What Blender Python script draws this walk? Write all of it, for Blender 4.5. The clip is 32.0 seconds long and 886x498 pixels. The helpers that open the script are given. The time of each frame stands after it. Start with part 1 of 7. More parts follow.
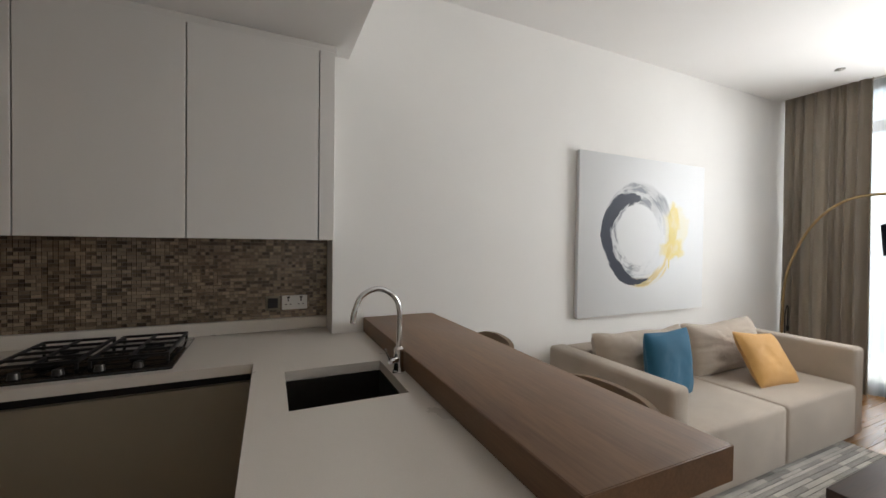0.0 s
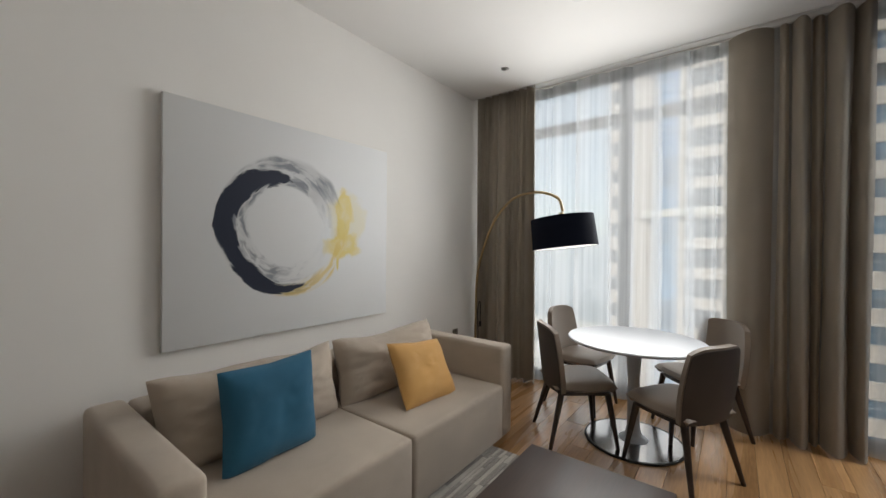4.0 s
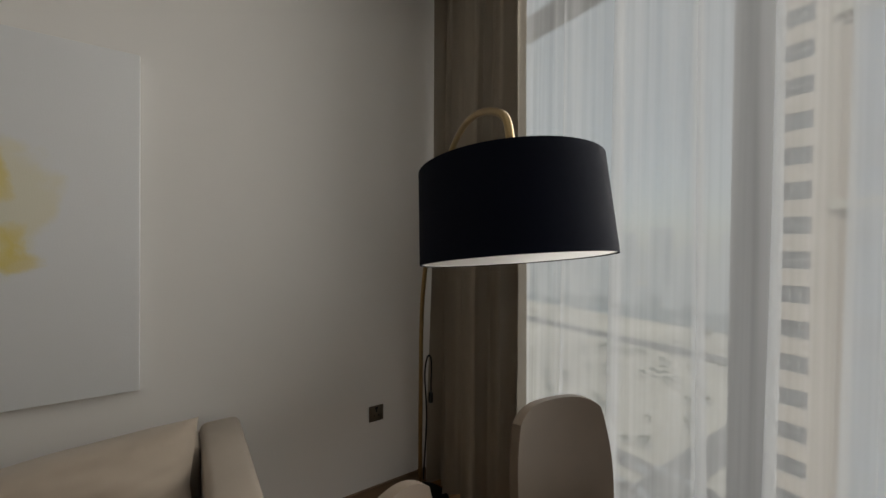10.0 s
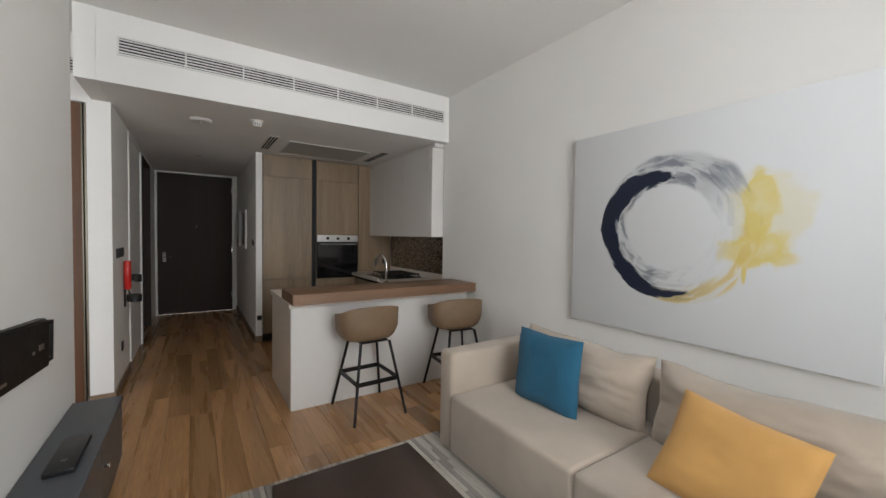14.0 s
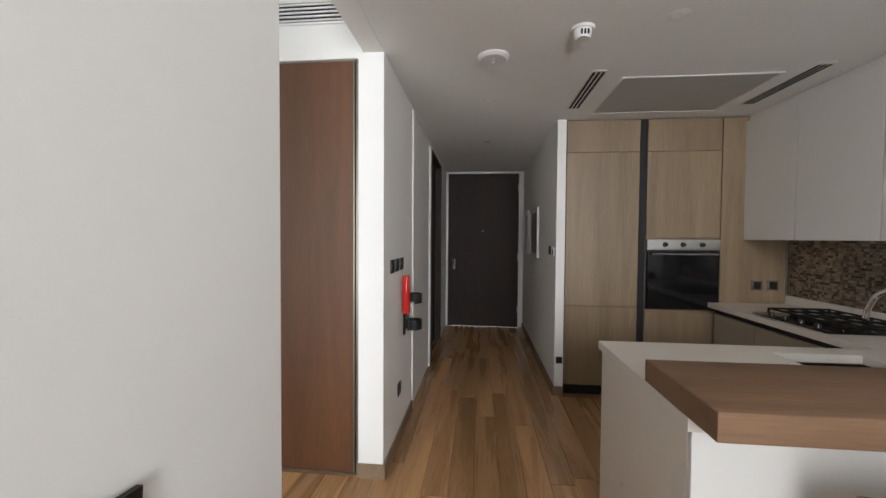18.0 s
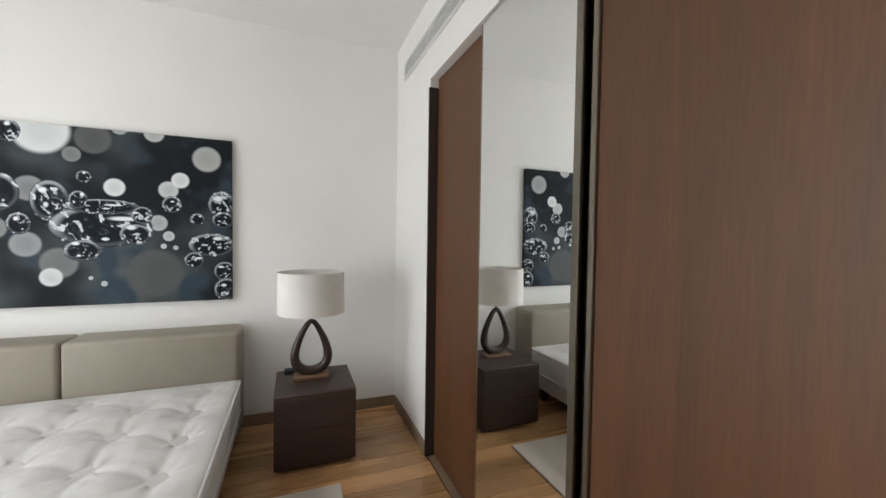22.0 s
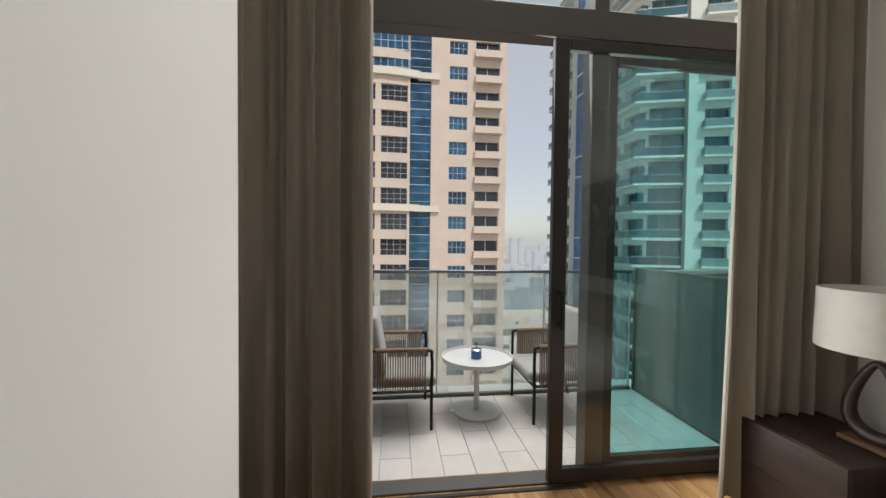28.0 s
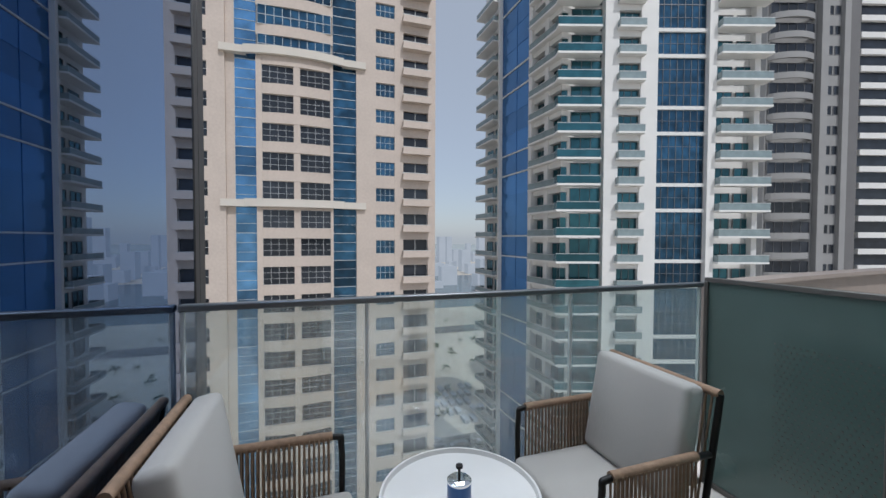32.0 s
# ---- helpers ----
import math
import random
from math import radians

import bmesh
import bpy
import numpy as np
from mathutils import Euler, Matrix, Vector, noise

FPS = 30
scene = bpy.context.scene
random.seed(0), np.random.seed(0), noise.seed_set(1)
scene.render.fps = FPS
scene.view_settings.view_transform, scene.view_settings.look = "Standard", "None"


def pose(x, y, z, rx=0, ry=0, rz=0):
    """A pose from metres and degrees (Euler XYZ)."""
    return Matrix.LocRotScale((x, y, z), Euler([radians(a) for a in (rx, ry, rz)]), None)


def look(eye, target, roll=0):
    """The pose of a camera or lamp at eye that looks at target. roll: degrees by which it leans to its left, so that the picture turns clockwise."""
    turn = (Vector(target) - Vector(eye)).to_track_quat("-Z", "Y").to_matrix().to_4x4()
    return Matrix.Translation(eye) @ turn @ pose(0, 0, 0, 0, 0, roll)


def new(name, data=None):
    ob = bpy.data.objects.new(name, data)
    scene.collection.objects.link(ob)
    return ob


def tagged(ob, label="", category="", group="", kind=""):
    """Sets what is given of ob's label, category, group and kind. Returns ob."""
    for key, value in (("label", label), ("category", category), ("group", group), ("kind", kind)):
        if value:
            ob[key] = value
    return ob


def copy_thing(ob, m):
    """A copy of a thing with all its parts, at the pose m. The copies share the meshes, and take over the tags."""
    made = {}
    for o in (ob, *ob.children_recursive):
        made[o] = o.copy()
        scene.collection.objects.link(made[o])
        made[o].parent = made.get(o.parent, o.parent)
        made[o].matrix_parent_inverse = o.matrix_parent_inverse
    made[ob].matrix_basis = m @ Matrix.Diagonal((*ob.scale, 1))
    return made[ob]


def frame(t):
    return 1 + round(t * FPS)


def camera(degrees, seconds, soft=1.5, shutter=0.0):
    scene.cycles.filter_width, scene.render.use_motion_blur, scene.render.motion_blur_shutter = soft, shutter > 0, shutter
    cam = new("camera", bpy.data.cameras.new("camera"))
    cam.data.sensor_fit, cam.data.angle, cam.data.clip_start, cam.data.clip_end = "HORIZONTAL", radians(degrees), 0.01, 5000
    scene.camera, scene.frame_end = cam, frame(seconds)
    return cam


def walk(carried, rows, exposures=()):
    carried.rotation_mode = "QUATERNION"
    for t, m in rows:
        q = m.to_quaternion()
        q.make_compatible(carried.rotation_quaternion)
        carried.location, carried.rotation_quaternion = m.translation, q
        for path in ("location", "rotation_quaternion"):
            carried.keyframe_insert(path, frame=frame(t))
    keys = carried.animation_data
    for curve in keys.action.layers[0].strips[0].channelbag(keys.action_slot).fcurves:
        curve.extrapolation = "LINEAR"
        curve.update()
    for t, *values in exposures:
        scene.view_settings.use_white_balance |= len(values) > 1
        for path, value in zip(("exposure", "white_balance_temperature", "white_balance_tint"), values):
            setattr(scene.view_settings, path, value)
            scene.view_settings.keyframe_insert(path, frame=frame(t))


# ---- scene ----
cam = camera(98.8, 32.0)
PATH = [
    (0, (-4.82, 1.895, 1.433), (-3.991, 3.715, 1.404), 0.7),
    (0.5, (-4.674, 1.919, 1.433), (-3.655, 3.64, 1.405), 0.7),
    (1, (-4.519, 1.92, 1.43), (-3.338, 3.534, 1.406), 0.7),
    (1.5, (-4.306, 1.902, 1.421), (-3.005, 3.421, 1.402), 0.6),
    (2, (-4.106, 1.868, 1.407), (-2.726, 3.315, 1.397), 0.4),
    (2.5, (-3.919, 1.888, 1.399), (-2.464, 3.26, 1.388), 0.6),
    (3, (-3.725, 1.879, 1.399), (-2.216, 3.192, 1.386), 0.6),
    (3.5, (-3.51, 1.862, 1.401), (-1.957, 3.123, 1.389), 0.5),
    (5.5, (-2.57, 1.866, 1.456), (-0.947, 3.034, 1.433), 0.8),
    (6, (-2.327, 1.831, 1.467), (-0.703, 2.998, 1.447), 0.8),
    (6.5, (-2.078, 1.843, 1.479), (-0.458, 3.015, 1.453), 0.8),
    (7, (-1.838, 1.826, 1.495), (-0.226, 3.01, 1.464), 0.7),
    (7.5, (-1.589, 1.832, 1.494), (0.016, 3.025, 1.469), 0.8),
    (8, (-1.382, 1.883, 1.479), (0.189, 3.12, 1.451), 0.7),
    (8.5, (-1.227, 2.007, 1.459), (0.301, 3.298, 1.436), 0.6),
    (9, (-1.171, 2.155, 1.454), (0.315, 3.493, 1.433), 0.8),
    (9.5, (-1.02, 2.229, 1.454), (0.33, 3.704, 1.439), 0.7),
    (10, (-0.929, 2.235, 1.447), (0.202, 3.885, 1.425), 0.6),
    (10.5, (-0.843, 2.163, 1.449), (-0.006, 3.979, 1.429), 0.5),
    (11, (-0.742, 2.109, 1.465), (-0.281, 4.055, 1.445), 0.6),
    (11.5, (-0.597, 2.043, 1.474), (-0.616, 4.043, 1.435), 0.5),
    (12, (-0.584, 1.979, 1.481), (-1.05, 3.923, 1.432), 0.8),
    (12.5, (-0.591, 1.927, 1.489), (-1.48, 3.718, 1.43), 0.85),
    (13, (-0.603, 1.874, 1.476), (-1.841, 3.443, 1.413), 0.8),
    (13.5, (-0.653, 1.806, 1.466), (-2.141, 3.141, 1.401), 0.85),
    (14, (-0.77, 1.77, 1.452), (-2.441, 2.865, 1.386), 0.9),
    (14.5, (-0.94, 1.723, 1.448), (-2.749, 2.571, 1.381), 0.8),
    (15, (-1.119, 1.708, 1.455), (-3.019, 2.329, 1.383), 0.8),
    (15.5, (-1.331, 1.736, 1.452), (-3.277, 2.189, 1.381), 0.75),
    (17.5, (-2.473, 1.807, 1.447), (-4.471, 1.731, 1.389), 0.45),
    (18, (-2.765, 1.762, 1.443), (-4.755, 1.566, 1.385), 0.4),
    (18.5, (-3.027, 1.73, 1.441), (-4.997, 1.388, 1.388), 0.5),
    (19, (-3.297, 1.732, 1.431), (-5.225, 1.202, 1.387), 0.2),
    (19.5, (-3.511, 1.686, 1.429), (-5.352, 0.906, 1.384), 0.4),
    (20, (-3.697, 1.613, 1.428), (-5.405, 0.574, 1.387), 0.6),
    (20.5, (-3.854, 1.524, 1.436), (-5.396, 0.251, 1.392), 0.4),
    (21, (-4.021, 1.421, 1.441), (-5.329, -0.091, 1.393), 0.6),
    (21.5, (-4.078, 1.299, 1.458), (-5.134, -0.398, 1.398), 0.8),
    (22, (-4.125, 1.18, 1.463), (-4.86, -0.679, 1.4), 0.8),
    (22.5, (-4.191, 1.077, 1.467), (-4.608, -0.878, 1.402), 0.7),
    (23, (-4.233, 0.987, 1.453), (-4.284, -1.012, 1.392), 0.7),
    (23.5, (-4.2, 0.886, 1.444), (-3.855, -1.083, 1.38), 0.7),
    (24, (-4.177, 0.776, 1.447), (-3.433, -1.079, 1.38), 0.7),
    (24.5, (-4.155, 0.693, 1.458), (-3.068, -0.985, 1.385), 0.7),
    (25, (-4.1, 0.615, 1.437), (-2.707, -0.819, 1.38), 0.7),
    (25.5, (-4.021, 0.569, 1.437), (-2.366, -0.554, 1.378), 0.6),
    (26, (-3.866, 0.577, 1.43), (-2.061, -0.283, 1.374), 0.6),
    (26.5, (-3.699, 0.583, 1.426), (-1.809, -0.07, 1.375), 0.7),
    (28.5, (-2.829, 0.445, 1.417), (-0.841, 0.232, 1.363), 0.4),
    (29, (-2.561, 0.43, 1.415), (-0.573, 0.222, 1.36), 0.3),
    (29.5, (-2.297, 0.44, 1.405), (-0.309, 0.224, 1.349), 0.8),
    (30, (-2.092, 0.409, 1.407), (-0.106, 0.18, 1.352), 0.6),
    (30.5, (-1.863, 0.386, 1.408), (0.121, 0.137, 1.354), 0.4),
    (31, (-1.639, 0.389, 1.406), (0.331, 0.046, 1.352), 0.3),
    (31.5, (-1.448, 0.363, 1.387), (0.489, -0.131, 1.339), 0.4),
    (32, (-1.263, 0.278, 1.381), (0.638, -0.343, 1.328), 0.2),
]
EXPOSURES = [(0, 0.84, 6250, 10), (2, 0.12, 6400, 10), (3, 0.05, 6350, 10), (6, -0.14, 6600, 10), (7, -0.42, 6600, 10), (8, -0.74, 6650, 10), (9.3, -1.06, 6700, 10), (10, -0.94, 6800, 10), (11, -0.42, 7200, 10), (12, 0.22, 6350, 10), (13, 0.38, 6200, 10), (15, 0.47, 6150, 10), (18, 1.12, 6050, 10), (19, 1.20, 6050, 10), (20, 1.14, 6200, 10), (21, 0.98, 6300, 10), (22, 0.98, 6250, 10), (23, 0.90, 6350, 10), (25, 0.18, 6500, 10), (26, 0.04, 6550, 10), (29, -0.15, 6700, 10), (30, -0.15, 6400, 10), (31, 0.00, 6250, 10), (32, -0.45, 5900, 10)]
walk(cam, [(t, look(eye, aim, roll)) for t, eye, aim, roll in PATH], EXPOSURES)

# ---- world and light ----
SUN_EL, SUN_AZ = radians(46), radians(255)  # azimuth from +y, clockwise
world = bpy.data.worlds.new("world")
scene.world = world
world.use_nodes = True
wn = world.node_tree.nodes
sky = wn.new("ShaderNodeTexSky")
sky.sky_type, sky.sun_disc = "NISHITA", False
sky.sun_elevation, sky.sun_rotation = SUN_EL, SUN_AZ
sky.air_density, sky.dust_density, sky.altitude = 1.0, 1.2, 60
haze = wn.new("ShaderNodeMixRGB")                # summer haze lifts the whole dome
haze.inputs["Fac"].default_value = 0.68
haze.inputs[2].default_value = (4.5, 4.7, 4.95, 1)
world.node_tree.links.new(sky.outputs[0], haze.inputs[1])
world.node_tree.links.new(haze.outputs[0], wn["Background"].inputs[0])
wn["Background"].inputs[1].default_value = 0.15

sun = new("sun", bpy.data.lights.new("sun", "SUN"))
sun.data.energy, sun.data.angle, sun.data.color = 2.5, radians(0.6), (1.0, 0.95, 0.88)
to_sun = Vector((math.sin(SUN_AZ) * math.cos(SUN_EL), math.cos(SUN_AZ) * math.cos(SUN_EL), math.sin(SUN_EL)))
sun.matrix_world = look(to_sun * 50, (0, 0, 0))


def fill_lamp(name, place, toward, width, height, power, color=(1.0, 0.97, 0.92), spread=180):
    """An area lamp added to stand in for skylight, at or near an opening."""
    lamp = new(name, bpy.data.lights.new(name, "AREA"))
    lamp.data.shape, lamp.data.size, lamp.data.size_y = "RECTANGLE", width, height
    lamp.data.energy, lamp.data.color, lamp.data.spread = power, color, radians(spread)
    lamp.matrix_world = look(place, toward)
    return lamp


fill_lamp("living_daylight", (0.575, 2.62, 1.55), (-4.0, 2.62, 1.55), 2.9, 2.8, 31, (1.0, 0.98, 0.945), 160)
# second lamp, added on the room side of the voile to light the room
fill_lamp("living_fill", (0.385, 2.72, 1.90), (-4.0, 2.72, 2.05), 1.5, 1.8, 30, (1.0, 0.98, 0.945), 116)
fill_lamp("bedroom_daylight", (-1.075, -0.425, 1.45), (-4.0, -0.80, 1.70), 1.7, 2.5, 30, (1.0, 1.0, 0.98), 174)
# unseen lamp added above the open balcony to brighten floor and chairs
fill_lamp("balcony_fill", (0.635, -0.795, 4.6), (-0.465, -0.745, 0.0), 2.6, 1.8, 205, (0.97, 0.99, 1.0))

# ---- materials ----
def tint(c, k):
    return tuple(min(1.0, v * k) for v in c[:3])


def surface(name, color, rough=0.5, metal=0.0, vary=0.12, scale=6.0, stretch=(1, 1, 1), bump=0.0, bump_scale=150.0,
            fine=0.0, per_object=0.0, coat=0.0, sheen=0.0, wear=0.0):
    """A plain surface: colour that drifts at two scales, roughness that drifts with it, fine relief."""
    m = bpy.data.materials.new(name)
    m.use_nodes = True
    n, l = m.node_tree.nodes, m.node_tree.links
    b = n["Principled BSDF"]
    b.inputs["Metallic"].default_value = metal
    b.inputs["Coat Weight"].default_value = coat
    b.inputs["Coat Roughness"].default_value = 0.15
    b.inputs["Sheen Weight"].default_value = sheen
    co = n.new("ShaderNodeTexCoord")
    mp = n.new("ShaderNodeMapping")
    mp.inputs["Scale"].default_value = stretch
    l.new(co.outputs["Object"], mp.inputs["Vector"])
    vec = mp.outputs["Vector"]
    if per_object:
        info = n.new("ShaderNodeObjectInfo")
        mul = n.new("ShaderNodeVectorMath")
        mul.operation = "SCALE"
        mul.inputs[0].default_value = (37.0, 19.0, 53.0)
        l.new(info.outputs["Random"], mul.inputs["Scale"])
        add = n.new("ShaderNodeVectorMath")
        l.new(vec, add.inputs[0])
        l.new(mul.outputs[0], add.inputs[1])
        vec = add.outputs[0]
    big = n.new("ShaderNodeTexNoise")
    big.inputs["Scale"].default_value, big.inputs["Detail"].default_value = scale, 5.0
    l.new(vec, big.inputs["Vector"])
    ramp = n.new("ShaderNodeValToRGB")
    ramp.color_ramp.elements[0].position, ramp.color_ramp.elements[1].position = 0.3, 0.7
    ramp.color_ramp.elements[0].color = (*tint(color, 1 - vary), 1)
    ramp.color_ramp.elements[1].color = (*tint(color, 1 + vary), 1)
    l.new(big.outputs["Fac"], ramp.inputs["Fac"])
    out = ramp.outputs["Color"]
    if fine:
        small = n.new("ShaderNodeTexNoise")
        small.inputs["Scale"].default_value, small.inputs["Detail"].default_value = bump_scale * 0.6, 3.0
        l.new(vec, small.inputs["Vector"])
        mix = n.new("ShaderNodeMixRGB")
        mix.blend_type = "OVERLAY"
        mix.inputs["Fac"].default_value = fine
        l.new(out, mix.inputs[1])
        l.new(small.outputs["Fac"], mix.inputs[2])
        out = mix.outputs[0]
    if per_object:
        hsv = n.new("ShaderNodeHueSaturation")
        rng = n.new("ShaderNodeMapRange")
        rng.inputs["To Min"].default_value, rng.inputs["To Max"].default_value = 1 - per_object, 1 + per_object
        l.new(info.outputs["Random"], rng.inputs["Value"])
        l.new(rng.outputs[0], hsv.inputs["Value"])
        l.new(out, hsv.inputs["Color"])
        out = hsv.outputs[0]
    l.new(out, b.inputs["Base Color"])
    rr = n.new("ShaderNodeMapRange")
    rr.inputs["To Min"].default_value, rr.inputs["To Max"].default_value = max(0.02, rough - 0.07 - wear), min(1, rough + 0.07 + wear)
    l.new(big.outputs["Fac"], rr.inputs["Value"])
    l.new(rr.outputs[0], b.inputs["Roughness"])
    if bump:
        bn = n.new("ShaderNodeTexNoise")
        bn.inputs["Scale"].default_value, bn.inputs["Detail"].default_value = bump_scale, 4.0
        l.new(vec, bn.inputs["Vector"])
        bp = n.new("ShaderNodeBump")
        bp.inputs["Strength"].default_value, bp.inputs["Distance"].default_value = bump, 0.002
        l.new(bn.outputs["Fac"], bp.inputs["Height"])
        l.new(bp.outputs[0], b.inputs["Normal"])
    return m


def wood(name, light, dark, rough=0.4, along="x", grain=9.0, per_object=0.0, coat=0.0, bump=0.15):
    """Wood with long fibres along one axis and slow cathedral figure."""
    m = bpy.data.materials.new(name)
    m.use_nodes = True
    n, l = m.node_tree.nodes, m.node_tree.links
    b = n["Principled BSDF"]
    b.inputs["Coat Weight"].default_value, b.inputs["Coat Roughness"].default_value = coat, 0.2
    co, mp = n.new("ShaderNodeTexCoord"), n.new("ShaderNodeMapping")
    mp.inputs["Scale"].default_value = {"x": (0.07, 1, 1), "y": (1, 0.07, 1), "z": (1, 1, 0.07)}[along]
    l.new(co.outputs["Object"], mp.inputs["Vector"])
    vec = mp.outputs["Vector"]
    info = n.new("ShaderNodeObjectInfo")
    mul = n.new("ShaderNodeVectorMath")
    mul.operation = "SCALE"
    mul.inputs[0].default_value = (31.0, 47.0, 23.0)
    l.new(info.outputs["Random"], mul.inputs["Scale"])
    add = n.new("ShaderNodeVectorMath")
    l.new(vec, add.inputs[0])
    l.new(mul.outputs[0], add.inputs[1])
    fig = n.new("ShaderNodeTexNoise")
    fig.inputs["Scale"].default_value, fig.inputs["Detail"].default_value, fig.inputs["Distortion"].default_value = grain, 6.0, 0.8
    fib = n.new("ShaderNodeTexNoise")
    fib.inputs["Scale"].default_value, fib.inputs["Detail"].default_value = grain * 14, 4.0
    l.new(add.outputs[0], fig.inputs["Vector"])
    l.new(add.outputs[0], fib.inputs["Vector"])
    mixf = n.new("ShaderNodeMath")
    mixf.operation = "MULTIPLY_ADD"
    mixf.inputs[1].default_value = 0.35
    l.new(fib.outputs["Fac"], mixf.inputs[0])
    sc = n.new("ShaderNodeMath")
    sc.operation = "MULTIPLY"
    sc.inputs[1].default_value = 0.68
    l.new(fig.outputs["Fac"], sc.inputs[0])
    l.new(sc.outputs[0], mixf.inputs[2])
    ramp = n.new("ShaderNodeValToRGB")
    ramp.color_ramp.elements[0].position, ramp.color_ramp.elements[1].position = 0.34, 0.68
    ramp.color_ramp.elements[0].color, ramp.color_ramp.elements[1].color = (*dark, 1), (*light, 1)
    l.new(mixf.outputs[0], ramp.inputs["Fac"])
    out = ramp.outputs["Color"]
    if per_object:
        hsv, rng = n.new("ShaderNodeHueSaturation"), n.new("ShaderNodeMapRange")
        rng.inputs["To Min"].default_value, rng.inputs["To Max"].default_value = 1 - per_object, 1 + per_object
        l.new(info.outputs["Random"], rng.inputs["Value"])
        l.new(rng.outputs[0], hsv.inputs["Value"])
        l.new(out, hsv.inputs["Color"])
        out = hsv.outputs[0]
    l.new(out, b.inputs["Base Color"])
    rr = n.new("ShaderNodeMapRange")
    rr.inputs["To Min"].default_value, rr.inputs["To Max"].default_value = rough - 0.08, rough + 0.1
    l.new(fig.outputs["Fac"], rr.inputs["Value"])
    l.new(rr.outputs[0], b.inputs["Roughness"])
    bp = n.new("ShaderNodeBump")
    bp.inputs["Strength"].default_value, bp.inputs["Distance"].default_value = bump, 0.001
    l.new(fib.outputs["Fac"], bp.inputs["Height"])
    l.new(bp.outputs[0], b.inputs["Normal"])
    return m


def woven(name, color, scale=260.0, vary=0.1, sheen=0.3, rough=0.9, bump=0.35):
    """Cloth: crossed threads, slow drift of tone."""
    m = surface(name, color, rough, vary=vary, scale=4.0, sheen=sheen)
    n, l = m.node_tree.nodes, m.node_tree.links
    b = n["Principled BSDF"]
    co = n.new("ShaderNodeTexCoord")
    heights = []
    for axis in ("X", "Y", "Z"):
        w = n.new("ShaderNodeTexWave")
        w.bands_direction = axis
        w.inputs["Scale"].default_value, w.inputs["Distortion"].default_value, w.inputs["Detail"].default_value = scale, 1.5, 2.0
        l.new(co.outputs["Object"], w.inputs["Vector"])
        heights.append(w)
    a1, a2 = n.new("ShaderNodeMath"), n.new("ShaderNodeMath")
    l.new(heights[0].outputs["Fac"], a1.inputs[0])
    l.new(heights[1].outputs["Fac"], a1.inputs[1])
    l.new(a1.outputs[0], a2.inputs[0])
    l.new(heights[2].outputs["Fac"], a2.inputs[1])
    bp = n.new("ShaderNodeBump")
    bp.inputs["Strength"].default_value, bp.inputs["Distance"].default_value = bump, 0.0015
    l.new(a2.outputs[0], bp.inputs["Height"])
    l.new(bp.outputs[0], b.inputs["Normal"])
    return m


def glass(name, color=(1, 1, 1), rough=0.0, reflect=0.08, sheen=(0.9, 0.95, 1.0)):
    """A pane: clear, tinted, with a mirror share that grows at a slant."""
    m = bpy.data.materials.new(name)
    m.use_nodes = True
    n, l = m.node_tree.nodes, m.node_tree.links
    n.remove(n["Principled BSDF"])
    tr, gl, mix, fr = (n.new("ShaderNode" + k) for k in ("BsdfTransparent", "BsdfGlossy", "MixShader", "LayerWeight"))
    tr.inputs["Color"].default_value = (*color, 1)
    gl.inputs["Roughness"].default_value = rough
    gl.inputs["Color"].default_value = (*sheen, 1)
    pw, mx = n.new("ShaderNodeMath"), n.new("ShaderNodeMath")
    pw.operation, mx.operation, mx.use_clamp = "POWER", "MULTIPLY_ADD", True
    pw.inputs[1].default_value = 5.0
    mx.inputs[1].default_value, mx.inputs[2].default_value = 0.85 - reflect, reflect + 0.03
    l.new(fr.outputs["Facing"], pw.inputs[0])
    l.new(pw.outputs[0], mx.inputs[0])
    l.new(mx.outputs[0], mix.inputs["Fac"])
    l.new(tr.outputs[0], mix.inputs[1])
    l.new(gl.outputs[0], mix.inputs[2])
    l.new(mix.outputs[0], n["Material Output"].inputs["Surface"])
    return m


def sheer_cloth(name, color, clear):
    """Thin voile: part clear, part cloth that lets light through; threads modulate it."""
    m = bpy.data.materials.new(name)
    m.use_nodes = True
    n, l = m.node_tree.nodes, m.node_tree.links
    n.remove(n["Principled BSDF"])
    tr, tl, df, m1, m2 = (n.new("ShaderNode" + k) for k in ("BsdfTransparent", "BsdfTranslucent", "BsdfDiffuse", "MixShader", "MixShader"))
    for s in (tl, df):
        s.inputs["Color"].default_value = (*color, 1)
    m1.inputs["Fac"].default_value = 0.4
    l.new(tl.outputs[0], m1.inputs[1])
    l.new(df.outputs[0], m1.inputs[2])
    co, no, rg = n.new("ShaderNodeTexCoord"), n.new("ShaderNodeTexNoise"), n.new("ShaderNodeMapRange")
    mp = n.new("ShaderNodeMapping")
    mp.inputs["Scale"].default_value = (13.0, 13.0, 0.22)
    l.new(co.outputs["Object"], mp.inputs["Vector"])
    l.new(mp.outputs[0], no.inputs["Vector"])
    no.inputs["Scale"].default_value, no.inputs["Detail"].default_value = 1.0, 3.0
    rg.inputs["From Min"].default_value, rg.inputs["From Max"].default_value = 0.38, 0.62
    rg.inputs["To Min"].default_value, rg.inputs["To Max"].default_value = 1 - clear - 0.10, 1 - clear + 0.10
    l.new(no.outputs["Fac"], rg.inputs["Value"])
    l.new(rg.outputs[0], m2.inputs["Fac"])
    l.new(tr.outputs[0], m2.inputs[1])
    l.new(m1.outputs[0], m2.inputs[2])
    l.new(m2.outputs[0], n["Material Output"].inputs["Surface"])
    return m


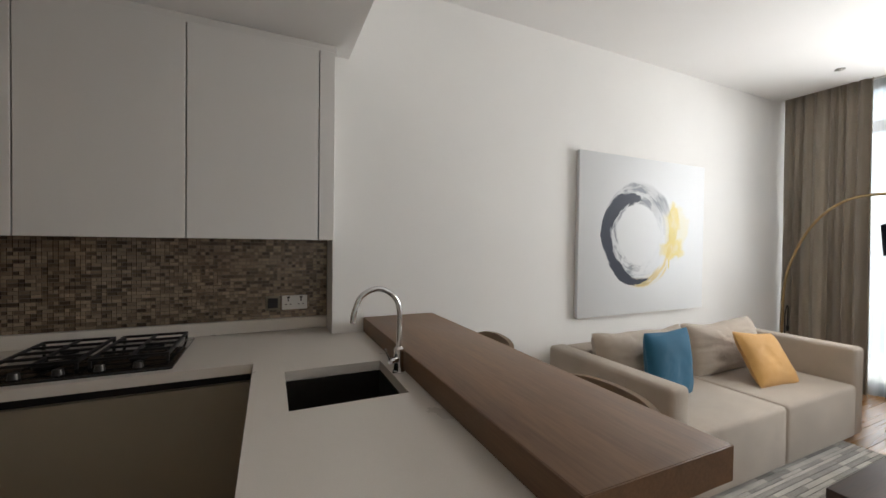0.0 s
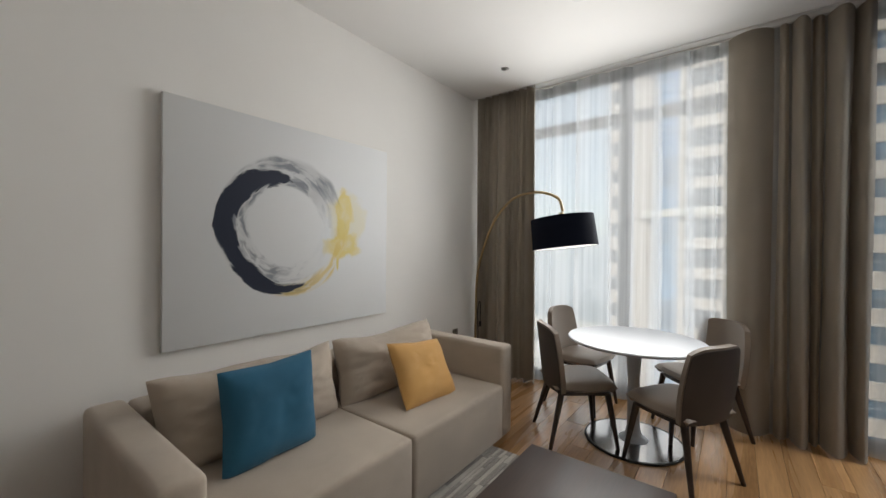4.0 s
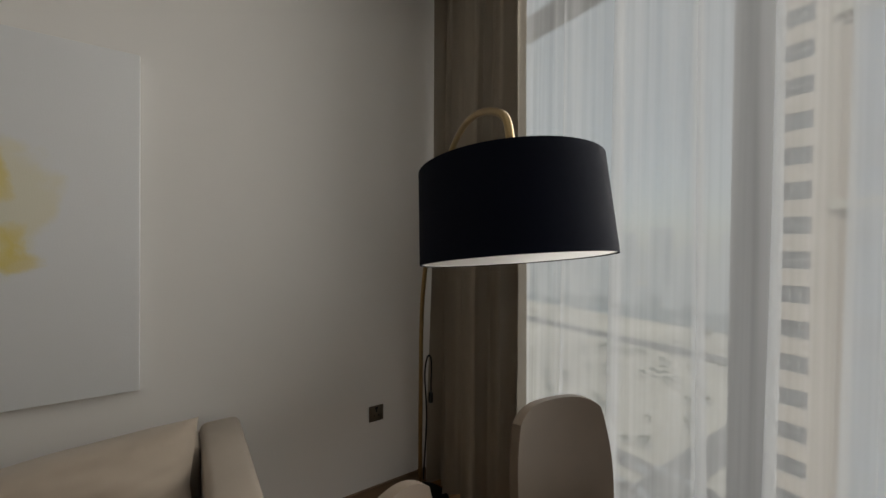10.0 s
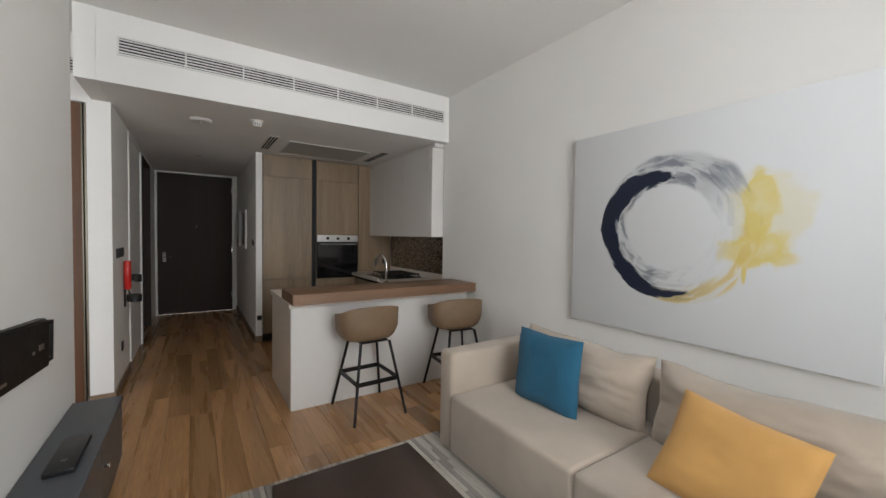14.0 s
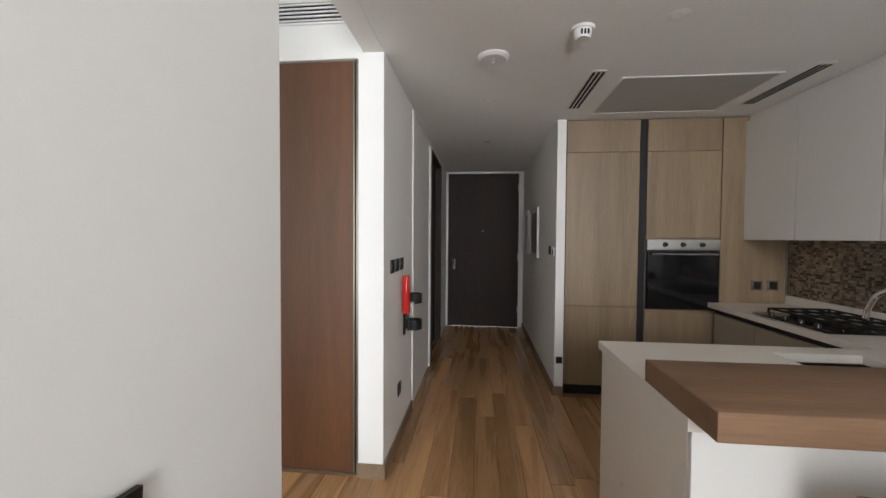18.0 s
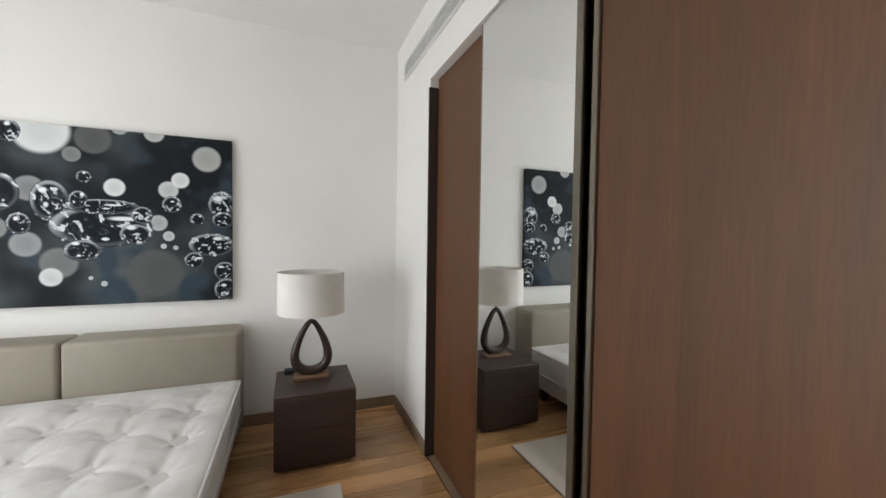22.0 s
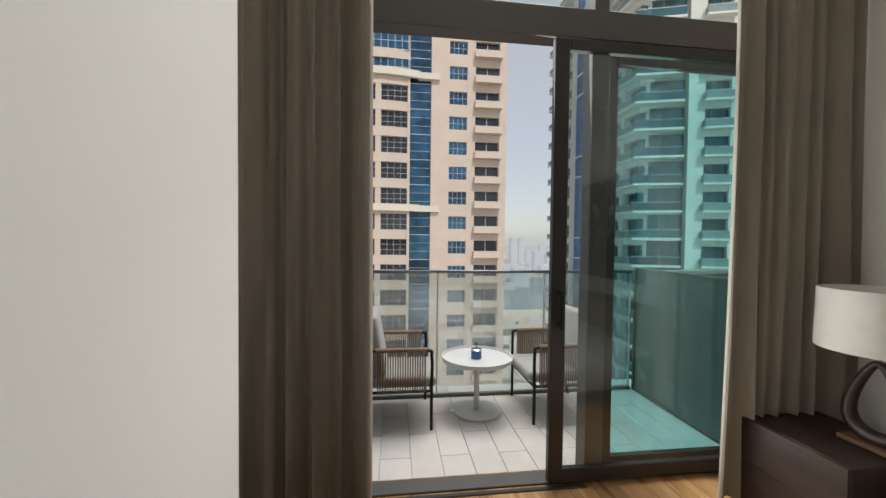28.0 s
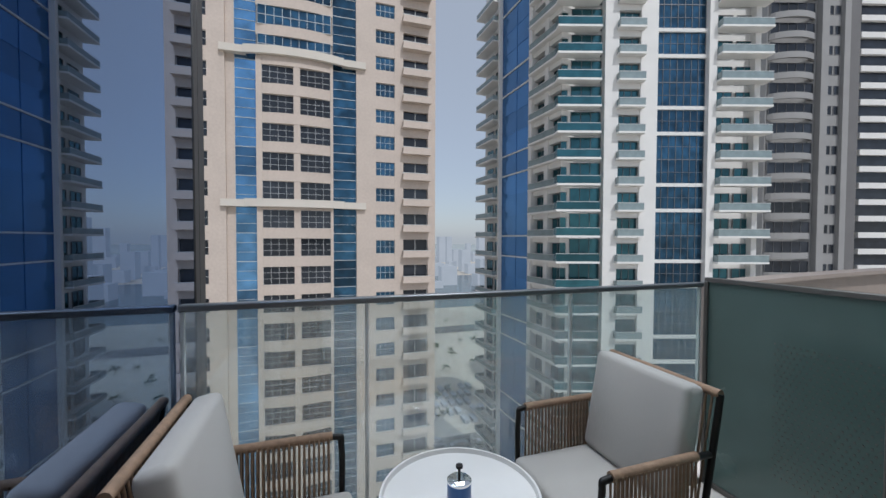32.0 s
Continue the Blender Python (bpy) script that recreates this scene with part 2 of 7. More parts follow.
WALL = surface("wall_paint", (0.845, 0.83, 0.80), 0.75, vary=0.02, scale=1.5, bump=0.12, bump_scale=220)
CEILING = surface("ceiling_paint", (0.865, 0.855, 0.835), 0.85, vary=0.02, scale=1.2, bump=0.06, bump_scale=200)
LENS_WHITE = surface("frosted_lens", (0.88, 0.88, 0.87), 0.35, vary=0.01)
PANEL_GREY = surface("panel_grey", (0.46, 0.455, 0.44), 0.6, vary=0.03, scale=3)
WHITE_TRIM = surface("white_trim", (0.80, 0.79, 0.77), 0.45, vary=0.02, scale=3)
WHITE_CAB = surface("white_lacquer", (0.74, 0.72, 0.69), 0.38, vary=0.015, scale=2, coat=0.1)
OLIVE = surface("beige_laminate", (0.36, 0.32, 0.24), 0.42, vary=0.03, scale=3)
FLOOR_WOOD = wood("oak_plank", (0.55, 0.31, 0.135), (0.26, 0.135, 0.053), 0.27, "x", 7.0, 0.24, coat=0.15)
FLOOR_BED = wood("floor_underlay", (0.28, 0.16, 0.075), (0.16, 0.085, 0.04), 0.6, "x", 7.0)
SKIRT = wood("skirting_wood", (0.27, 0.19, 0.12), (0.17, 0.11, 0.07), 0.5, "x", 9.0)
OAK = wood("grey_oak_veneer", (0.32, 0.232, 0.142), (0.205, 0.142, 0.085), 0.45, "z", 8.0, 0.03)
WALNUT = wood("red_walnut", (0.140, 0.056, 0.019), (0.076, 0.030, 0.010), 0.52, "z", 9.0, 0.03, coat=0.0)
BAR_WOOD = wood("bar_wood", (0.25, 0.145, 0.08), (0.14, 0.077, 0.042), 0.45, "y", 9.0, coat=0.0)
DARK_WOOD = wood("dark_wood", (0.052, 0.029, 0.021), (0.022, 0.013, 0.010), 0.48, "x", 8.0, 0.06, coat=0.03)
DOOR_WOOD = wood("door_wood", (0.036, 0.021, 0.015), (0.018, 0.0105, 0.008), 0.68, "z", 9.0)
LAMP_WOOD = wood("carved_wood", (0.05, 0.03, 0.022), (0.02, 0.013, 0.01), 0.35, "z", 9.0)
PLINTH_WOOD = wood("light_foot_wood", (0.20, 0.11, 0.06), (0.11, 0.06, 0.032), 0.5, "x", 9.0)
QUARTZ = surface("quartz", (0.75, 0.70, 0.635), 0.3, vary=0.02, scale=5, fine=0.12, bump_scale=500, coat=0.1)
SOFA = woven("sofa_cloth", (0.47, 0.395, 0.315), 300)
BLUE = woven("blue_cushion_cloth", (0.018, 0.115, 0.20), 260, sheen=0.1)
YELLOW = woven("yellow_cushion_cloth", (0.62, 0.345, 0.105), 260, sheen=0.15)
CHAIR_LEATHER = surface("chair_leather", (0.21, 0.160, 0.118), 0.5, vary=0.05, scale=8, bump=0.25, bump_scale=330, sheen=0.1)
# leather darkened to hold the shade on the backs of the chairs
SHADED_LEATHER = surface("shaded_leather", (0.042, 0.031, 0.025), 0.55, vary=0.06, scale=8, bump=0.25, bump_scale=330)
STOOL_LEATHER = surface("stool_leather", (0.20, 0.132, 0.076), 0.5, vary=0.08, scale=8, bump=0.25, bump_scale=330)
HEAD_LEATHER = surface("headboard_leather", (0.285, 0.250, 0.195), 0.5, vary=0.04, scale=6, bump=0.25, bump_scale=330)
BLACK_METAL = surface("black_metal", (0.018, 0.017, 0.016), 0.45, 0.6, vary=0.1, scale=20)
BLACK_PLASTIC = surface("black_plastic", (0.014, 0.014, 0.015), 0.4, vary=0.1, scale=20, bump=0.1)
DARK_GAP = surface("shadow_gap", (0.012, 0.012, 0.014), 0.7, vary=0.05)
STEEL_DARK = surface("polished_steel", (0.34, 0.335, 0.33), 0.16, 1.0, vary=0.03)
CHROME = surface("chrome", (0.72, 0.72, 0.72), 0.1, 1.0, vary=0.02)
STEEL = surface("brushed_steel", (0.55, 0.54, 0.52), 0.32, 1.0, vary=0.05, scale=40, stretch=(1, 0.02, 1), bump=0.05)
BRASS = surface("aged_brass", (0.42, 0.31, 0.16), 0.32, 1.0, vary=0.08, scale=14)
BRONZE = surface("bronze_profile", (0.22, 0.195, 0.155), 0.38, 0.9, vary=0.05, scale=10)
BLACK_GLASS = surface("black_glass", (0.008, 0.008, 0.009), 0.06, vary=0.05, coat=0.4)
SHADE_NAVY = woven("navy_shade", (0.006, 0.008, 0.017), 420, sheen=0.0)
SHADE_NAVY.node_tree.nodes["Principled BSDF"].inputs["Specular IOR Level"].default_value = 0.12
SHADE_IN = surface("shade_lining", (0.75, 0.73, 0.70), 0.6, vary=0.03)
SHADE_WHITE = woven("white_shade", (0.78, 0.75, 0.70), 420, sheen=0.1)
CURTAIN = woven("curtain_cloth", (0.42, 0.37, 0.30), 1100, vary=0.06, sheen=0.2)
def let_through(m, share, colour):
    """Thick cloth that glows a little when lit from behind."""
    n, l = m.node_tree.nodes, m.node_tree.links
    tl, mx = n.new("ShaderNodeBsdfTranslucent"), n.new("ShaderNodeMixShader")
    tl.inputs["Color"].default_value = (*colour, 1)
    mx.inputs["Fac"].default_value = share
    l.new(n["Principled BSDF"].outputs[0], mx.inputs[1])
    l.new(tl.outputs[0], mx.inputs[2])
    l.new(mx.outputs[0], n["Material Output"].inputs["Surface"])


let_through(CURTAIN, 0.15, (0.54, 0.48, 0.39))
SHEER = sheer_cloth("voile", (0.88, 0.90, 0.92), 0.50)
MATTRESS = woven("mattress_cloth", (0.60, 0.575, 0.55), 420, vary=0.04, sheen=0.2)
BED_BASE = woven("bed_base_cloth", (0.50, 0.45, 0.38), 300)
RUG_LIGHT = woven("rug_light", (0.52, 0.48, 0.42), 160, vary=0.14)
RUG_DARK = woven("rug_dark", (0.30, 0.27, 0.235), 160, vary=0.2)
RUG_PALE = woven("pale_rug", (0.62, 0.56, 0.48), 180, vary=0.08)
FRAME_ALU = surface("window_aluminium", (0.05, 0.047, 0.044), 0.4, 0.5, vary=0.05, scale=8)
FRAME_LIGHT = surface("grey_aluminium", (0.115, 0.106, 0.097), 0.45, 0.4, vary=0.05, scale=8)
PANE = glass("clear_pane", (0.93, 0.96, 0.95), 0.0, 0.02)
PANE_TEAL = glass("teal_pane", (0.62, 0.90, 0.92), 0.0, 0.05)
PANE_MIRROR = glass("reflecting_pane", (0.10, 0.17, 0.22), 0.0, 0.45, (0.55, 0.66, 0.88))
PANE_RAIL = glass("rail_pane", (0.90, 0.95, 0.94), 0.0, 0.06)


def milky_film(m, share, colour):
    """Whitish reflection put into a pane's colour: a thin pale film that scatters daylight, in faint runs."""
    n, l = m.node_tree.nodes, m.node_tree.links
    tl, df, m1, mx = (n.new("ShaderNode" + k) for k in ("BsdfTranslucent", "BsdfDiffuse", "MixShader", "MixShader"))
    co, mp, no, rg = (n.new("ShaderNode" + k) for k in ("TexCoord", "Mapping", "TexNoise", "MapRange"))
    for s in (tl, df):
        s.inputs["Color"].default_value = (*colour, 1)
    mp.inputs["Scale"].default_value = (3.0, 3.0, 0.6)
    no.inputs["Scale"].default_value, no.inputs["Detail"].default_value = 1.3, 5.0
    rg.inputs[3].default_value, rg.inputs[4].default_value = share * 0.75, share * 1.25
    l.new(co.outputs["Object"], mp.inputs["Vector"])
    l.new(mp.outputs[0], no.inputs["Vector"])
    l.new(no.outputs["Fac"], rg.inputs[0])
    l.new(rg.outputs[0], mx.inputs["Fac"])
    l.new(tl.outputs[0], m1.inputs[1])
    l.new(df.outputs[0], m1.inputs[2])
    old = n["Material Output"].inputs["Surface"].links[0].from_socket
    l.new(old, mx.inputs[1])
    l.new(m1.outputs[0], mx.inputs[2])
    l.new(mx.outputs[0], n["Material Output"].inputs["Surface"])


milky_film(PANE_RAIL, 0.15, (0.92, 0.93, 0.93))
RAIL_CLIP = surface("rail_clip", (0.62, 0.64, 0.63), 0.35, 0.2, vary=0.04)
RAIL_TOP = surface("rail_top", (0.16, 0.165, 0.17), 0.35, 0.5, vary=0.04)
MIRROR = surface("mirror", (0.86, 0.88, 0.87), 0.02, 1.0, vary=0.0)
MIRROR.node_tree.links.remove(MIRROR.node_tree.nodes["Principled BSDF"].inputs["Roughness"].links[0])
MIRROR.node_tree.nodes["Principled BSDF"].inputs["Roughness"].default_value = 0.0
RED = surface("red_enamel", (0.62, 0.02, 0.015), 0.3, vary=0.04, coat=0.3)
TILE_OUT = surface("balcony_tile", (0.66, 0.60, 0.545), 0.55, vary=0.06, scale=5, per_object=0.07, bump=0.15, bump_scale=90)
TABLE_WHITE = surface("white_enamel", (0.48, 0.495, 0.52), 0.38, vary=0.02, coat=0.0)
TABLE_OUT = surface("pale_resin", (0.68, 0.66, 0.63), 0.4, vary=0.03)
CUSHION_OUT = woven("outdoor_cushion", (0.43, 0.405, 0.37), 300, vary=0.04)
ROPE = surface("outdoor_rope", (0.25, 0.160, 0.100), 0.75, vary=0.2, scale=40, bump=0.5, bump_scale=500)
SCREEN_PANEL = surface("green_screen_panel", (0.075, 0.115, 0.105), 0.25, vary=0.06, scale=3, coat=0.3)
CAP_BROWN = surface("brown_cap", (0.26, 0.215, 0.185), 0.5, vary=0.08, scale=8)
EBONY = wood("black_stained_wood", (0.022, 0.016, 0.014), (0.012, 0.009, 0.008), 0.6, "x", 8.0)
EBONY.node_tree.nodes["Principled BSDF"].inputs["Specular IOR Level"].default_value = 0.15
GREY_CONSOLE = surface("slate_laminate", (0.075, 0.082, 0.092), 0.4, vary=0.05, scale=6)
BLUE_TIN = surface("blue_tin", (0.03, 0.10, 0.26), 0.35, 0.3, vary=0.05)
MOSAIC = surface("mosaic_glass", (0.27, 0.208, 0.148), 0.20, 0.4, vary=0.1, scale=60, per_object=0.72, coat=0.3)
GROUT = surface("grout", (0.15, 0.13, 0.11), 0.8, vary=0.1, scale=60)


def ring_canvas():
    """Abstract brushed ring: navy and grey on the one side, yellow on the other, on a white canvas."""
    m = bpy.data.materials.new("ring_painting")
    m.use_nodes = True
    n, l = m.node_tree.nodes, m.node_tree.links
    b = n["Principled BSDF"]
    b.inputs["Roughness"].default_value = 0.6

    def calc(op, a, c=None, d=None):
        k = n.new("ShaderNodeMath")
        k.operation = op
        for i, v in enumerate((a, c, d)):
            if v is None:
                continue
            if isinstance(v, (int, float)):
                k.inputs[i].default_value = v
            else:
                l.new(v, k.inputs[i])
        return k.outputs[0]

    def step(v, lo, hi, a=0.0, c=1.0):
        k = n.new("ShaderNodeMapRange")
        k.interpolation_type = "SMOOTHSTEP"
        for i, x in enumerate((lo, hi, a, c)):
            k.inputs[i + 1].default_value = x
        l.new(v, k.inputs[0])
        return k.outputs[0]

    def noise_of(scale, detail=6.0, distort=0.0, src=None):
        k = n.new("ShaderNodeTexNoise")
        k.inputs["Scale"].default_value, k.inputs["Detail"].default_value, k.inputs["Distortion"].default_value = scale, detail, distort
        l.new(src or co.outputs["Object"], k.inputs["Vector"])
        return k.outputs["Fac"]

    def mix(f, a, c):
        k = n.new("ShaderNodeMixRGB")
        l.new(f, k.inputs["Fac"])
        for i, v in ((1, a), (2, c)):
            if isinstance(v, tuple):
                k.inputs[i].default_value = (*v, 1)
            else:
                l.new(v, k.inputs[i])
        return k.outputs[0]

    def curve(v, stops):
        k = n.new("ShaderNodeValToRGB")
        e = k.color_ramp.elements
        while len(e) < len(stops):
            e.new(0.5)
        for q, (p, val) in zip(e, stops):
            q.position, q.color = p, (val, val, val, 1)
        l.new(v, k.inputs[0])
        return k.outputs[0]

    def blot(cx, cz, rx, rz, rough):
        """Ragged patch of thin paint."""
        dx, dz = calc("DIVIDE", calc("SUBTRACT", x, cx), rx), calc("DIVIDE", calc("SUBTRACT", z, cz), rz)
        d = calc("SQRT", calc("ADD", calc("MULTIPLY", dx, dx), calc("MULTIPLY", dz, dz)))
        return step(calc("ADD", d, calc("MULTIPLY", calc("SUBTRACT", rag, 0.5), rough)), 0.75, 1.1, 1.0, 0.0)

    co = n.new("ShaderNodeTexCoord")
    sep = n.new("ShaderNodeSeparateXYZ")
    l.new(co.outputs["Object"], sep.inputs[0])
    x, z = sep.outputs["X"], sep.outputs["Z"]
    px, pz = calc("SUBTRACT", x, 0.075), calc("SUBTRACT", z, 0.012)
    r = calc("SQRT", calc("ADD", calc("MULTIPLY", px, px), calc("MULTIPLY", pz, pz)))
    r = calc("ADD", r, calc("MULTIPLY", calc("SUBTRACT", noise_of(3.4, 4.0), 0.5), 0.07))
    turn = calc("MULTIPLY_ADD", calc("ARCTAN2", calc("MULTIPLY", pz, -1.0), calc("MULTIPLY", px, -1.0)), 0.159155, 0.5)
    inside = calc("MULTIPLY_ADD", px, 0.10, 0.255)
    across = calc("DIVIDE", calc("SUBTRACT", r, inside), 0.18)
    pol = n.new("ShaderNodeCombineXYZ")
    l.new(calc("MULTIPLY", r, 15.0), pol.inputs[0])
    l.new(calc("MULTIPLY", turn, 9.0), pol.inputs[1])
    stroke = noise_of(1.5, 8.0, 0.7, src=pol.outputs[0])
    rag = noise_of(7.0, 4.0, 0.25)
    band = calc("MULTIPLY", step(across, -0.08, 0.1), step(across, 0.92, 1.1, 1.0, 0.0))
    mid = curve(turn, ((0.22, 0.22), (0.30, 0.36), (0.38, 0.58), (0.50, 0.74), (0.66, 0.78), (0.74, 0.82), (0.82, 0.80)))
    half = curve(turn, ((0.17, 0.0), (0.23, 0.09), (0.30, 0.28), (0.40, 0.40), (0.52, 0.36), (0.60, 0.30), (0.68, 0.33), (0.75, 0.17), (0.83, 0.0)))
    off = calc("ABSOLUTE", calc("SUBTRACT", across, mid))
    off = calc("ADD", off, calc("MULTIPLY", calc("SUBTRACT", stroke, 0.5), 0.55))
    dark = calc("MULTIPLY", step(calc("SUBTRACT", half, off), -0.03, 0.06), step(half, 0.005, 0.05))
    grey = calc("MULTIPLY", calc("MULTIPLY", band, step(stroke, 0.44, 0.66)), curve(turn, ((0.05, 0.15), (0.13, 0.8), (0.50, 0.80), (0.72, 0.75), (0.86, 0.05))))
    wash = calc("MULTIPLY", calc("MULTIPLY", band, 0.6), curve(turn, ((0.03, 0.0), (0.12, 1.0), (0.24, 0.5), (0.6, 0.25), (0.9, 0.0))))
    pale = blot(0.57, 0.05, 0.17, 0.28, 1.0)
    strong = calc("MAXIMUM", blot(0.545, 0.15, 0.085, 0.16, 1.9), calc("MAXIMUM", blot(0.54, -0.11, 0.15, 0.11, 2.0), calc("MAXIMUM", blot(0.53, 0.03, 0.075, 0.15, 1.6), blot(0.49, -0.23, 0.012, 0.07, 0.4))))
    arc_low = calc("MULTIPLY", calc("MULTIPLY", step(across, 0.55, 0.75), step(across, 1.0, 1.15, 1.0, 0.0)), curve(turn, ((0.70, 0.0), (0.76, 0.9), (0.86, 0.7), (0.95, 0.8), (1.0, 0.3))))
    arc_low = calc("MULTIPLY", arc_low, step(stroke, 0.40, 0.58, 0.15, 1.0))
    base = mix(noise_of(2.0), (0.72, 0.735, 0.745), (0.76, 0.77, 0.775))
    c1 = mix(wash, base, (0.40, 0.41, 0.42))
    c1 = mix(calc("MULTIPLY", pale, 0.42), c1, (0.74, 0.66, 0.34))
    c1 = mix(calc("MULTIPLY", strong, step(rag, 0.3, 0.6, 0.4, 0.85)), c1, (0.73, 0.59, 0.14))
    c1 = mix(arc_low, c1, (0.74, 0.56, 0.14))
    c1 = mix(grey, c1, (0.14, 0.16, 0.20))
    c1 = mix(dark, c1, (0.010, 0.017, 0.040))
    l.new(c1, b.inputs["Base Color"])
    bp = n.new("ShaderNodeBump")
    bp.inputs["Strength"].default_value, bp.inputs["Distance"].default_value = 0.2, 0.002
    l.new(noise_of(190.0, 2.0), bp.inputs["Height"])
    l.new(bp.outputs[0], b.inputs["Normal"])
    return m


def bubble_print():
    """A dark slate photograph of drops: pale out-of-focus discs and a band of bright-edged bubbles."""
    m = bpy.data.materials.new("bubble_print")
    m.use_nodes = True
    n, l = m.node_tree.nodes, m.node_tree.links
    b = n["Principled BSDF"]
    b.inputs["Roughness"].default_value, b.inputs["Specular IOR Level"].default_value = 0.6, 0.15
    co = n.new("ShaderNodeTexCoord")
    mp = n.new("ShaderNodeMapping")
    mp.inputs["Scale"].default_value = (1, 0.0, 1)
    l.new(co.outputs["Object"], mp.inputs["Vector"])
    vec = mp.outputs[0]

    def rng(v, lo, hi, a=0.0, c=1.0):
        k = n.new("ShaderNodeMapRange")
        k.interpolation_type = "SMOOTHSTEP"
        for i, x in enumerate((lo, hi, a, c)):
            k.inputs[i + 1].default_value = x
        l.new(v, k.inputs[0])
        return k.outputs[0]

    def mul(a, c):
        k = n.new("ShaderNodeMath")
        k.operation = "MULTIPLY"
        l.new(a, k.inputs[0])
        if isinstance(c, float):
            k.inputs[1].default_value = c
        else:
            l.new(c, k.inputs[1])
        return k.outputs[0]

    def mix(f, a, c):
        k = n.new("ShaderNodeMixRGB")
        l.new(f, k.inputs["Fac"])
        for i, v in ((1, a), (2, c)):
            if isinstance(v, tuple):
                k.inputs[i].default_value = (*v, 1)
            else:
                l.new(v, k.inputs[i])
        return k.outputs[0]

    ns = n.new("ShaderNodeTexNoise")
    ns.inputs["Scale"].default_value, ns.inputs["Detail"].default_value = 1.7, 2.0
    l.new(vec, ns.inputs["Vector"])
    out = mix(rng(ns.outputs["Fac"], 0.43, 0.70), (0.010, 0.012, 0.016), (0.095, 0.108, 0.108))
    sep = n.new("ShaderNodeSeparateXYZ")
    l.new(co.outputs["Object"], sep.inputs[0])
    def calc(op, a, c=0.0, d=0.0):
        k = n.new("ShaderNodeMath")
        k.operation = op
        for i, v in enumerate((a, c, d)):
            if isinstance(v, (int, float)):
                k.inputs[i].default_value = v
            else:
                l.new(v, k.inputs[i])
        return k.outputs[0]

    px, pz = sep.outputs["X"], sep.outputs["Z"]
    wob = n.new("ShaderNodeTexNoise")
    wob.inputs["Scale"].default_value, wob.inputs["Detail"].default_value = 5.0, 2.0
    l.new(vec, wob.inputs["Vector"])
    sway = calc("MULTIPLY", calc("SUBTRACT", wob.outputs["Fac"], 0.5), 0.06)
    cast = n.new("ShaderNodeTexNoise")
    cast.inputs["Scale"].default_value, cast.inputs["Detail"].default_value = 3.1, 2.0
    l.new(vec, cast.inputs["Vector"])
    out = mix(rng(cast.outputs["Fac"], 0.52, 0.66), out, (0.035, 0.055, 0.075))

    def inside(cx, cz, rx, rz):
        """Place in a blob, as shares of its half width and height, and the distance from its middle."""
        u, v = calc("DIVIDE", calc("SUBTRACT", px, cx), rx), calc("DIVIDE", calc("SUBTRACT", pz, cz), rz)
        return u, v, calc("SQRT", calc("ADD", calc("MULTIPLY", u, u), calc("MULTIPLY", v, v)))

    # out-of-focus discs of light: middle, radius, tone
    for cx, cz, r, tone in ((0.52, 0.46, 0.05, 0.6), (0.20, 0.54, 0.15, 0.72), (-0.17, 0.20, 0.06, 0.75), (-0.47, 0.20, 0.06, 0.62), (-0.54, 0.27, 0.055, 0.8), (-0.70, 0.43, 0.09, 0.48), (0.43, -0.08, 0.07, 0.26),
                            (0.78, -0.22, 0.11, 0.78), (0.72, -0.37, 0.05, 0.68), (0.12, -0.30, 0.10, 0.20), (0.16, -0.39, 0.06, 0.68), (0.51, -0.55, 0.06, 0.72), (-0.39, 0.58, 0.06, 0.55), (0.05, 0.40, 0.05, 0.24)):
        u, v, d = inside(cx, cz, r, r)
        out = mix(mul(rng(d, 0.84, 1.08, 1.0, 0.0), rng(d, 0.2, 1.0, 0.82, 0.98)), out, (tone, tone * 1.03, tone * 1.02))
    for cx, cz, r, tone in ((0.26, 0.17, 0.08, 0.28), (-0.20, 0.60, 0.05, 0.45), (-0.47, -0.12, 0.035, 0.6), (-0.44, -0.19, 0.018, 0.65), (-0.51, -0.20, 0.016, 0.6), (0.28, -0.18, 0.08, 0.33), (-0.41, -0.03, 0.055, 0.5),
                            (-0.39, -0.38, 0.17, 0.10), (-0.06, 0.51, 0.10, 0.12), (0.80, -0.53, 0.05, 0.6), (-0.11, -0.44, 0.018, 0.6), (-0.04, -0.40, 0.013, 0.6), (0.57, -0.26, 0.03, 0.2)):
        u, v, d = inside(cx, cz, r, r)
        out = mix(mul(rng(d, 0.84, 1.08, 1.0, 0.0), rng(d, 0.2, 1.0, 0.75, 0.95)), out, (tone, tone * 1.03, tone * 1.03))
    # glassy drops: dark bodies with bent reflections, bright rims and sparks
    drops = ((0.66, 0.34, 0.15, 0.17), (0.78, 0.05, 0.09, 0.15), (0.36, 0.52, 0.07, 0.07), (0.41, 0.14, 0.11, 0.12), (0.31, -0.05, 0.06, 0.07), (0.16, 0.10, 0.10, 0.13), (-0.10, -0.06, 0.28, 0.14), (-0.11, 0.07, 0.21, 0.05),
                           (0.00, -0.22, 0.10, 0.07), (-0.28, -0.11, 0.09, 0.07), (0.02, 0.11, 0.05, 0.06), (-0.01, 0.26, 0.04, 0.04), (-0.32, 0.02, 0.06, 0.06), (-0.49, 0.10, 0.06, 0.06), (-0.64, 0.00, 0.045, 0.045), (-0.79, 0.11, 0.085, 0.10),
                           (-0.80, 0.00, 0.07, 0.06), (-0.73, -0.18, 0.15, 0.085), (-0.62, -0.29, 0.06, 0.06), (-0.81, -0.37, 0.07, 0.07), (-0.82, -0.50, 0.08, 0.08))
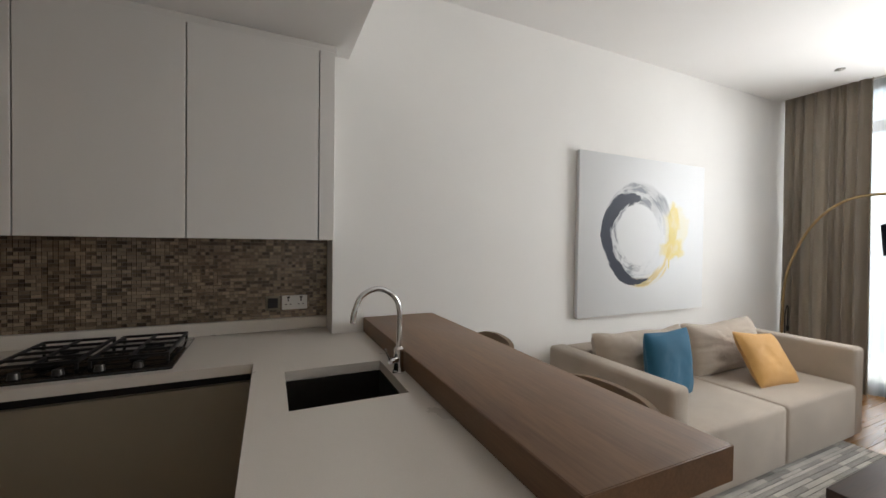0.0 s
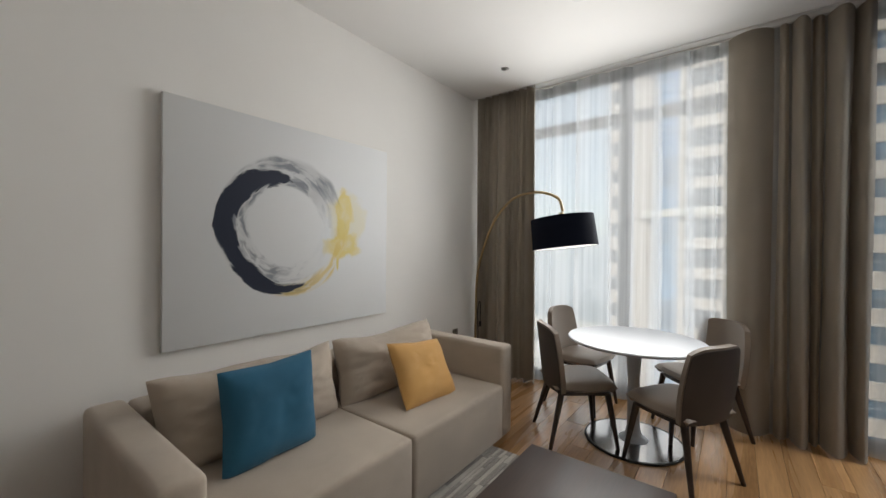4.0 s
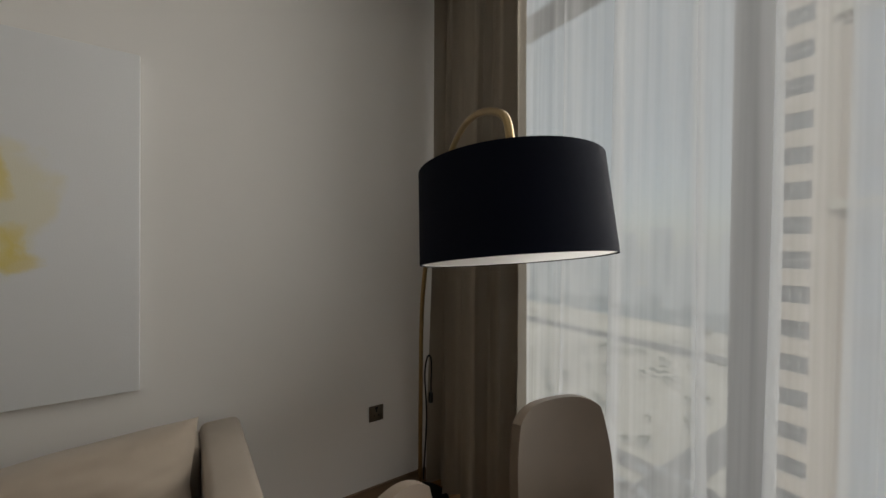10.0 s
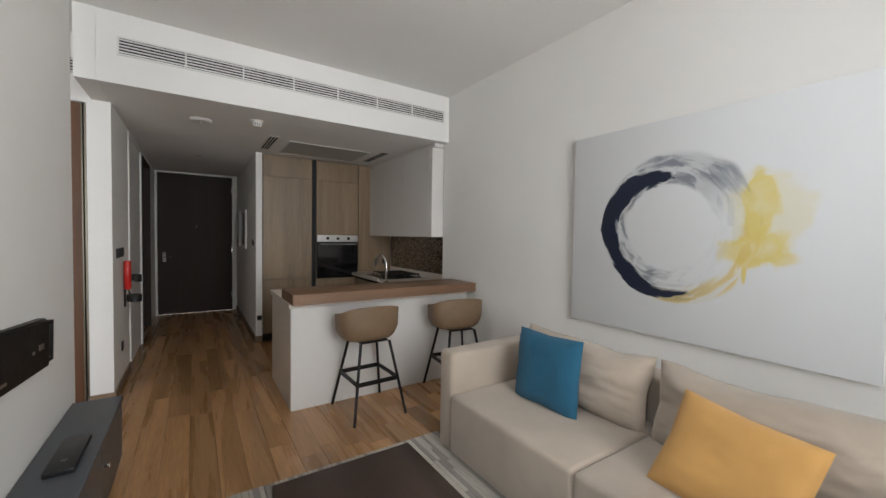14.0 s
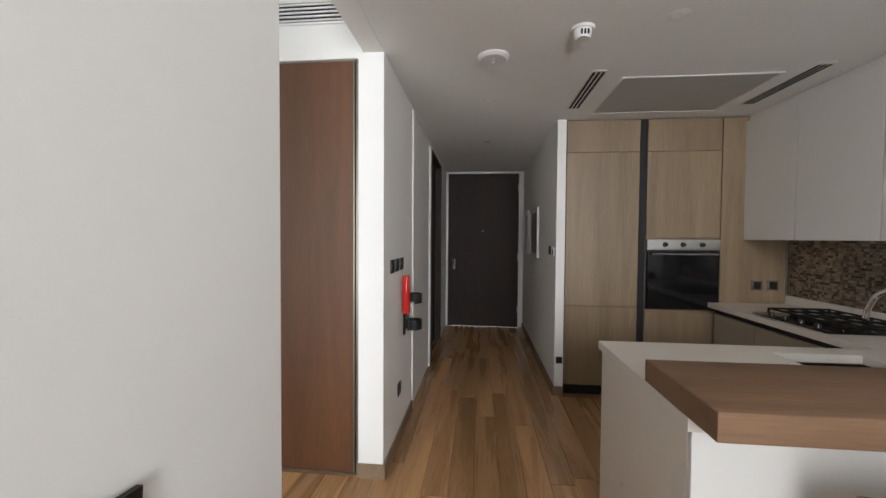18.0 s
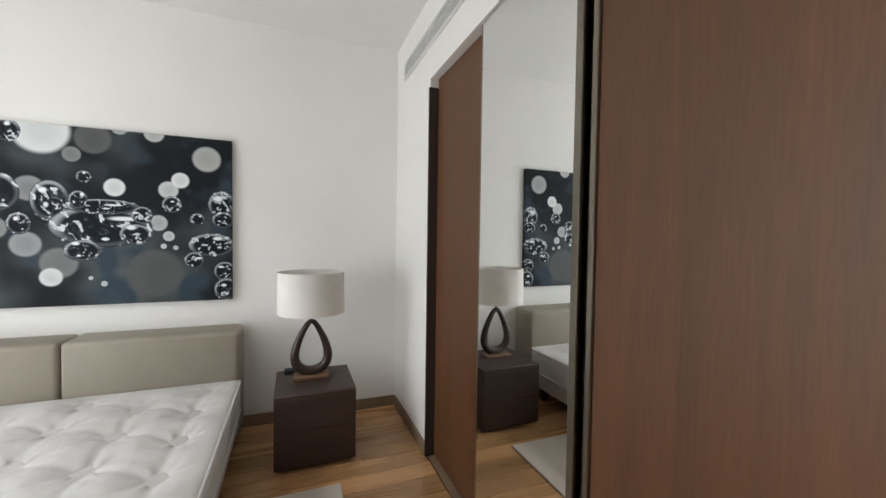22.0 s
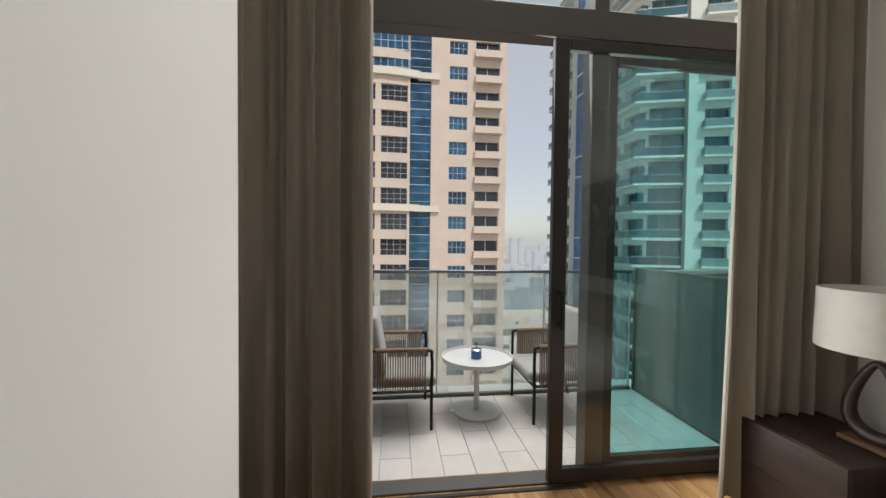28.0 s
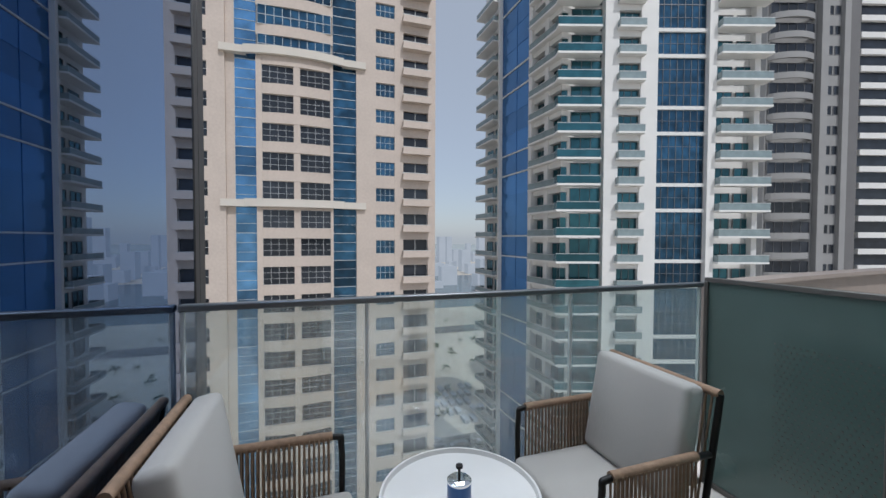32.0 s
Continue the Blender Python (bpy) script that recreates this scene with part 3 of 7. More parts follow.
    for k, (cx, cz, rx, rz) in enumerate(drops):
        u, v, d = inside(cx, cz, rx, rz)
        d = calc("ADD", d, sway)
        n2 = n.new("ShaderNodeTexNoise")
        n2.inputs["Scale"].default_value, n2.inputs["Detail"].default_value, n2.inputs["Distortion"].default_value = 0.9 / min(rx, rz), 3.0, 2.6
        l.new(vec, n2.inputs["Vector"])
        f = n2.outputs["Fac"]
        body = mix(rng(f, 0.48, 0.74), (0.006, 0.009, 0.014), (0.11, 0.13, 0.15))
        lit = rng(calc("ADD", v, calc("MULTIPLY", u, 0.5)), -0.4, 0.7)
        rim = mul(mul(rng(d, 0.70, 0.88), rng(d, 0.90, 1.0, 1.0, 0.0)), calc("ADD", calc("MULTIPLY", lit, 0.45), 0.12))
        body = mix(rim, body, (0.60, 0.65, 0.68))
        streak = mul(rng(f, 0.58, 0.62), rng(f, 0.66, 0.70, 1.0, 0.0))
        body = mix(mul(streak, 0.9), body, (0.74, 0.78, 0.80))
        du, dv = calc("SUBTRACT", calc("MULTIPLY", u, 0.7 + 0.5 * math.sin(2.1 * k) ** 2), 0.45 * math.sin(1.7 * k)), calc("SUBTRACT", calc("MULTIPLY", v, 1.5 + 0.6 * math.cos(k)), 0.7 + 0.25 * math.cos(2.3 * k))
        top = calc("ADD", calc("SQRT", calc("ADD", calc("MULTIPLY", du, du), calc("MULTIPLY", dv, dv))), calc("MULTIPLY", sway, 3.0))
        body = mix(rng(top, 0.10 + 0.12 * math.sin(3.1 * k) ** 2, 0.30, 1.0, 0.0), body, (0.84, 0.87, 0.88))
        eu, ev = calc("ADD", u, 0.55 * math.cos(2.9 * k)), calc("ADD", v, 0.2 + 0.4 * math.sin(1.3 * k) ** 2)
        low = calc("SQRT", calc("ADD", calc("MULTIPLY", eu, eu), calc("MULTIPLY", ev, ev)))
        body = mix(rng(low, 0.05, 0.08 + 0.1 * math.cos(1.9 * k) ** 2, 1.0, 0.0), body, (0.78, 0.82, 0.84))
        out = mix(rng(d, 0.96, 1.02, 1.0, 0.0), out, body)
    l.new(out, b.inputs["Base Color"])
    return m


RING = ring_canvas()
BUBBLES = bubble_print()


# ---- mesh helpers ----
def box(x0, x1, y0, y1, z0, z1, r=0.0, seg=2):
    """A box between the given limits, its edges rounded by r."""
    bm = bmesh.new()
    v = [bm.verts.new(p) for p in ((x0, y0, z0), (x1, y0, z0), (x1, y1, z0), (x0, y1, z0), (x0, y0, z1), (x1, y0, z1), (x1, y1, z1), (x0, y1, z1))]
    for f in ((3, 2, 1, 0), (4, 5, 6, 7), (0, 1, 5, 4), (1, 2, 6, 5), (2, 3, 7, 6), (3, 0, 4, 7)):
        bm.faces.new([v[i] for i in f])
    if r:
        bmesh.ops.bevel(bm, geom=list(bm.edges), offset=r, segments=seg, affect="EDGES", profile=0.5)
    return bm


def joined(*parts):
    out = bmesh.new()
    for bm in parts:
        me = bpy.data.meshes.new("tmp")
        bm.to_mesh(me)
        bm.free()
        out.from_mesh(me)
        bpy.data.meshes.remove(me)
    return out


def tube(points, radius, seg=10, closed=False):
    """A round bar along points; radius may be a list."""
    bm, rings = bmesh.new(), []
    pts = [Vector(p) for p in points]
    n = len(pts)
    rad = radius if isinstance(radius, (list, tuple)) else [radius] * n
    up = None
    for i, p in enumerate(pts):
        a = pts[(i - 1) % n] if (closed or i) else p
        b = pts[(i + 1) % n] if (closed or i < n - 1) else p
        d = (b - a).normalized()
        if up is None:
            up = d.orthogonal().normalized()
        up = (up - d * up.dot(d)).normalized()
        side = d.cross(up)
        rings.append([bm.verts.new(p + (up * math.cos(t) + side * math.sin(t)) * rad[i]) for t in (2 * math.pi * k / seg for k in range(seg))])
    for i in range(n if closed else n - 1):
        a, b = rings[i], rings[(i + 1) % n]
        for k in range(seg):
            bm.faces.new((a[k], a[(k + 1) % seg], b[(k + 1) % seg], b[k]))
    if not closed:
        bm.faces.new(rings[0][::-1])
        bm.faces.new(rings[-1])
    bmesh.ops.recalc_face_normals(bm, faces=list(bm.faces))
    return bm


def lathe(profile, seg=32, at=(0, 0, 0), sx=1.0, sy=1.0):
    """A turned body: (radius, height) from the bottom up."""
    bm, rings = bmesh.new(), []
    for r, z in profile:
        if r < 1e-5:
            rings.append([bm.verts.new((at[0], at[1], at[2] + z))])
        else:
            rings.append([bm.verts.new((at[0] + sx * r * math.cos(t), at[1] + sy * r * math.sin(t), at[2] + z)) for t in (2 * math.pi * k / seg for k in range(seg))])
    for a, b in zip(rings, rings[1:]):
        for k in range(seg):
            q = (k + 1) % seg
            if len(a) == 1 and len(b) > 1:
                bm.faces.new((a[0], b[q], b[k]))
            elif len(b) == 1 and len(a) > 1:
                bm.faces.new((a[k], a[q], b[0]))
            elif len(a) > 1:
                bm.faces.new((a[k], a[q], b[q], b[k]))
    bmesh.ops.recalc_face_normals(bm, faces=list(bm.faces))
    return bm


def arc(points, n=24):
    """Points of a smooth curve through the given ones."""
    pts = [Vector(p) for p in points]
    pts = [2 * pts[0] - pts[1]] + pts + [2 * pts[-1] - pts[-2]]
    out = []
    for i in range(1, len(pts) - 2):
        p0, p1, p2, p3 = pts[i - 1:i + 3]
        for k in range(n):
            t = k / n
            out.append(0.5 * (2 * p1 + (p2 - p0) * t + (2 * p0 - 5 * p1 + 4 * p2 - p3) * t * t + (3 * p1 - p0 - 3 * p2 + p3) * t ** 3))
    return out + [pts[-2]]


def sheet(fn, nu, nv, thick=0.0, out=None):
    """A surface fn(u, v), u and v from 0 to 1; with thick, a closed slab pushed along its normals."""
    pts = [[Vector(fn(i / nu, j / nv)) for j in range(nv + 1)] for i in range(nu + 1)]
    bm = bmesh.new()
    top = [[bm.verts.new(p) for p in row] for row in pts]
    for i in range(nu):
        for j in range(nv):
            bm.faces.new((top[i][j], top[i + 1][j], top[i + 1][j + 1], top[i][j + 1]))
    if thick:
        bm.normal_update()
        low = [[bm.verts.new(v.co - v.normal * thick) for v in row] for row in top]
        for i in range(nu):
            for j in range(nv):
                bm.faces.new((low[i][j + 1], low[i + 1][j + 1], low[i + 1][j], low[i][j]))
        rim = [(i, 0) for i in range(nu)] + [(nu, j) for j in range(nv)] + [(i, nv) for i in range(nu, 0, -1)] + [(0, j) for j in range(nv, 0, -1)]
        for (a, b), (c, d) in zip(rim, rim[1:] + rim[:1]):
            bm.faces.new((top[a][b], low[a][b], low[c][d], top[c][d]))
    bmesh.ops.recalc_face_normals(bm, faces=list(bm.faces))
    return bm


def finish(bm, name, material, smooth=True, angle=38):
    me = bpy.data.meshes.new(name)
    bm.to_mesh(me)
    bm.free()
    for m in material if isinstance(material, (list, tuple)) else [material]:
        me.materials.append(m)
    if smooth:
        me.polygons.foreach_set("use_smooth", [True] * len(me.polygons))
        me.set_sharp_from_angle(angle=radians(angle))
    return me


def part(name, bm, material, parent, label="", smooth=True, at=None):
    """Links a bmesh as one mesh object under a thing or a part."""
    ob = new(name, finish(bm, name, material, smooth))
    ob.parent = parent
    if at is not None:
        ob.matrix_basis = at
    return tagged(ob, label)


def thing(name, place, label, category, turn=0.0, group=""):
    """An Empty at the base of a thing; its parts go under it."""
    ob = new(name)
    ob.empty_display_size = 0.1
    ob.matrix_basis = pose(*place, 0, 0, turn)
    return tagged(ob, label, category, group)


def solo(name, bm, material, label, category, group="", place=None, smooth=True):
    """A thing that is one mesh."""
    ob = new(name, finish(bm, name, material, smooth))
    if place is not None:
        ob.matrix_basis = place
    return tagged(ob, label, category, group)


def setting(name, bm, material, label="", parent=None, smooth=False, category=""):
    ob = new(name, finish(bm, name, material, smooth))
    if parent:
        ob.parent = parent
        return tagged(ob, label)
    return tagged(ob, label, category, kind="structure")


# ---- the rooms: walls, floor, ceilings ----
H = 3.03            # ceiling of the rooms
HK = 2.52           # lowered ceiling of kitchen and corridor
YN = 4.20           # wall of the sofa
YK = 4.42           # back wall of the kitchen
XW = 0.62           # window of the living room
XB = -1.005          # window of the bedroom
YR = 0.765           # glazed return between living room and balcony
YS = -2.015          # wall of the headboard
XWD = -4.955         # wall of the wardrobe
YC0, YC1 = 1.195, 2.45   # corridor
XD = -8.97          # entrance door

floor = setting("floor", joined(box(-5.6, XB + 0.10, -2.45, YR + 0.02, -0.16, -0.012), box(-9.2, XW + 0.15, YR + 0.021, YC1 + 0.08, -0.16, -0.012), box(-7.1, XW + 0.15, YC1 + 0.081, 4.62, -0.16, -0.012)), FLOOR_BED, "oak plank floor", category="floor")
setting("ceiling_rooms", joined(box(-5.6, 0.27, 1.07, YN + 0.2, H, H + 0.2), box(-5.6, -1.32, YS - 0.2, 1.07, H, H + 0.2)), CEILING, "white painted ceiling", category="ceiling")
setting("ceiling_recess", joined(box(-1.32, 0.27, YR, 1.069, H + 0.4, H + 0.55), box(-1.32, XB + 0.15, YS - 0.2, YR, H + 0.4, H + 0.55), box(-1.33, -1.321, YS, 1.06, H + 0.2, H + 0.4)), CEILING, "white curtain recess over the balcony door", category="ceiling")
setting("ceiling_pelmet", box(0.27, XW + 0.2, YR, YN + 0.2, H + 0.06, H + 0.2), CEILING, "white curtain recess in the ceiling", category="ceiling")
setting("ceiling_kitchen", box(-9.2, -4.40, YC0, YK + 0.2, HK, H - 0.002), CEILING, "lowered white ceiling over kitchen and corridor", category="ceiling")

setting("wall_north", box(-4.485, XW + 0.2, YN, YN + 0.25, 0, H + 0.06), WALL, "off-white painted wall", category="wall")
setting("wall_kitchen", box(-7.0, -4.487, YK, YK + 0.03, 0, HK), WALL, "painted kitchen wall", category="wall")
setting("wall_kitchen_west", box(-7.1, -7.0, YC1 + 0.08, YK, 0, HK), WALL, category="wall")
setting("wall_corridor_right", box(-9.15, -6.32, YC1, YC1 + 0.078, 0, HK), WALL, "white corridor wall", category="wall")
setting("wall_corridor_end", joined(box(-9.15, XD - 0.03, YC0, 1.205, 0, HK), box(-9.15, XD - 0.03, 2.40, YC1, 0, HK)), WALL, category="wall")
for x0, x1, z0 in ((-5.88, XWD - 0.121, 0), (-7.12, -6.98, 0), (-9.15, -8.12, 0), (-6.98, -5.88, 2.497), (-8.12, -7.12, 2.44)):
    setting("wall_corridor_left", box(x0, x1, 1.06, YC0, z0, HK), WALL, "white corridor wall with two doors", category="wall")
setting("wall_behind_doors", box(-9.15, -5.6, 0.9, 0.96, 0, HK), WALL, category="wall")
setting("wall_west", joined(box(XWD - 0.12, XWD, YS, -1.18, 0, H), box(XWD - 0.12, XWD, 1.042, YC0, 0, HK), box(XWD - 0.12, XWD, 1.042, YC0 - 0.125, HK, H), box(XWD - 0.12, XWD, -1.18, 1.042, 2.49, H)),
        WALL, "white wall round the wardrobe", category="wall")
setting("wall_above_corridor", box(XWD, -4.402, YC0 - 0.12, YC0 - 0.002, HK, H), WALL, category="wall")
setting("wardrobe_recess", joined(box(-5.6, -5.55, -1.3, 1.06, 0, H), box(-5.55, XWD - 0.12, -1.26, -1.18, 0, 2.6), box(-5.55, XWD - 0.12, 1.02, 1.055, 0, 2.6),
        box(-5.55, XWD - 0.12, -1.18, 1.02, 2.50, 2.6)), WALL, category="wall")
setting("wall_south", box(-5.1, XB + 0.2, YS - 0.2, YS, 0, H + 0.42), WALL, "off-white painted wall", category="wall")
setting("wall_partition", box(-3.845, -1.925, 0.925, 1.17, 0, H, 0.004, 1), WALL, "white partition between living room and bedroom", category="wall")

# ---- skirting ----
SK = 0.085
for name, bm in (("baseboard_north", box(-4.40, 0.30, YN - 0.014, YN - 0.001, 0, SK)), ("baseboard_south", box(XWD + 0.014, XB - 0.01, YS + 0.001, YS + 0.014, 0, SK)),
                 ("baseboard_west", box(XWD + 0.001, XWD + 0.014, YS + 0.015, -1.185, 0, SK)), ("baseboard_corridor_left", box(-5.87, XWD, YC0 + 0.001, YC0 + 0.014, 0, SK)),
                 ("baseboard_corridor_right", box(-8.95, -6.32, YC1 - 0.014, YC1 - 0.001, 0, SK)), ("baseboard_corner", box(XWD + 0.001, XWD + 0.014, 1.045, YC0 + 0.014, 0, SK)),
                 ("baseboard_pier", box(-6.319, -6.306, YC1 - 0.014, YC1 + 0.078, 0, SK)),
                 ("baseboard_partition", box(-3.859, -3.846, 0.915, 1.18, 0, SK))):
    setting(name, bm, SKIRT, "brown timber skirting", category="skirting")


# ---- windows ----
def bar(x0, x1, y0, y1, z0, z1):
    return box(x0, x1, y0, y1, z0, z1, 0.004, 1)


win = setting("window_1", joined(bar(XW, XW + 0.09, YR, YN, -0.01, 0.07), bar(XW, XW + 0.09, YR, YN, H + 0.0, H + 0.06)), FRAME_ALU,
              "floor-to-ceiling window with grey aluminium frame and a transom", category="window")
for y, w in ((YR + 0.035, 0.032), (1.25, 0.032), (2.70, 0.055), (YN - 0.035, 0.032)):
    setting("window_frame", bar(XW + 0.002, XW + 0.088, y - w, y + w, 0.07, H), FRAME_ALU, parent=win)
for a, b in ((YR + 0.067, 1.218), (1.282, 2.645), (2.755, YN - 0.067)):
    setting("window_frame", bar(XW + 0.004, XW + 0.086, a, b, 2.60, 2.70), FRAME_ALU, parent=win)
    for z0, z1 in ((0.07, 2.60), (2.70, H)):
        p = setting("pane", box(XW + 0.04, XW + 0.05, a, b, z0, z1), PANE, parent=win)
        p.visible_shadow = False

ret = setting("window_2", joined(bar(XB + 0.1, XW, YR, YR + 0.07, -0.03, 0.05), bar(XB + 0.1, XW, YR, YR + 0.07, H + 0.06, H + 0.42)), FRAME_ALU,
              "glazed return wall with dark reflecting glass beside the balcony", category="window")
for x in (XB + 0.13, XW - 0.03):
    setting("window_frame", bar(x - 0.03, x + 0.03, YR + 0.002, YR + 0.068, 0.05, H + 0.06), FRAME_ALU, parent=ret)
p = setting("pane", box(XB + 0.16, XW - 0.06, YR + 0.006, YR + 0.016, 0.05, H + 0.06), PANE_MIRROR, parent=ret)
p.visible_shadow = False

bed_win = setting("window_3", joined(bar(XB, XB + 0.12, YS, YR, -0.03, 0.012), bar(XB, XB + 0.12, YS, YR, H + 0.34, H + 0.42)), FRAME_LIGHT,
                  "balcony sliding door with grey aluminium frame, one leaf open, and fixed panes above", category="window")
setting("window_frame", bar(XB + 0.002, XB + 0.118, YS, YR, 2.57, 2.74), FRAME_LIGHT, parent=bed_win)
for y, w in ((YR - 0.062, 0.035), (-0.691, 0.055), (YS + 0.036, 0.035)):
    setting("window_frame", bar(XB + 0.004, XB + 0.116, y - w, y + w, 0.012, 2.57), FRAME_LIGHT, parent=bed_win)
    setting("window_frame", bar(XB + 0.004, XB + 0.116, y - 0.045, y + 0.045, 2.74, H + 0.34), FRAME_LIGHT, parent=bed_win)
for a, b in ((-0.645, YR - 0.11), (YS + 0.085, -0.737)):
    p = setting("pane", box(XB + 0.05, XB + 0.06, a, b, 2.74, H + 0.34), PANE, parent=bed_win)
    p.visible_shadow = False
fixed = setting("door_leaf", joined(bar(XB + 0.07, XB + 0.11, -0.84, -0.748, 0.02, 2.56), bar(XB + 0.07, XB + 0.11, YS + 0.072, YS + 0.13, 0.02, 2.56),
                bar(XB + 0.07, XB + 0.11, YS + 0.13, -0.84, 0.02, 0.10), bar(XB + 0.07, XB + 0.11, YS + 0.13, -0.84, 2.47, 2.56)), FRAME_ALU, parent=bed_win)
p = setting("pane", box(XB + 0.085, XB + 0.095, YS + 0.13, -0.84, 0.10, 2.47), PANE_TEAL, parent=bed_win)
p.visible_shadow = False
setting("sliding_leaf", joined(bar(XB - 0.023, XB + 0.018, -0.49, -0.403, 0.02, 2.555), bar(XB - 0.023, XB + 0.018, -1.70, -1.63, 0.02, 2.555),
                bar(XB - 0.023, XB + 0.018, -1.63, -0.49, 0.02, 0.10), bar(XB - 0.023, XB + 0.018, -1.63, -0.49, 2.49, 2.555)), FRAME_ALU, parent=bed_win)
p = setting("pane", box(XB - 0.008, XB + 0.0, -1.63, -0.49, 0.10, 2.49), PANE, parent=bed_win)
p.visible_shadow = False
setting("door_handle", joined(tube([(XB - 0.066, -0.447, 0.92), (XB - 0.066, -0.447, 1.14)], 0.011), tube([(XB - 0.066, -0.447, 0.94), (XB - 0.022, -0.447, 0.94)], 0.009),
        tube([(XB - 0.066, -0.447, 1.12), (XB - 0.022, -0.447, 1.12)], 0.009)), BLACK_METAL, parent=bed_win)
setting("threshold", joined(*[bar(XB - 0.05 + 0.05 * k, XB - 0.02 + 0.05 * k, -0.63, YR - 0.12, -0.01, 0.008) for k in range(3)]), FRAME_ALU, parent=bed_win)


# ---- doors of the corridor ----
door = setting("door_1", box(XD - 0.05, XD, 1.235, 2.37, 0.006, 2.485, 0.003, 1), DOOR_WOOD, "dark brown timber entrance door, closed", category="door")
setting("door_frame", joined(bar(XD - 0.06, XD + 0.012, 1.206, 1.232, 0, HK - 0.004), bar(XD - 0.06, XD + 0.012, 2.373, 2.399, 0, HK - 0.004), bar(XD - 0.06, XD + 0.012, 1.232, 2.373, 2.488, HK - 0.004)),
        WHITE_TRIM, parent=door)
setting("door_handle", joined(tube([(XD, 1.33, 1.02), (XD + 0.05, 1.33, 1.02), (XD + 0.055, 1.45, 1.02)], 0.009), box(XD, XD + 0.008, 1.305, 1.355, 0.93, 1.10, 0.004, 1)), CHROME, parent=door)
setting("peephole", lathe([(0.0, 0), (0.012, 0), (0.012, 0.006), (0.0, 0.008)], 14), CHROME, parent=door).matrix_basis = pose(XD, 1.80, 1.56, 0, 90, 0)
setting("door_hinge", joined(*[box(XD + 0.001, XD + 0.012, 2.355, 2.372, z, z + 0.10) for z in (0.25, 1.1, 2.2)]), STEEL, parent=door)
d2 = setting("door_2", box(-8.10, -7.14, 1.085, 1.125, 0.006, 2.42, 0.003, 1), DOOR_WOOD, "dark brown timber bathroom door", category="door")
setting("door_frame", joined(bar(-8.135, -8.10, 1.07, YC0 + 0.012, 0, 2.455), bar(-7.14, -7.105, 1.07, YC0 + 0.012, 0, 2.455), bar(-8.10, -7.14, 1.07, YC0 + 0.012, 2.42, 2.455)), DOOR_WOOD, parent=d2)
setting("door_handle", joined(tube([(-7.22, 1.125, 1.0), (-7.22, 1.17, 1.0), (-7.34, 1.175, 1.0)], 0.008), lathe([(0, 0), (0.024, 0), (0.024, 0.005), (0, 0.005)], 20, (0, 0, 0))), CHROME, parent=d2)
d3 = setting("door_3", box(-6.95, -5.915, 1.13, YC0 - 0.004, 0.006, 2.46, 0.003, 1), WHITE_TRIM, "white flush utility door", category="door")
setting("door_frame", joined(bar(-6.985, -6.95, 1.10, YC0 + 0.014, 0, 2.495), bar(-5.915, -5.88, 1.10, YC0 + 0.014, 0, 2.495), bar(-6.95, -5.915, 1.10, YC0 + 0.014, 2.46, 2.495)), WHITE_TRIM, parent=d3)


# ---- grilles in the bulkheads ----
def grille(name, y0, y1, x, z0, z1, sections, label):
    g = thing(name, (x, y0, z0), label, "air grille")
    part("backing", box(0.001, 0.004, 0, y1 - y0, 0, z1 - z0), DARK_GAP, g, smooth=False)
    w, h = y1 - y0, z1 - z0
    part("frame", joined(box(0.001, 0.012, 0, w, -0.012, 0), box(0.001, 0.012, 0, w, h, h + 0.012), box(0.001, 0.012, -0.012, 0, -0.012, h + 0.012), box(0.001, 0.012, w, w + 0.012, -0.012, h + 0.012)), WHITE_TRIM, g)
    for k in range(1, sections):
        part("divider", box(0.004, 0.0115, w * k / sections - 0.006, w * k / sections + 0.006, 0, h), WHITE_TRIM, g, smooth=False)
    n = int(h / 0.021)
    slat = finish(joined(box(0.004, 0.011, 0, w, 0.0, 0.009)), "slat", WHITE_TRIM, False)
    for k in range(n):
        o = new("slat", slat)
        o.parent, o.location = g, (0, 0, h * (k + 0.5) / n - 0.004)
    return g


grille("air_grille", 1.322, 4.122, -4.40, 2.738, 2.848, 7, "long white slatted air grille in the kitchen bulkhead")
grille("air_grille", -1.76, 1.045, XWD, 2.705, 2.82, 5, "long white slatted air grille above the wardrobe")


# ---- fittings of the lowered ceiling ----
def downlight(x, y, z, label="recessed white ceiling downlight, switched off", r=0.042):
    d = thing("ceiling_downlight", (x, y, z), label, "downlight", group="ceiling downlights")
    part("ring", lathe([(r * 0.72, -0.002), (r, -0.004), (r + 0.008, -0.001), (r + 0.008, 0.0), (r * 0.72, 0.0)], 28), WHITE_TRIM, d)
    part("lens", lathe([(0, -0.0032), (r * 0.66, -0.0032), (r * 0.72, -0.0012)], 24), LENS_WHITE, d, "frosted white lens")


for x, y in ((-4.72, 2.70), (-4.74, 3.68), (-5.80, 1.827), (-7.6, 1.82)):
    downlight(x, y, HK)
for x, y in ((-0.80, 2.68), (-2.6, 2.68), (-2.2, -0.2), (-3.6, -0.2)):
    downlight(x, y, H)
det = thing("smoke_detector", (-5.068, 1.828, HK), "round white smoke detector", "smoke detector")
part("base", lathe([(0, -0.022), (0.075, -0.022), (0.092, -0.008), (0.092, 0.0)], 32), WHITE_TRIM, det)
for x in (-0.03, 0.012):
    part("sensor", box(x, x + 0.018, -0.006, 0.006, -0.03, -0.02, 0.002, 1), WHITE_TRIM, det)
alarm = thing("ceiling_alarm", (-4.80, 2.273, HK), "small white ceiling alarm with black slots", "alarm")
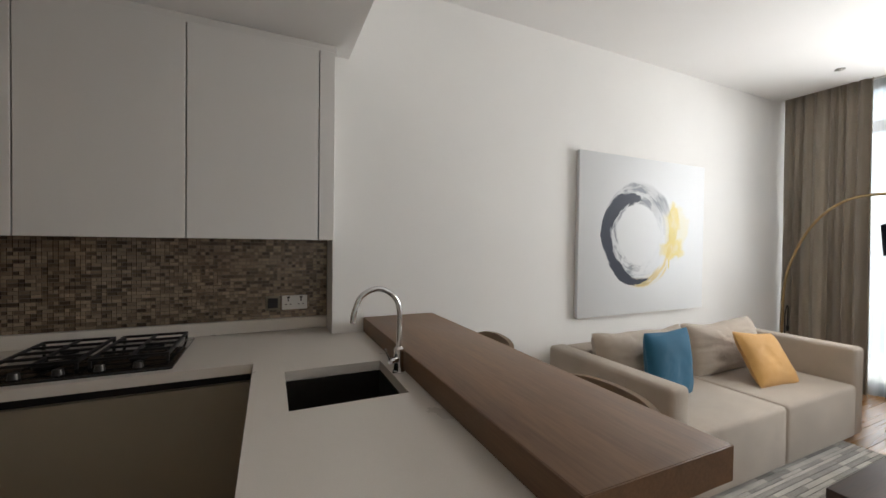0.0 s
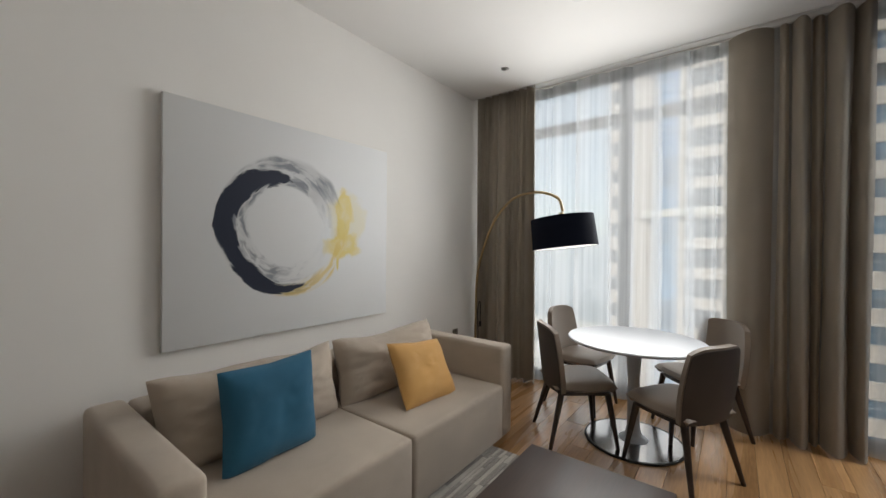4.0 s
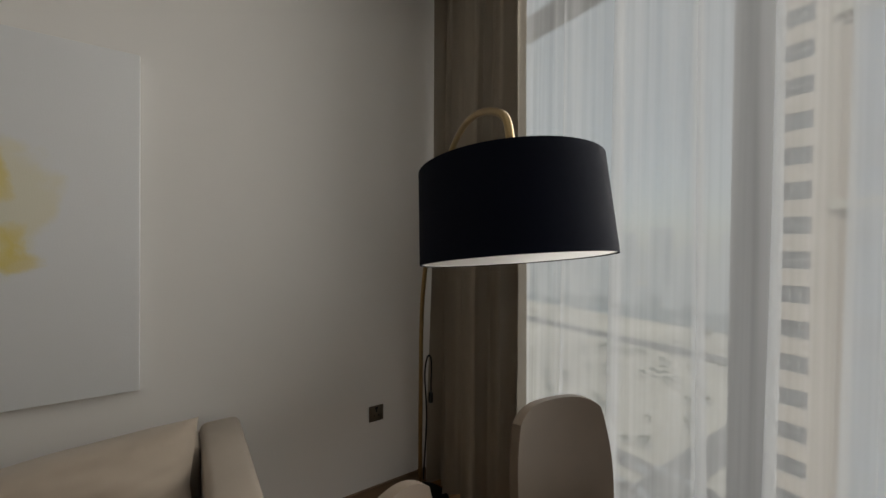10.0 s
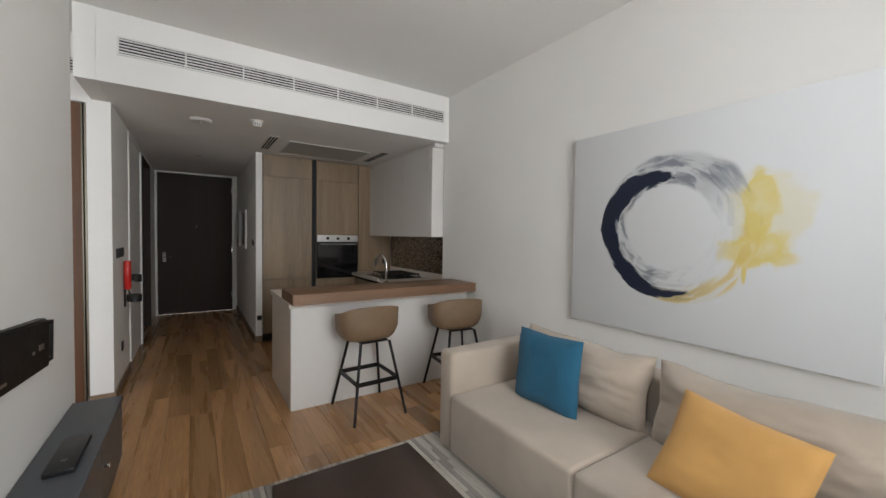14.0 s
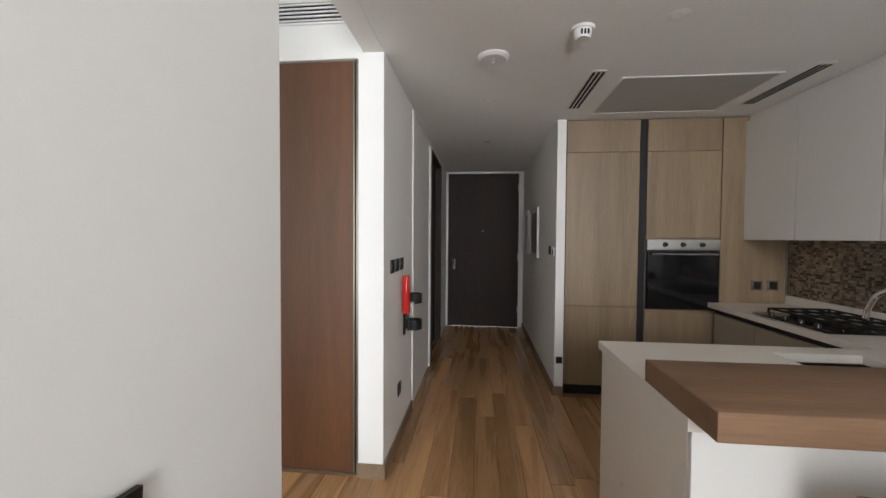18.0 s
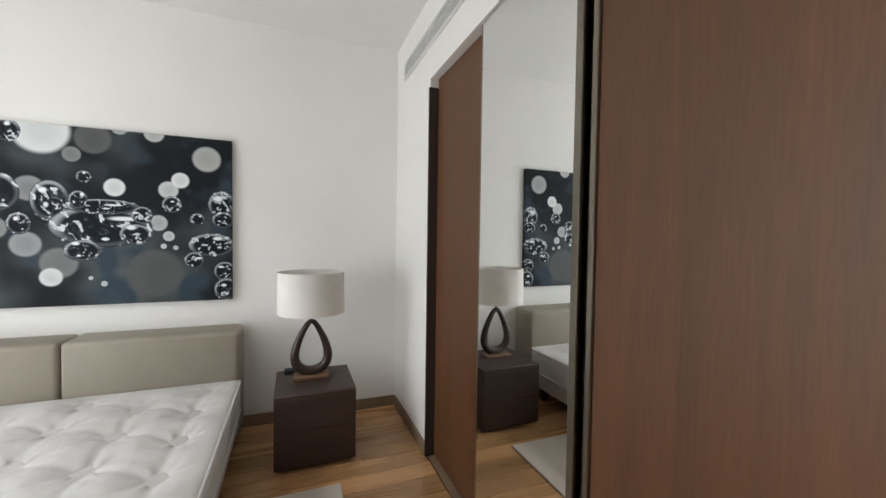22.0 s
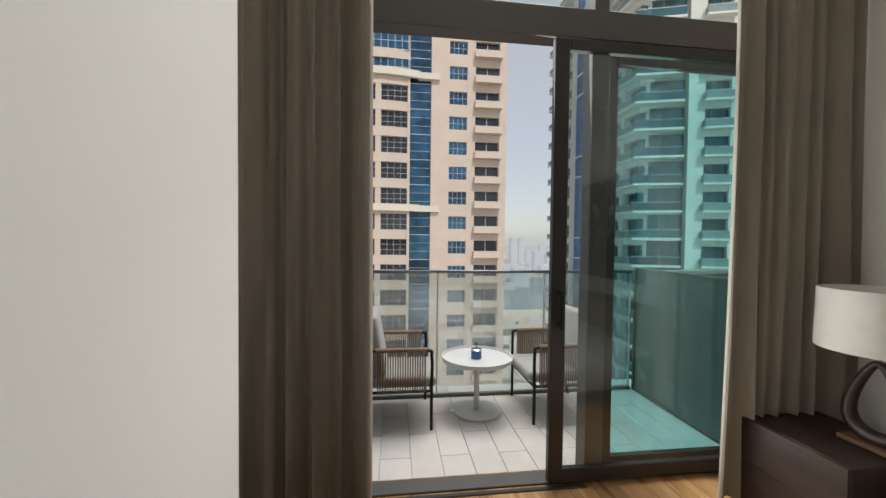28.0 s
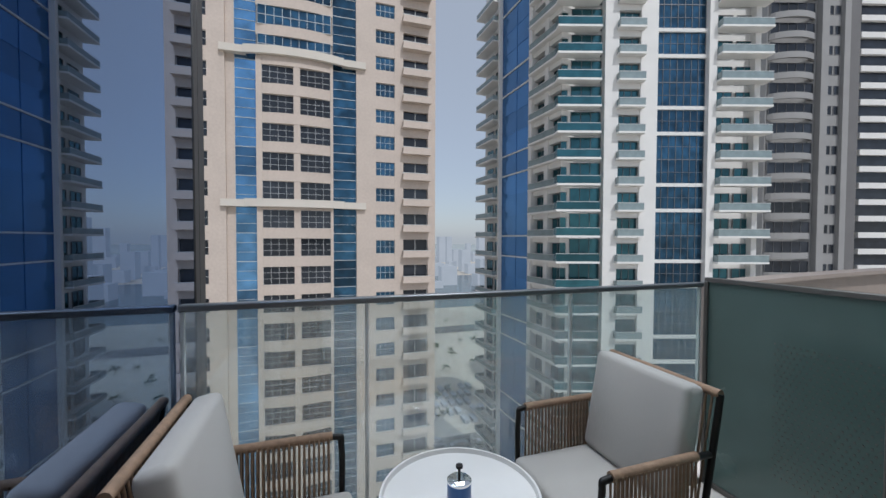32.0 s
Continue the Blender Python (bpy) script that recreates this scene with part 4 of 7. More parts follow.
part("base", lathe([(0, -0.012), (0.055, -0.012), (0.06, 0.0)], 28), WHITE_TRIM, alarm)
part("head", lathe([(0, -0.055), (0.034, -0.055), (0.044, -0.03), (0.044, -0.012)], 24), WHITE_TRIM, alarm)
part("slot", joined(*[box(0.040, 0.047, y, y + 0.009, -0.047, -0.024) for y in (-0.02, -0.004, 0.012)]), BLACK_PLASTIC, alarm)
for x, y, z in ((-0.20, 3.54, H), (-7.07, 1.823, HK), (-0.22, 1.80, H)):
    s = thing("sprinkler_head", (x, y, z), "small recessed sprinkler head with a dark centre", "sprinkler", group="sprinklers")
    part("plate", lathe([(0.018, -0.004), (0.036, -0.003), (0.038, 0.0), (0.018, 0.0)], 24), STEEL, s)
    part("pin", lathe([(0, -0.014), (0.008, -0.014), (0.012, 0.0)], 16), STEEL, s)
pan = thing("access_panel", (-5.795, 3.19, HK), "pale grey ceiling access panel in a white frame", "access panel")
part("frame", joined(box(-0.37, 0.37, -0.5, -0.485, -0.006, -0.0005), box(-0.37, 0.37, 0.485, 0.5, -0.006, -0.0005), box(-0.37, -0.355, -0.485, 0.485, -0.006, -0.0005), box(0.355, 0.37, -0.485, 0.485, -0.006, -0.0005)), WHITE_TRIM, pan)
part("plate", box(-0.35, 0.35, -0.48, 0.48, -0.003, -0.0005), PANEL_GREY, pan, "pale grey plate")
for y in (2.51, 3.84):
    sl = thing("slot_diffuser", (-5.66, y, HK), "white linear air diffuser with dark slots", "air diffuser", group="slot diffusers")
    part("frame", box(-0.36, 0.36, -0.052, 0.052, -0.006, -0.0005, 0.002, 1), WHITE_TRIM, sl)
    for k in (-1, 0, 1):
        part("slot", box(-0.34, 0.34, k * 0.03 - 0.009, k * 0.03 + 0.009, -0.0085, -0.0062), DARK_GAP, sl)


# ---- kitchen ----
def tall_unit(y0, y1, fronts, label):
    u = thing("tall_cabinet", (-6.33, y0, 0), label, "cabinet", group="tall kitchen cabinets")
    w = y1 - y0
    part("body", box(-0.58, -0.021, 0.002, w - 0.002, 0.10, HK - 0.006), OAK, u, smooth=False)
    part("plinth", box(-0.56, -0.05, 0.0, w, 0.0, 0.10), DARK_GAP, u, "black recessed plinth", smooth=False)
    for z0, z1 in fronts:
        part("door", box(-0.02, 0.0, 0.003, w - 0.003, z0 + 0.002, z1 - 0.002, 0.0015, 1), OAK, u)
    return u


tall_unit(2.535, 3.175, ((0.10, 0.83), (0.83, 2.225), (2.225, HK - 0.008)), "tall cabinet with grey-brown oak veneer doors")
tall_unit(3.235, 3.86, ((0.10, 0.80), (1.46, 2.225), (2.225, HK - 0.008)), "tall oven cabinet with grey-brown oak veneer doors")
tall_unit(3.862, 4.405, ((0.10, HK - 0.008),), "plain oak veneer end panel beside the oven cabinet")
solo("handle_channel", box(-6.36, -6.335, 3.178, 3.232, 0.10, HK - 0.008), DARK_GAP, "black vertical handle channel between the tall cabinets", "handle channel", smooth=False)

oven = thing("built_in_oven", (-6.33, 3.243, 0.815), "built-in oven with black glass door and steel panel", "oven")
part("housing", box(-0.5, -0.004, 0.0, 0.61, 0.0, 0.63), BLACK_PLASTIC, oven, smooth=False)
part("door", box(-0.003, 0.022, 0.004, 0.606, 0.012, 0.52, 0.004, 1), BLACK_GLASS, oven)
part("control_panel", box(-0.003, 0.02, 0.0, 0.61, 0.535, 0.63, 0.003, 1), STEEL, oven, "brushed steel control panel")
part("handle", joined(tube([(0.05, 0.03, 0.50), (0.05, 0.58, 0.50)], 0.008), tube([(0.02, 0.06, 0.50), (0.05, 0.06, 0.50)], 0.006), tube([(0.02, 0.55, 0.50), (0.05, 0.55, 0.50)], 0.006)), STEEL, oven)
for y in (0.15, 0.30, 0.46):
    k = part("knob", lathe([(0, 0.026), (0.016, 0.026), (0.018, 0.004), (0.022, 0.0)], 20), BLACK_METAL, oven, at=pose(0.02, y, 0.583, 0, 90, 0))

for x0, x1 in ((-6.33, -5.79), (-5.787, -5.187), (-5.184, -4.584)):
    c = thing("wall_cabinet", (x0, 4.05, 1.45), "white flat-front kitchen wall cabinet", "cabinet", group="wall cabinets")
    part("body", box(0.001, x1 - x0 - 0.001, 0.022, 0.36, 0.0, 1.0), WHITE_CAB, c, smooth=False)
    part("door", box(0.0015, x1 - x0 - 0.0015, 0.0, 0.02, -0.006, 1.02, 0.0015, 1), WHITE_CAB, c)
solo("cabinet_filler", box(-4.58, -4.50, 4.05, 4.40, 1.444, 2.47, 0.002, 1), WHITE_CAB, "white end panel of the wall cabinets", "panel")
solo("cabinet_cornice", box(-6.33, -4.49, 4.075, 4.41, 2.474, HK - 0.003), WHITE_CAB, "white filler between wall cabinets and ceiling", "panel", smooth=False)

base = thing("base_cabinet", (-6.30, 3.81, 0), "low kitchen cabinet with beige fronts under the hob", "cabinet")
part("body", box(0.0, 1.40, 0.022, 0.58, 0.10, 0.80), OLIVE, base, smooth=False)
part("plinth", box(0.0, 1.40, 0.06, 0.5, 0.0, 0.10), DARK_GAP, base, smooth=False)
part("handle_channel", box(0.0, 1.40, 0.018, 0.05, 0.80, 0.848), DARK_GAP, base, "black recessed grip strip", smooth=False)
for x0, x1 in ((0.002, 0.498), (0.502, 1.398)):
    part("drawer_front", box(x0, x1, 0.0, 0.02, 0.10, 0.797, 0.0015, 1), OLIVE, base)

pen = thing("peninsula_cabinet", (-4.868, 2.42, 0), "white kitchen peninsula with plain panels", "cabinet")
part("front_panel", box(0.848, 0.873, 0.0, 1.775, 0.0, 0.848, 0.002, 1), WHITE_CAB, pen)
part("end_panel", box(0.0, 0.846, 0.0, 0.022, 0.0, 0.848, 0.002, 1), QUARTZ, pen)
part("inner_front", box(0.0, 0.02, 0.024, 1.36, 0.10, 0.80, 0.002, 1), OLIVE, pen)
part("handle_channel", box(0.004, 0.02, 0.024, 1.36, 0.80, 0.848), DARK_GAP, pen, smooth=False)
part("plinth", box(0.05, 0.3, 0.024, 1.36, 0.0, 0.10), DARK_GAP, pen, smooth=False)

# worktop in pieces round the sink cut-out
top = thing("worktop", (0, 0, 0.85), "pale quartz kitchen worktop with a sink cut-out", "worktop")
SX0, SX1, SY0, SY1 = -4.763, -4.358, 3.19, 3.595
for bm in (box(-6.33, -4.885, 3.76, YK - 0.002, 0, 0.042), box(-4.885, SX0, 2.405, YK - 0.002, 0, 0.042), box(SX0, SX1, 2.405, SY0, 0, 0.042),
           box(SX0, -4.49, SY1, YK - 0.002, 0, 0.042), box(-4.49, SX1, SY1, YN - 0.003, 0, 0.042), box(SX1, -3.99, 2.405, YN - 0.003, 0, 0.042)):
    part("slab", bm, QUARTZ, top, smooth=False)
part("upstand", box(-6.33, -4.49, YK - 0.022, YK - 0.003, 0.043, 0.115, 0.002, 1), QUARTZ, top)
sink = thing("kitchen_sink", ((SX0 + SX1) / 2, (SY0 + SY1) / 2, 0.66), "undermounted dark steel kitchen sink", "sink")
hx, hy = (SX1 - SX0) / 2 + 0.004, (SY1 - SY0) / 2 + 0.004
DARK_STEEL = surface("dark_sink_steel", (0.055, 0.05, 0.045), 0.4, 0.7, vary=0.1, scale=20)
part("bottom", box(-hx, hx, -hy, hy, 0.0, 0.01), DARK_STEEL, sink, smooth=False)
for bm in (box(-hx, -hx + 0.008, -hy, hy, 0.01, 0.188), box(hx - 0.008, hx, -hy, hy, 0.01, 0.188),
           box(-hx + 0.008, hx - 0.008, -hy, -hy + 0.008, 0.01, 0.188), box(-hx + 0.008, hx - 0.008, hy - 0.008, hy, 0.01, 0.188)):
    part("side", bm, DARK_STEEL, sink, smooth=False)
part("drain", lathe([(0, 0.012), (0.03, 0.013), (0.042, 0.0165), (0.045, 0.0102)], 24), CHROME, sink)

tap = thing("kitchen_tap", (-4.328, 3.41, 0.892), "chrome kitchen tap with a high curved spout", "tap")
part("body", lathe([(0.0, 0), (0.026, 0), (0.026, 0.008), (0.021, 0.012), (0.021, 0.10), (0.014, 0.108), (0.0, 0.108)], 24), CHROME, tap)
part("spout", tube(arc([(0, 0, 0.10), (0, 0, 0.26), (-0.03, -0.005, 0.325), (-0.095, -0.012, 0.355), (-0.16, -0.02, 0.33), (-0.19, -0.026, 0.27), (-0.198, -0.028, 0.225)], 10), 0.011, 14), CHROME, tap)
part("lever", joined(tube([(-0.015, -0.02, 0.06), (-0.05, -0.045, 0.064)], 0.013, 14), tube([(-0.045, -0.04, 0.066), (-0.075, -0.06, 0.12)], [0.006, 0.004], 10)), CHROME, tap)

wood_top = thing("breakfast_bar", (-4.30, 2.405, 0.893), "thick brown timber bar top on the peninsula", "bar top")
part("board", box(0.003, 0.452, 0.003, 1.79, 0.0, 0.085, 0.002, 2), BAR_WOOD, wood_top)
for x in (0.0, 0.4525):
    part("edge_band", box(x, x + 0.0025, 0.0, 1.79, 0.001, 0.0835, 0.0006, 1), BAR_WOOD, wood_top)
part("edge_band", box(0.003, 0.452, 0.0, 0.0027, 0.001, 0.0835, 0.0006, 1), BAR_WOOD, wood_top)

hob = thing("gas_hob", (-5.82, 3.80, 0.893), "black gas hob with four burners", "hob")
part("plate", box(0.0, 0.63, 0.0, 0.53, 0.0, 0.012, 0.004, 2), BLACK_GLASS, hob)
for bx, by, br in ((0.16, 0.19, 0.042), (0.16, 0.40, 0.034), (0.47, 0.19, 0.034), (0.47, 0.40, 0.05)):
    b = part("burner", lathe([(0, 0.026), (br * 0.6, 0.026), (br * 0.62, 0.022), (br, 0.02), (br, 0.013), (0, 0.0125)], 24, (bx, by, 0)), BLACK_METAL, hob)
for gx in (0.015, 0.32):
    part("pan_support", joined(*[box(gx + 0.006, gx + 0.282, y, y + 0.011, 0.040, 0.052, 0.002, 1) for y in (0.09, 0.19, 0.29, 0.39, 0.50)],
         *[box(gx + x, gx + x + 0.011, 0.091, 0.51, 0.0395, 0.0515) for x in (0.007, 0.138, 0.270)], *[box(gx + x, gx + x + 0.011, y, y + 0.011, 0.0125, 0.040) for x in (0.007, 0.270) for y in (0.09, 0.50)]), BLACK_METAL, hob)
for k in range(4):
    part("knob", lathe([(0, 0.036), (0.015, 0.036), (0.019, 0.013), (0, 0.0125)], 20, (0.13 + 0.125 * k, 0.042, 0)), DARK_STEEL, hob)


def socket_plate(x, y, z, facing, wide, label, mat, slots):
    """A wall plate: facing is the turn about z, wide its width."""
    s = thing("wall_socket" if slots else "switch_plate", (x, y, z), label, "socket" if slots else "switch", facing)
    part("plate", box(-wide / 2, wide / 2, -0.010, -0.001, -0.043, 0.043, 0.003, 2), mat, s)
    n = max(1, round(wide / 0.08))
    for k in range(n):
        cx = (k - (n - 1) / 2) * wide / n
        if slots:
            part("pin_hole", joined(box(cx - 0.004, cx + 0.004, -0.0112, -0.0102, 0.008, 0.022), box(cx - 0.017, cx - 0.009, -0.0112, -0.0102, -0.014, -0.008), box(cx + 0.009, cx + 0.017, -0.0112, -0.0102, -0.014, -0.008)), BLACK_PLASTIC, s)
            part("rocker", box(cx - 0.008, cx + 0.008, -0.0135, -0.0102, 0.025, 0.037, 0.001, 1), BLACK_PLASTIC, s)
        else:
            part("rocker", box(cx - 0.028, cx + 0.028, -0.0135, -0.0102, -0.03, 0.03, 0.002, 1), BLACK_PLASTIC, s)
    return s


socket_plate(-4.68, YK - 0.012, 1.06, 0, 0.145, "white double wall socket on the mosaic", WHITE_TRIM, True)
socket_plate(-4.803, YK - 0.012, 1.06, 0, 0.08, "bronze switch plate on the mosaic", BRONZE, False)
for y in (4.165, 4.292):
    socket_plate(-6.328, y, 1.05, 90, 0.085, "bronze switch plate on the oak end panel", BRONZE, False)
socket_plate(-0.03, YN, 0.497, 0, 0.085, "single bronze wall socket", BRONZE, True)
for k in range(3):
    socket_plate(-5.161 - 0.143 * k, YC0, 1.257, 180, 0.092, "black square light switch beside the corridor", BLACK_PLASTIC, False)
socket_plate(-5.382, YC0, 0.377, 180, 0.088, "black single wall socket near the skirting", BLACK_PLASTIC, True)
socket_plate(-6.60, YC1, 1.33, 0, 0.09, "grey thermostat plate on the corridor wall", GREY_CONSOLE, False)
socket_plate(-6.42, YC1, 1.32, 0, 0.07, "white key-card switch with a dark centre", WHITE_TRIM, False)
socket_plate(-6.32, 2.49, 0.33, 90, 0.06, "small white plate on the pier", WHITE_TRIM, False)

for x0, x1, z0, z1 in ((-8.0, -7.32, 1.215, 1.82), (-8.75, -8.22, 1.23, 1.84)):
    f = thing("wall_panel", (x0, YC1, z0), "white-framed panel box with a grey centre on the corridor wall", "wall panel", group="corridor panels")
    w, h = x1 - x0, z1 - z0
    part("frame", joined(box(0, w, -0.03, -0.001, 0, 0.05, 0.003, 1), box(0, w, -0.03, -0.001, h - 0.05, h, 0.003, 1), box(0, 0.05, -0.03, -0.001, 0.05, h - 0.05, 0.003, 1), box(w - 0.05, w, -0.03, -0.001, 0.05, h - 0.05, 0.003, 1)), WHITE_TRIM, f)
    part("plate", box(0.05, w - 0.05, -0.018, -0.001, 0.05, h - 0.05), STEEL, f)

ext = thing("fire_bracket", (-5.44, YC0, 0.60), "red fire extinguisher tube with black straps on the corridor wall", "fire equipment")
part("cylinder", lathe([(0, 0.30), (0.022, 0.30), (0.029, 0.312), (0.029, 0.558), (0.024, 0.572), (0, 0.576)], 20, (0, 0.040, 0)), RED, ext, "red enamel cylinder")
part("hose", tube(arc([(0.012, 0.05, 0.30), (0.018, 0.06, 0.24), (0.01, 0.06, 0.18)], 8), 0.008), BLACK_PLASTIC, ext)
part("nozzle", tube([(-0.010, 0.05, 0.30), (-0.014, 0.055, 0.20)], [0.007, 0.010], 10), BLACK_PLASTIC, ext)
part("back_plate", box(-0.135, -0.085, 0.001, 0.012, 0.12, 0.48, 0.002, 1), BLACK_METAL, ext)
for z, a0 in ((0.165, -0.4), (0.36, 0.2)):
    part("clamp", sheet(lambda u, v: (-0.11 + 0.060 * math.cos(a0 + 5.2 * u), 0.078 + 0.060 * math.sin(a0 + 5.2 * u), z + 0.07 * v), 26, 2, 0.014), BLACK_PLASTIC, ext)


# ---- bar stools ----
def bar_stool(x, y, turn):
    s = thing("bar_stool", (x, y, 0), "bar stool with brown leather bucket seat and black steel legs", "bar stool", turn, "stools at the bar")

    def shell(u, v):
        a = radians(-128 + 256 * u)
        c_, s_ = math.cos(a), math.sin(a)
        px = 0.158 * math.copysign(abs(c_) ** 0.6, c_)
        py = 0.252 * math.copysign(abs(s_) ** 0.9, s_) - 0.015
        high = 0.735 + 0.148 * max(0.0, math.cos(a * 0.66)) ** 0.7
        z = 0.605 + (high - 0.605) * v
        k = 0.74 + 0.26 * min(1.0, v / 0.42) ** 0.5 + 0.03 * v
        return (px * k, py * k, z)
    part("backrest", sheet(shell, 48, 12, 0.024), STOOL_LEATHER, s)
    part("seat", lathe([(0, 0.598), (0.13, 0.598), (0.165, 0.61), (0.192, 0.64), (0.196, 0.668), (0.18, 0.69), (0.12, 0.697), (0, 0.69)], 40, sx=0.76, sy=1.1), STOOL_LEATHER, s)
    part("seat_plate", box(-0.12, 0.12, -0.12, 0.12, 0.585, 0.597, 0.003, 1), BLACK_METAL, s)
    for sx, sy in ((1, 1), (1, -1), (-1, 1), (-1, -1)):
        part("leg", tube([(0.125 * sx, 0.125 * sy, 0.59), (0.245 * sx, 0.222 * sy, 0.0)], [0.0125, 0.0115], 8), BLACK_METAL, s)
    q = lambda sx, sy, z: Vector((sx * (0.125 + 0.12 * (0.59 - z) / 0.59), sy * (0.125 + 0.097 * (0.59 - z) / 0.59), z))
    ring = [q(1, 1, 0.29), q(1, -1, 0.29), q(-1, -1, 0.29), q(-1, 1, 0.29)]
    for a, b in zip(ring, ring[1:] + ring[:1]):
        mid, d = (a + b) / 2, (b - a)
        part("footrest", box(-d.length / 2, d.length / 2, -0.006, 0.006, -0.017, 0.017, 0.002, 1), BLACK_METAL, s, at=pose(mid.x, mid.y, mid.z, 0, 0, math.degrees(math.atan2(d.y, d.x))))
    return s


bar_stool(-3.73, 2.985, 2)
bar_stool(-3.695, 3.85, -8)


# ---- sofa corner ----
def pillow(w, h, d, wrinkle=0.012, seed=0, folds=0.0, n=30):
    """A stuffed cushion, standing in the x-z plane; folds run in from its edges."""
    rnd = Vector((seed * 7.1, seed * 3.3, 0))

    def face(side):
        def fn(u, v):
            x, z = 2 * u - 1, 2 * v - 1
            bulge = max(0.0, (1 - x ** 4) * (1 - z ** 4)) ** 0.55
            pin = 1 - 0.06 * (1 - abs(x)) * abs(z) - 0.06 * (1 - abs(z)) * abs(x)
            k = noise.noise(Vector((x * 2.2, z * 2.2, side)) + rnd) * wrinkle + noise.noise(Vector((x * 6, z * 6, side)) + rnd) * wrinkle * 0.4
            if folds:
                top = (1 - abs(noise.noise(Vector((x * 6.5, z * 1.2, side * 2)) + rnd)) * 2.2) * abs(z) ** 1.5
                ends = (1 - abs(noise.noise(Vector((x * 1.0, z * 4.5, side * 5)) + rnd)) * 2.2) * abs(x) ** 2.5
                k -= folds * (0.8 * max(0.0, top) ** 3 + 0.45 * max(0.0, ends) ** 4)
            droop = folds * 0.8 * noise.noise(Vector((x * 2.0, 0.3, 9)) + rnd) * max(0.0, z)
            return (x * w / 2 * pin, side * (d / 2 * bulge + k * bulge), z * h / 2 * pin + droop)
        return sheet(fn, n, n)
    bm = joined(face(1), face(-1))
    bmesh.ops.remove_doubles(bm, verts=list(bm.verts), dist=0.0015)
    bmesh.ops.recalc_face_normals(bm, faces=list(bm.faces))
    return bm


sofa = thing("sofa", (-2.93, 3.17, 0.0), "two-seat sofa in beige cloth with block arms", "sofa")
L, D = 2.21, 0.99
part("armrest", box(0, 0.15, 0, D - 0.03, 0.03, 0.69, 0.03, 3), SOFA, sofa)
part("armrest", box(L - 0.15, L, 0, D - 0.03, 0.03, 0.69, 0.03, 3), SOFA, sofa)
part("backrest", box(0.151, L - 0.151, D - 0.24, D - 0.03, 0.03, 0.68, 0.03, 3), SOFA, sofa)
part("base", box(0.151, L - 0.151, 0.03, D - 0.24, 0.03, 0.22, 0.01, 2), SOFA, sofa)
for k in range(2):
    w = (L - 0.302) / 2
    part("seat_cushion", box(0.152 + w * k, 0.15 + w * (k + 1), -0.012, D - 0.23, 0.04, 0.425, 0.028, 3), SOFA, sofa)
    part("back_cushion", pillow(w - 0.02, 0.42, 0.27, 0.020, 3 + k, 0.030, 44), SOFA, sofa, at=pose(0.152 + w * (k + 0.5), D - 0.34, 0.60, -14, 0, 0))
for x in (0.08, L - 0.08):
    for y in (0.08, D - 0.12):
        part("foot", lathe([(0.0, 0.012), (0.025, 0.012), (0.025, 0.03), (0, 0.03)], 14, (x, y, 0)), BLACK_PLASTIC, sofa)
solo("blue_cushion", pillow(0.47, 0.46, 0.14, 0.008, 1), BLUE, "square blue cloth cushion on the sofa", "cushion", place=pose(-2.355, 3.59, 0.632, -6, 0, 3))
solo("yellow_cushion", pillow(0.49, 0.42, 0.13, 0.008, 2), YELLOW, "square mustard-yellow cushion leaning on the sofa", "cushion", place=pose(-1.36, 3.50, 0.580, -32, 6, -3))

canvas = thing("wall_painting", (-2.05, YN, 1.52), "large white canvas with a brushed navy and yellow ring", "painting")
part("canvas", box(-0.578, 0.98, -0.042, -0.018, -0.665, 0.662, 0.004, 2), RING, canvas)
part("stretcher", box(-0.572, 0.974, -0.0175, -0.002, -0.66, 0.657), WHITE_TRIM, canvas, smooth=False)

table = thing("coffee_table", (-1.95, 2.385, 0.012), "low dark brown timber coffee table on the rug", "coffee table")
part("tabletop", box(-0.58, 0.58, -0.335, 0.335, 0.28, 0.34, 0.004, 2), DARK_WOOD, table)
part("apron", box(-0.54, 0.54, -0.30, 0.30, 0.20, 0.279), DARK_WOOD, table)
for sx in (-1, 1):
    for sy in (-1, 1):
        part("leg", box(sx * 0.55 - 0.03, sx * 0.55 + 0.03, sy * 0.305 - 0.03, sy * 0.305 + 0.03, 0.0, 0.279, 0.003, 1), DARK_WOOD, table)

rug = thing("area_rug", (-3.10, 1.84, 0.0), "beige and grey ribbed rug under sofa and coffee table", "rug")
part("backing", box(0, 2.15, 0, 1.42, 0.0005, 0.006), RUG_DARK, rug)
rnd = random.Random(5)
y, ribs_l, ribs_d = 0.006, [], []
while y < 1.40:
    w = rnd.uniform(0.022, 0.036)
    x = 0.0
    while x < 2.149:
        ln = min(rnd.uniform(0.12, 0.42), 2.15 - x)
        (ribs_l if rnd.random() < 0.6 else ribs_d).append(box(x, x + ln - 0.004, y, y + w - 0.005, 0.006, 0.0115))
        x += ln
    y += w
tagged(part("light_rib", joined(*ribs_l), RUG_LIGHT, rug, smooth=False), kind="stuff")
tagged(part("dark_rib", joined(*ribs_d), RUG_DARK, rug, smooth=False), kind="stuff")

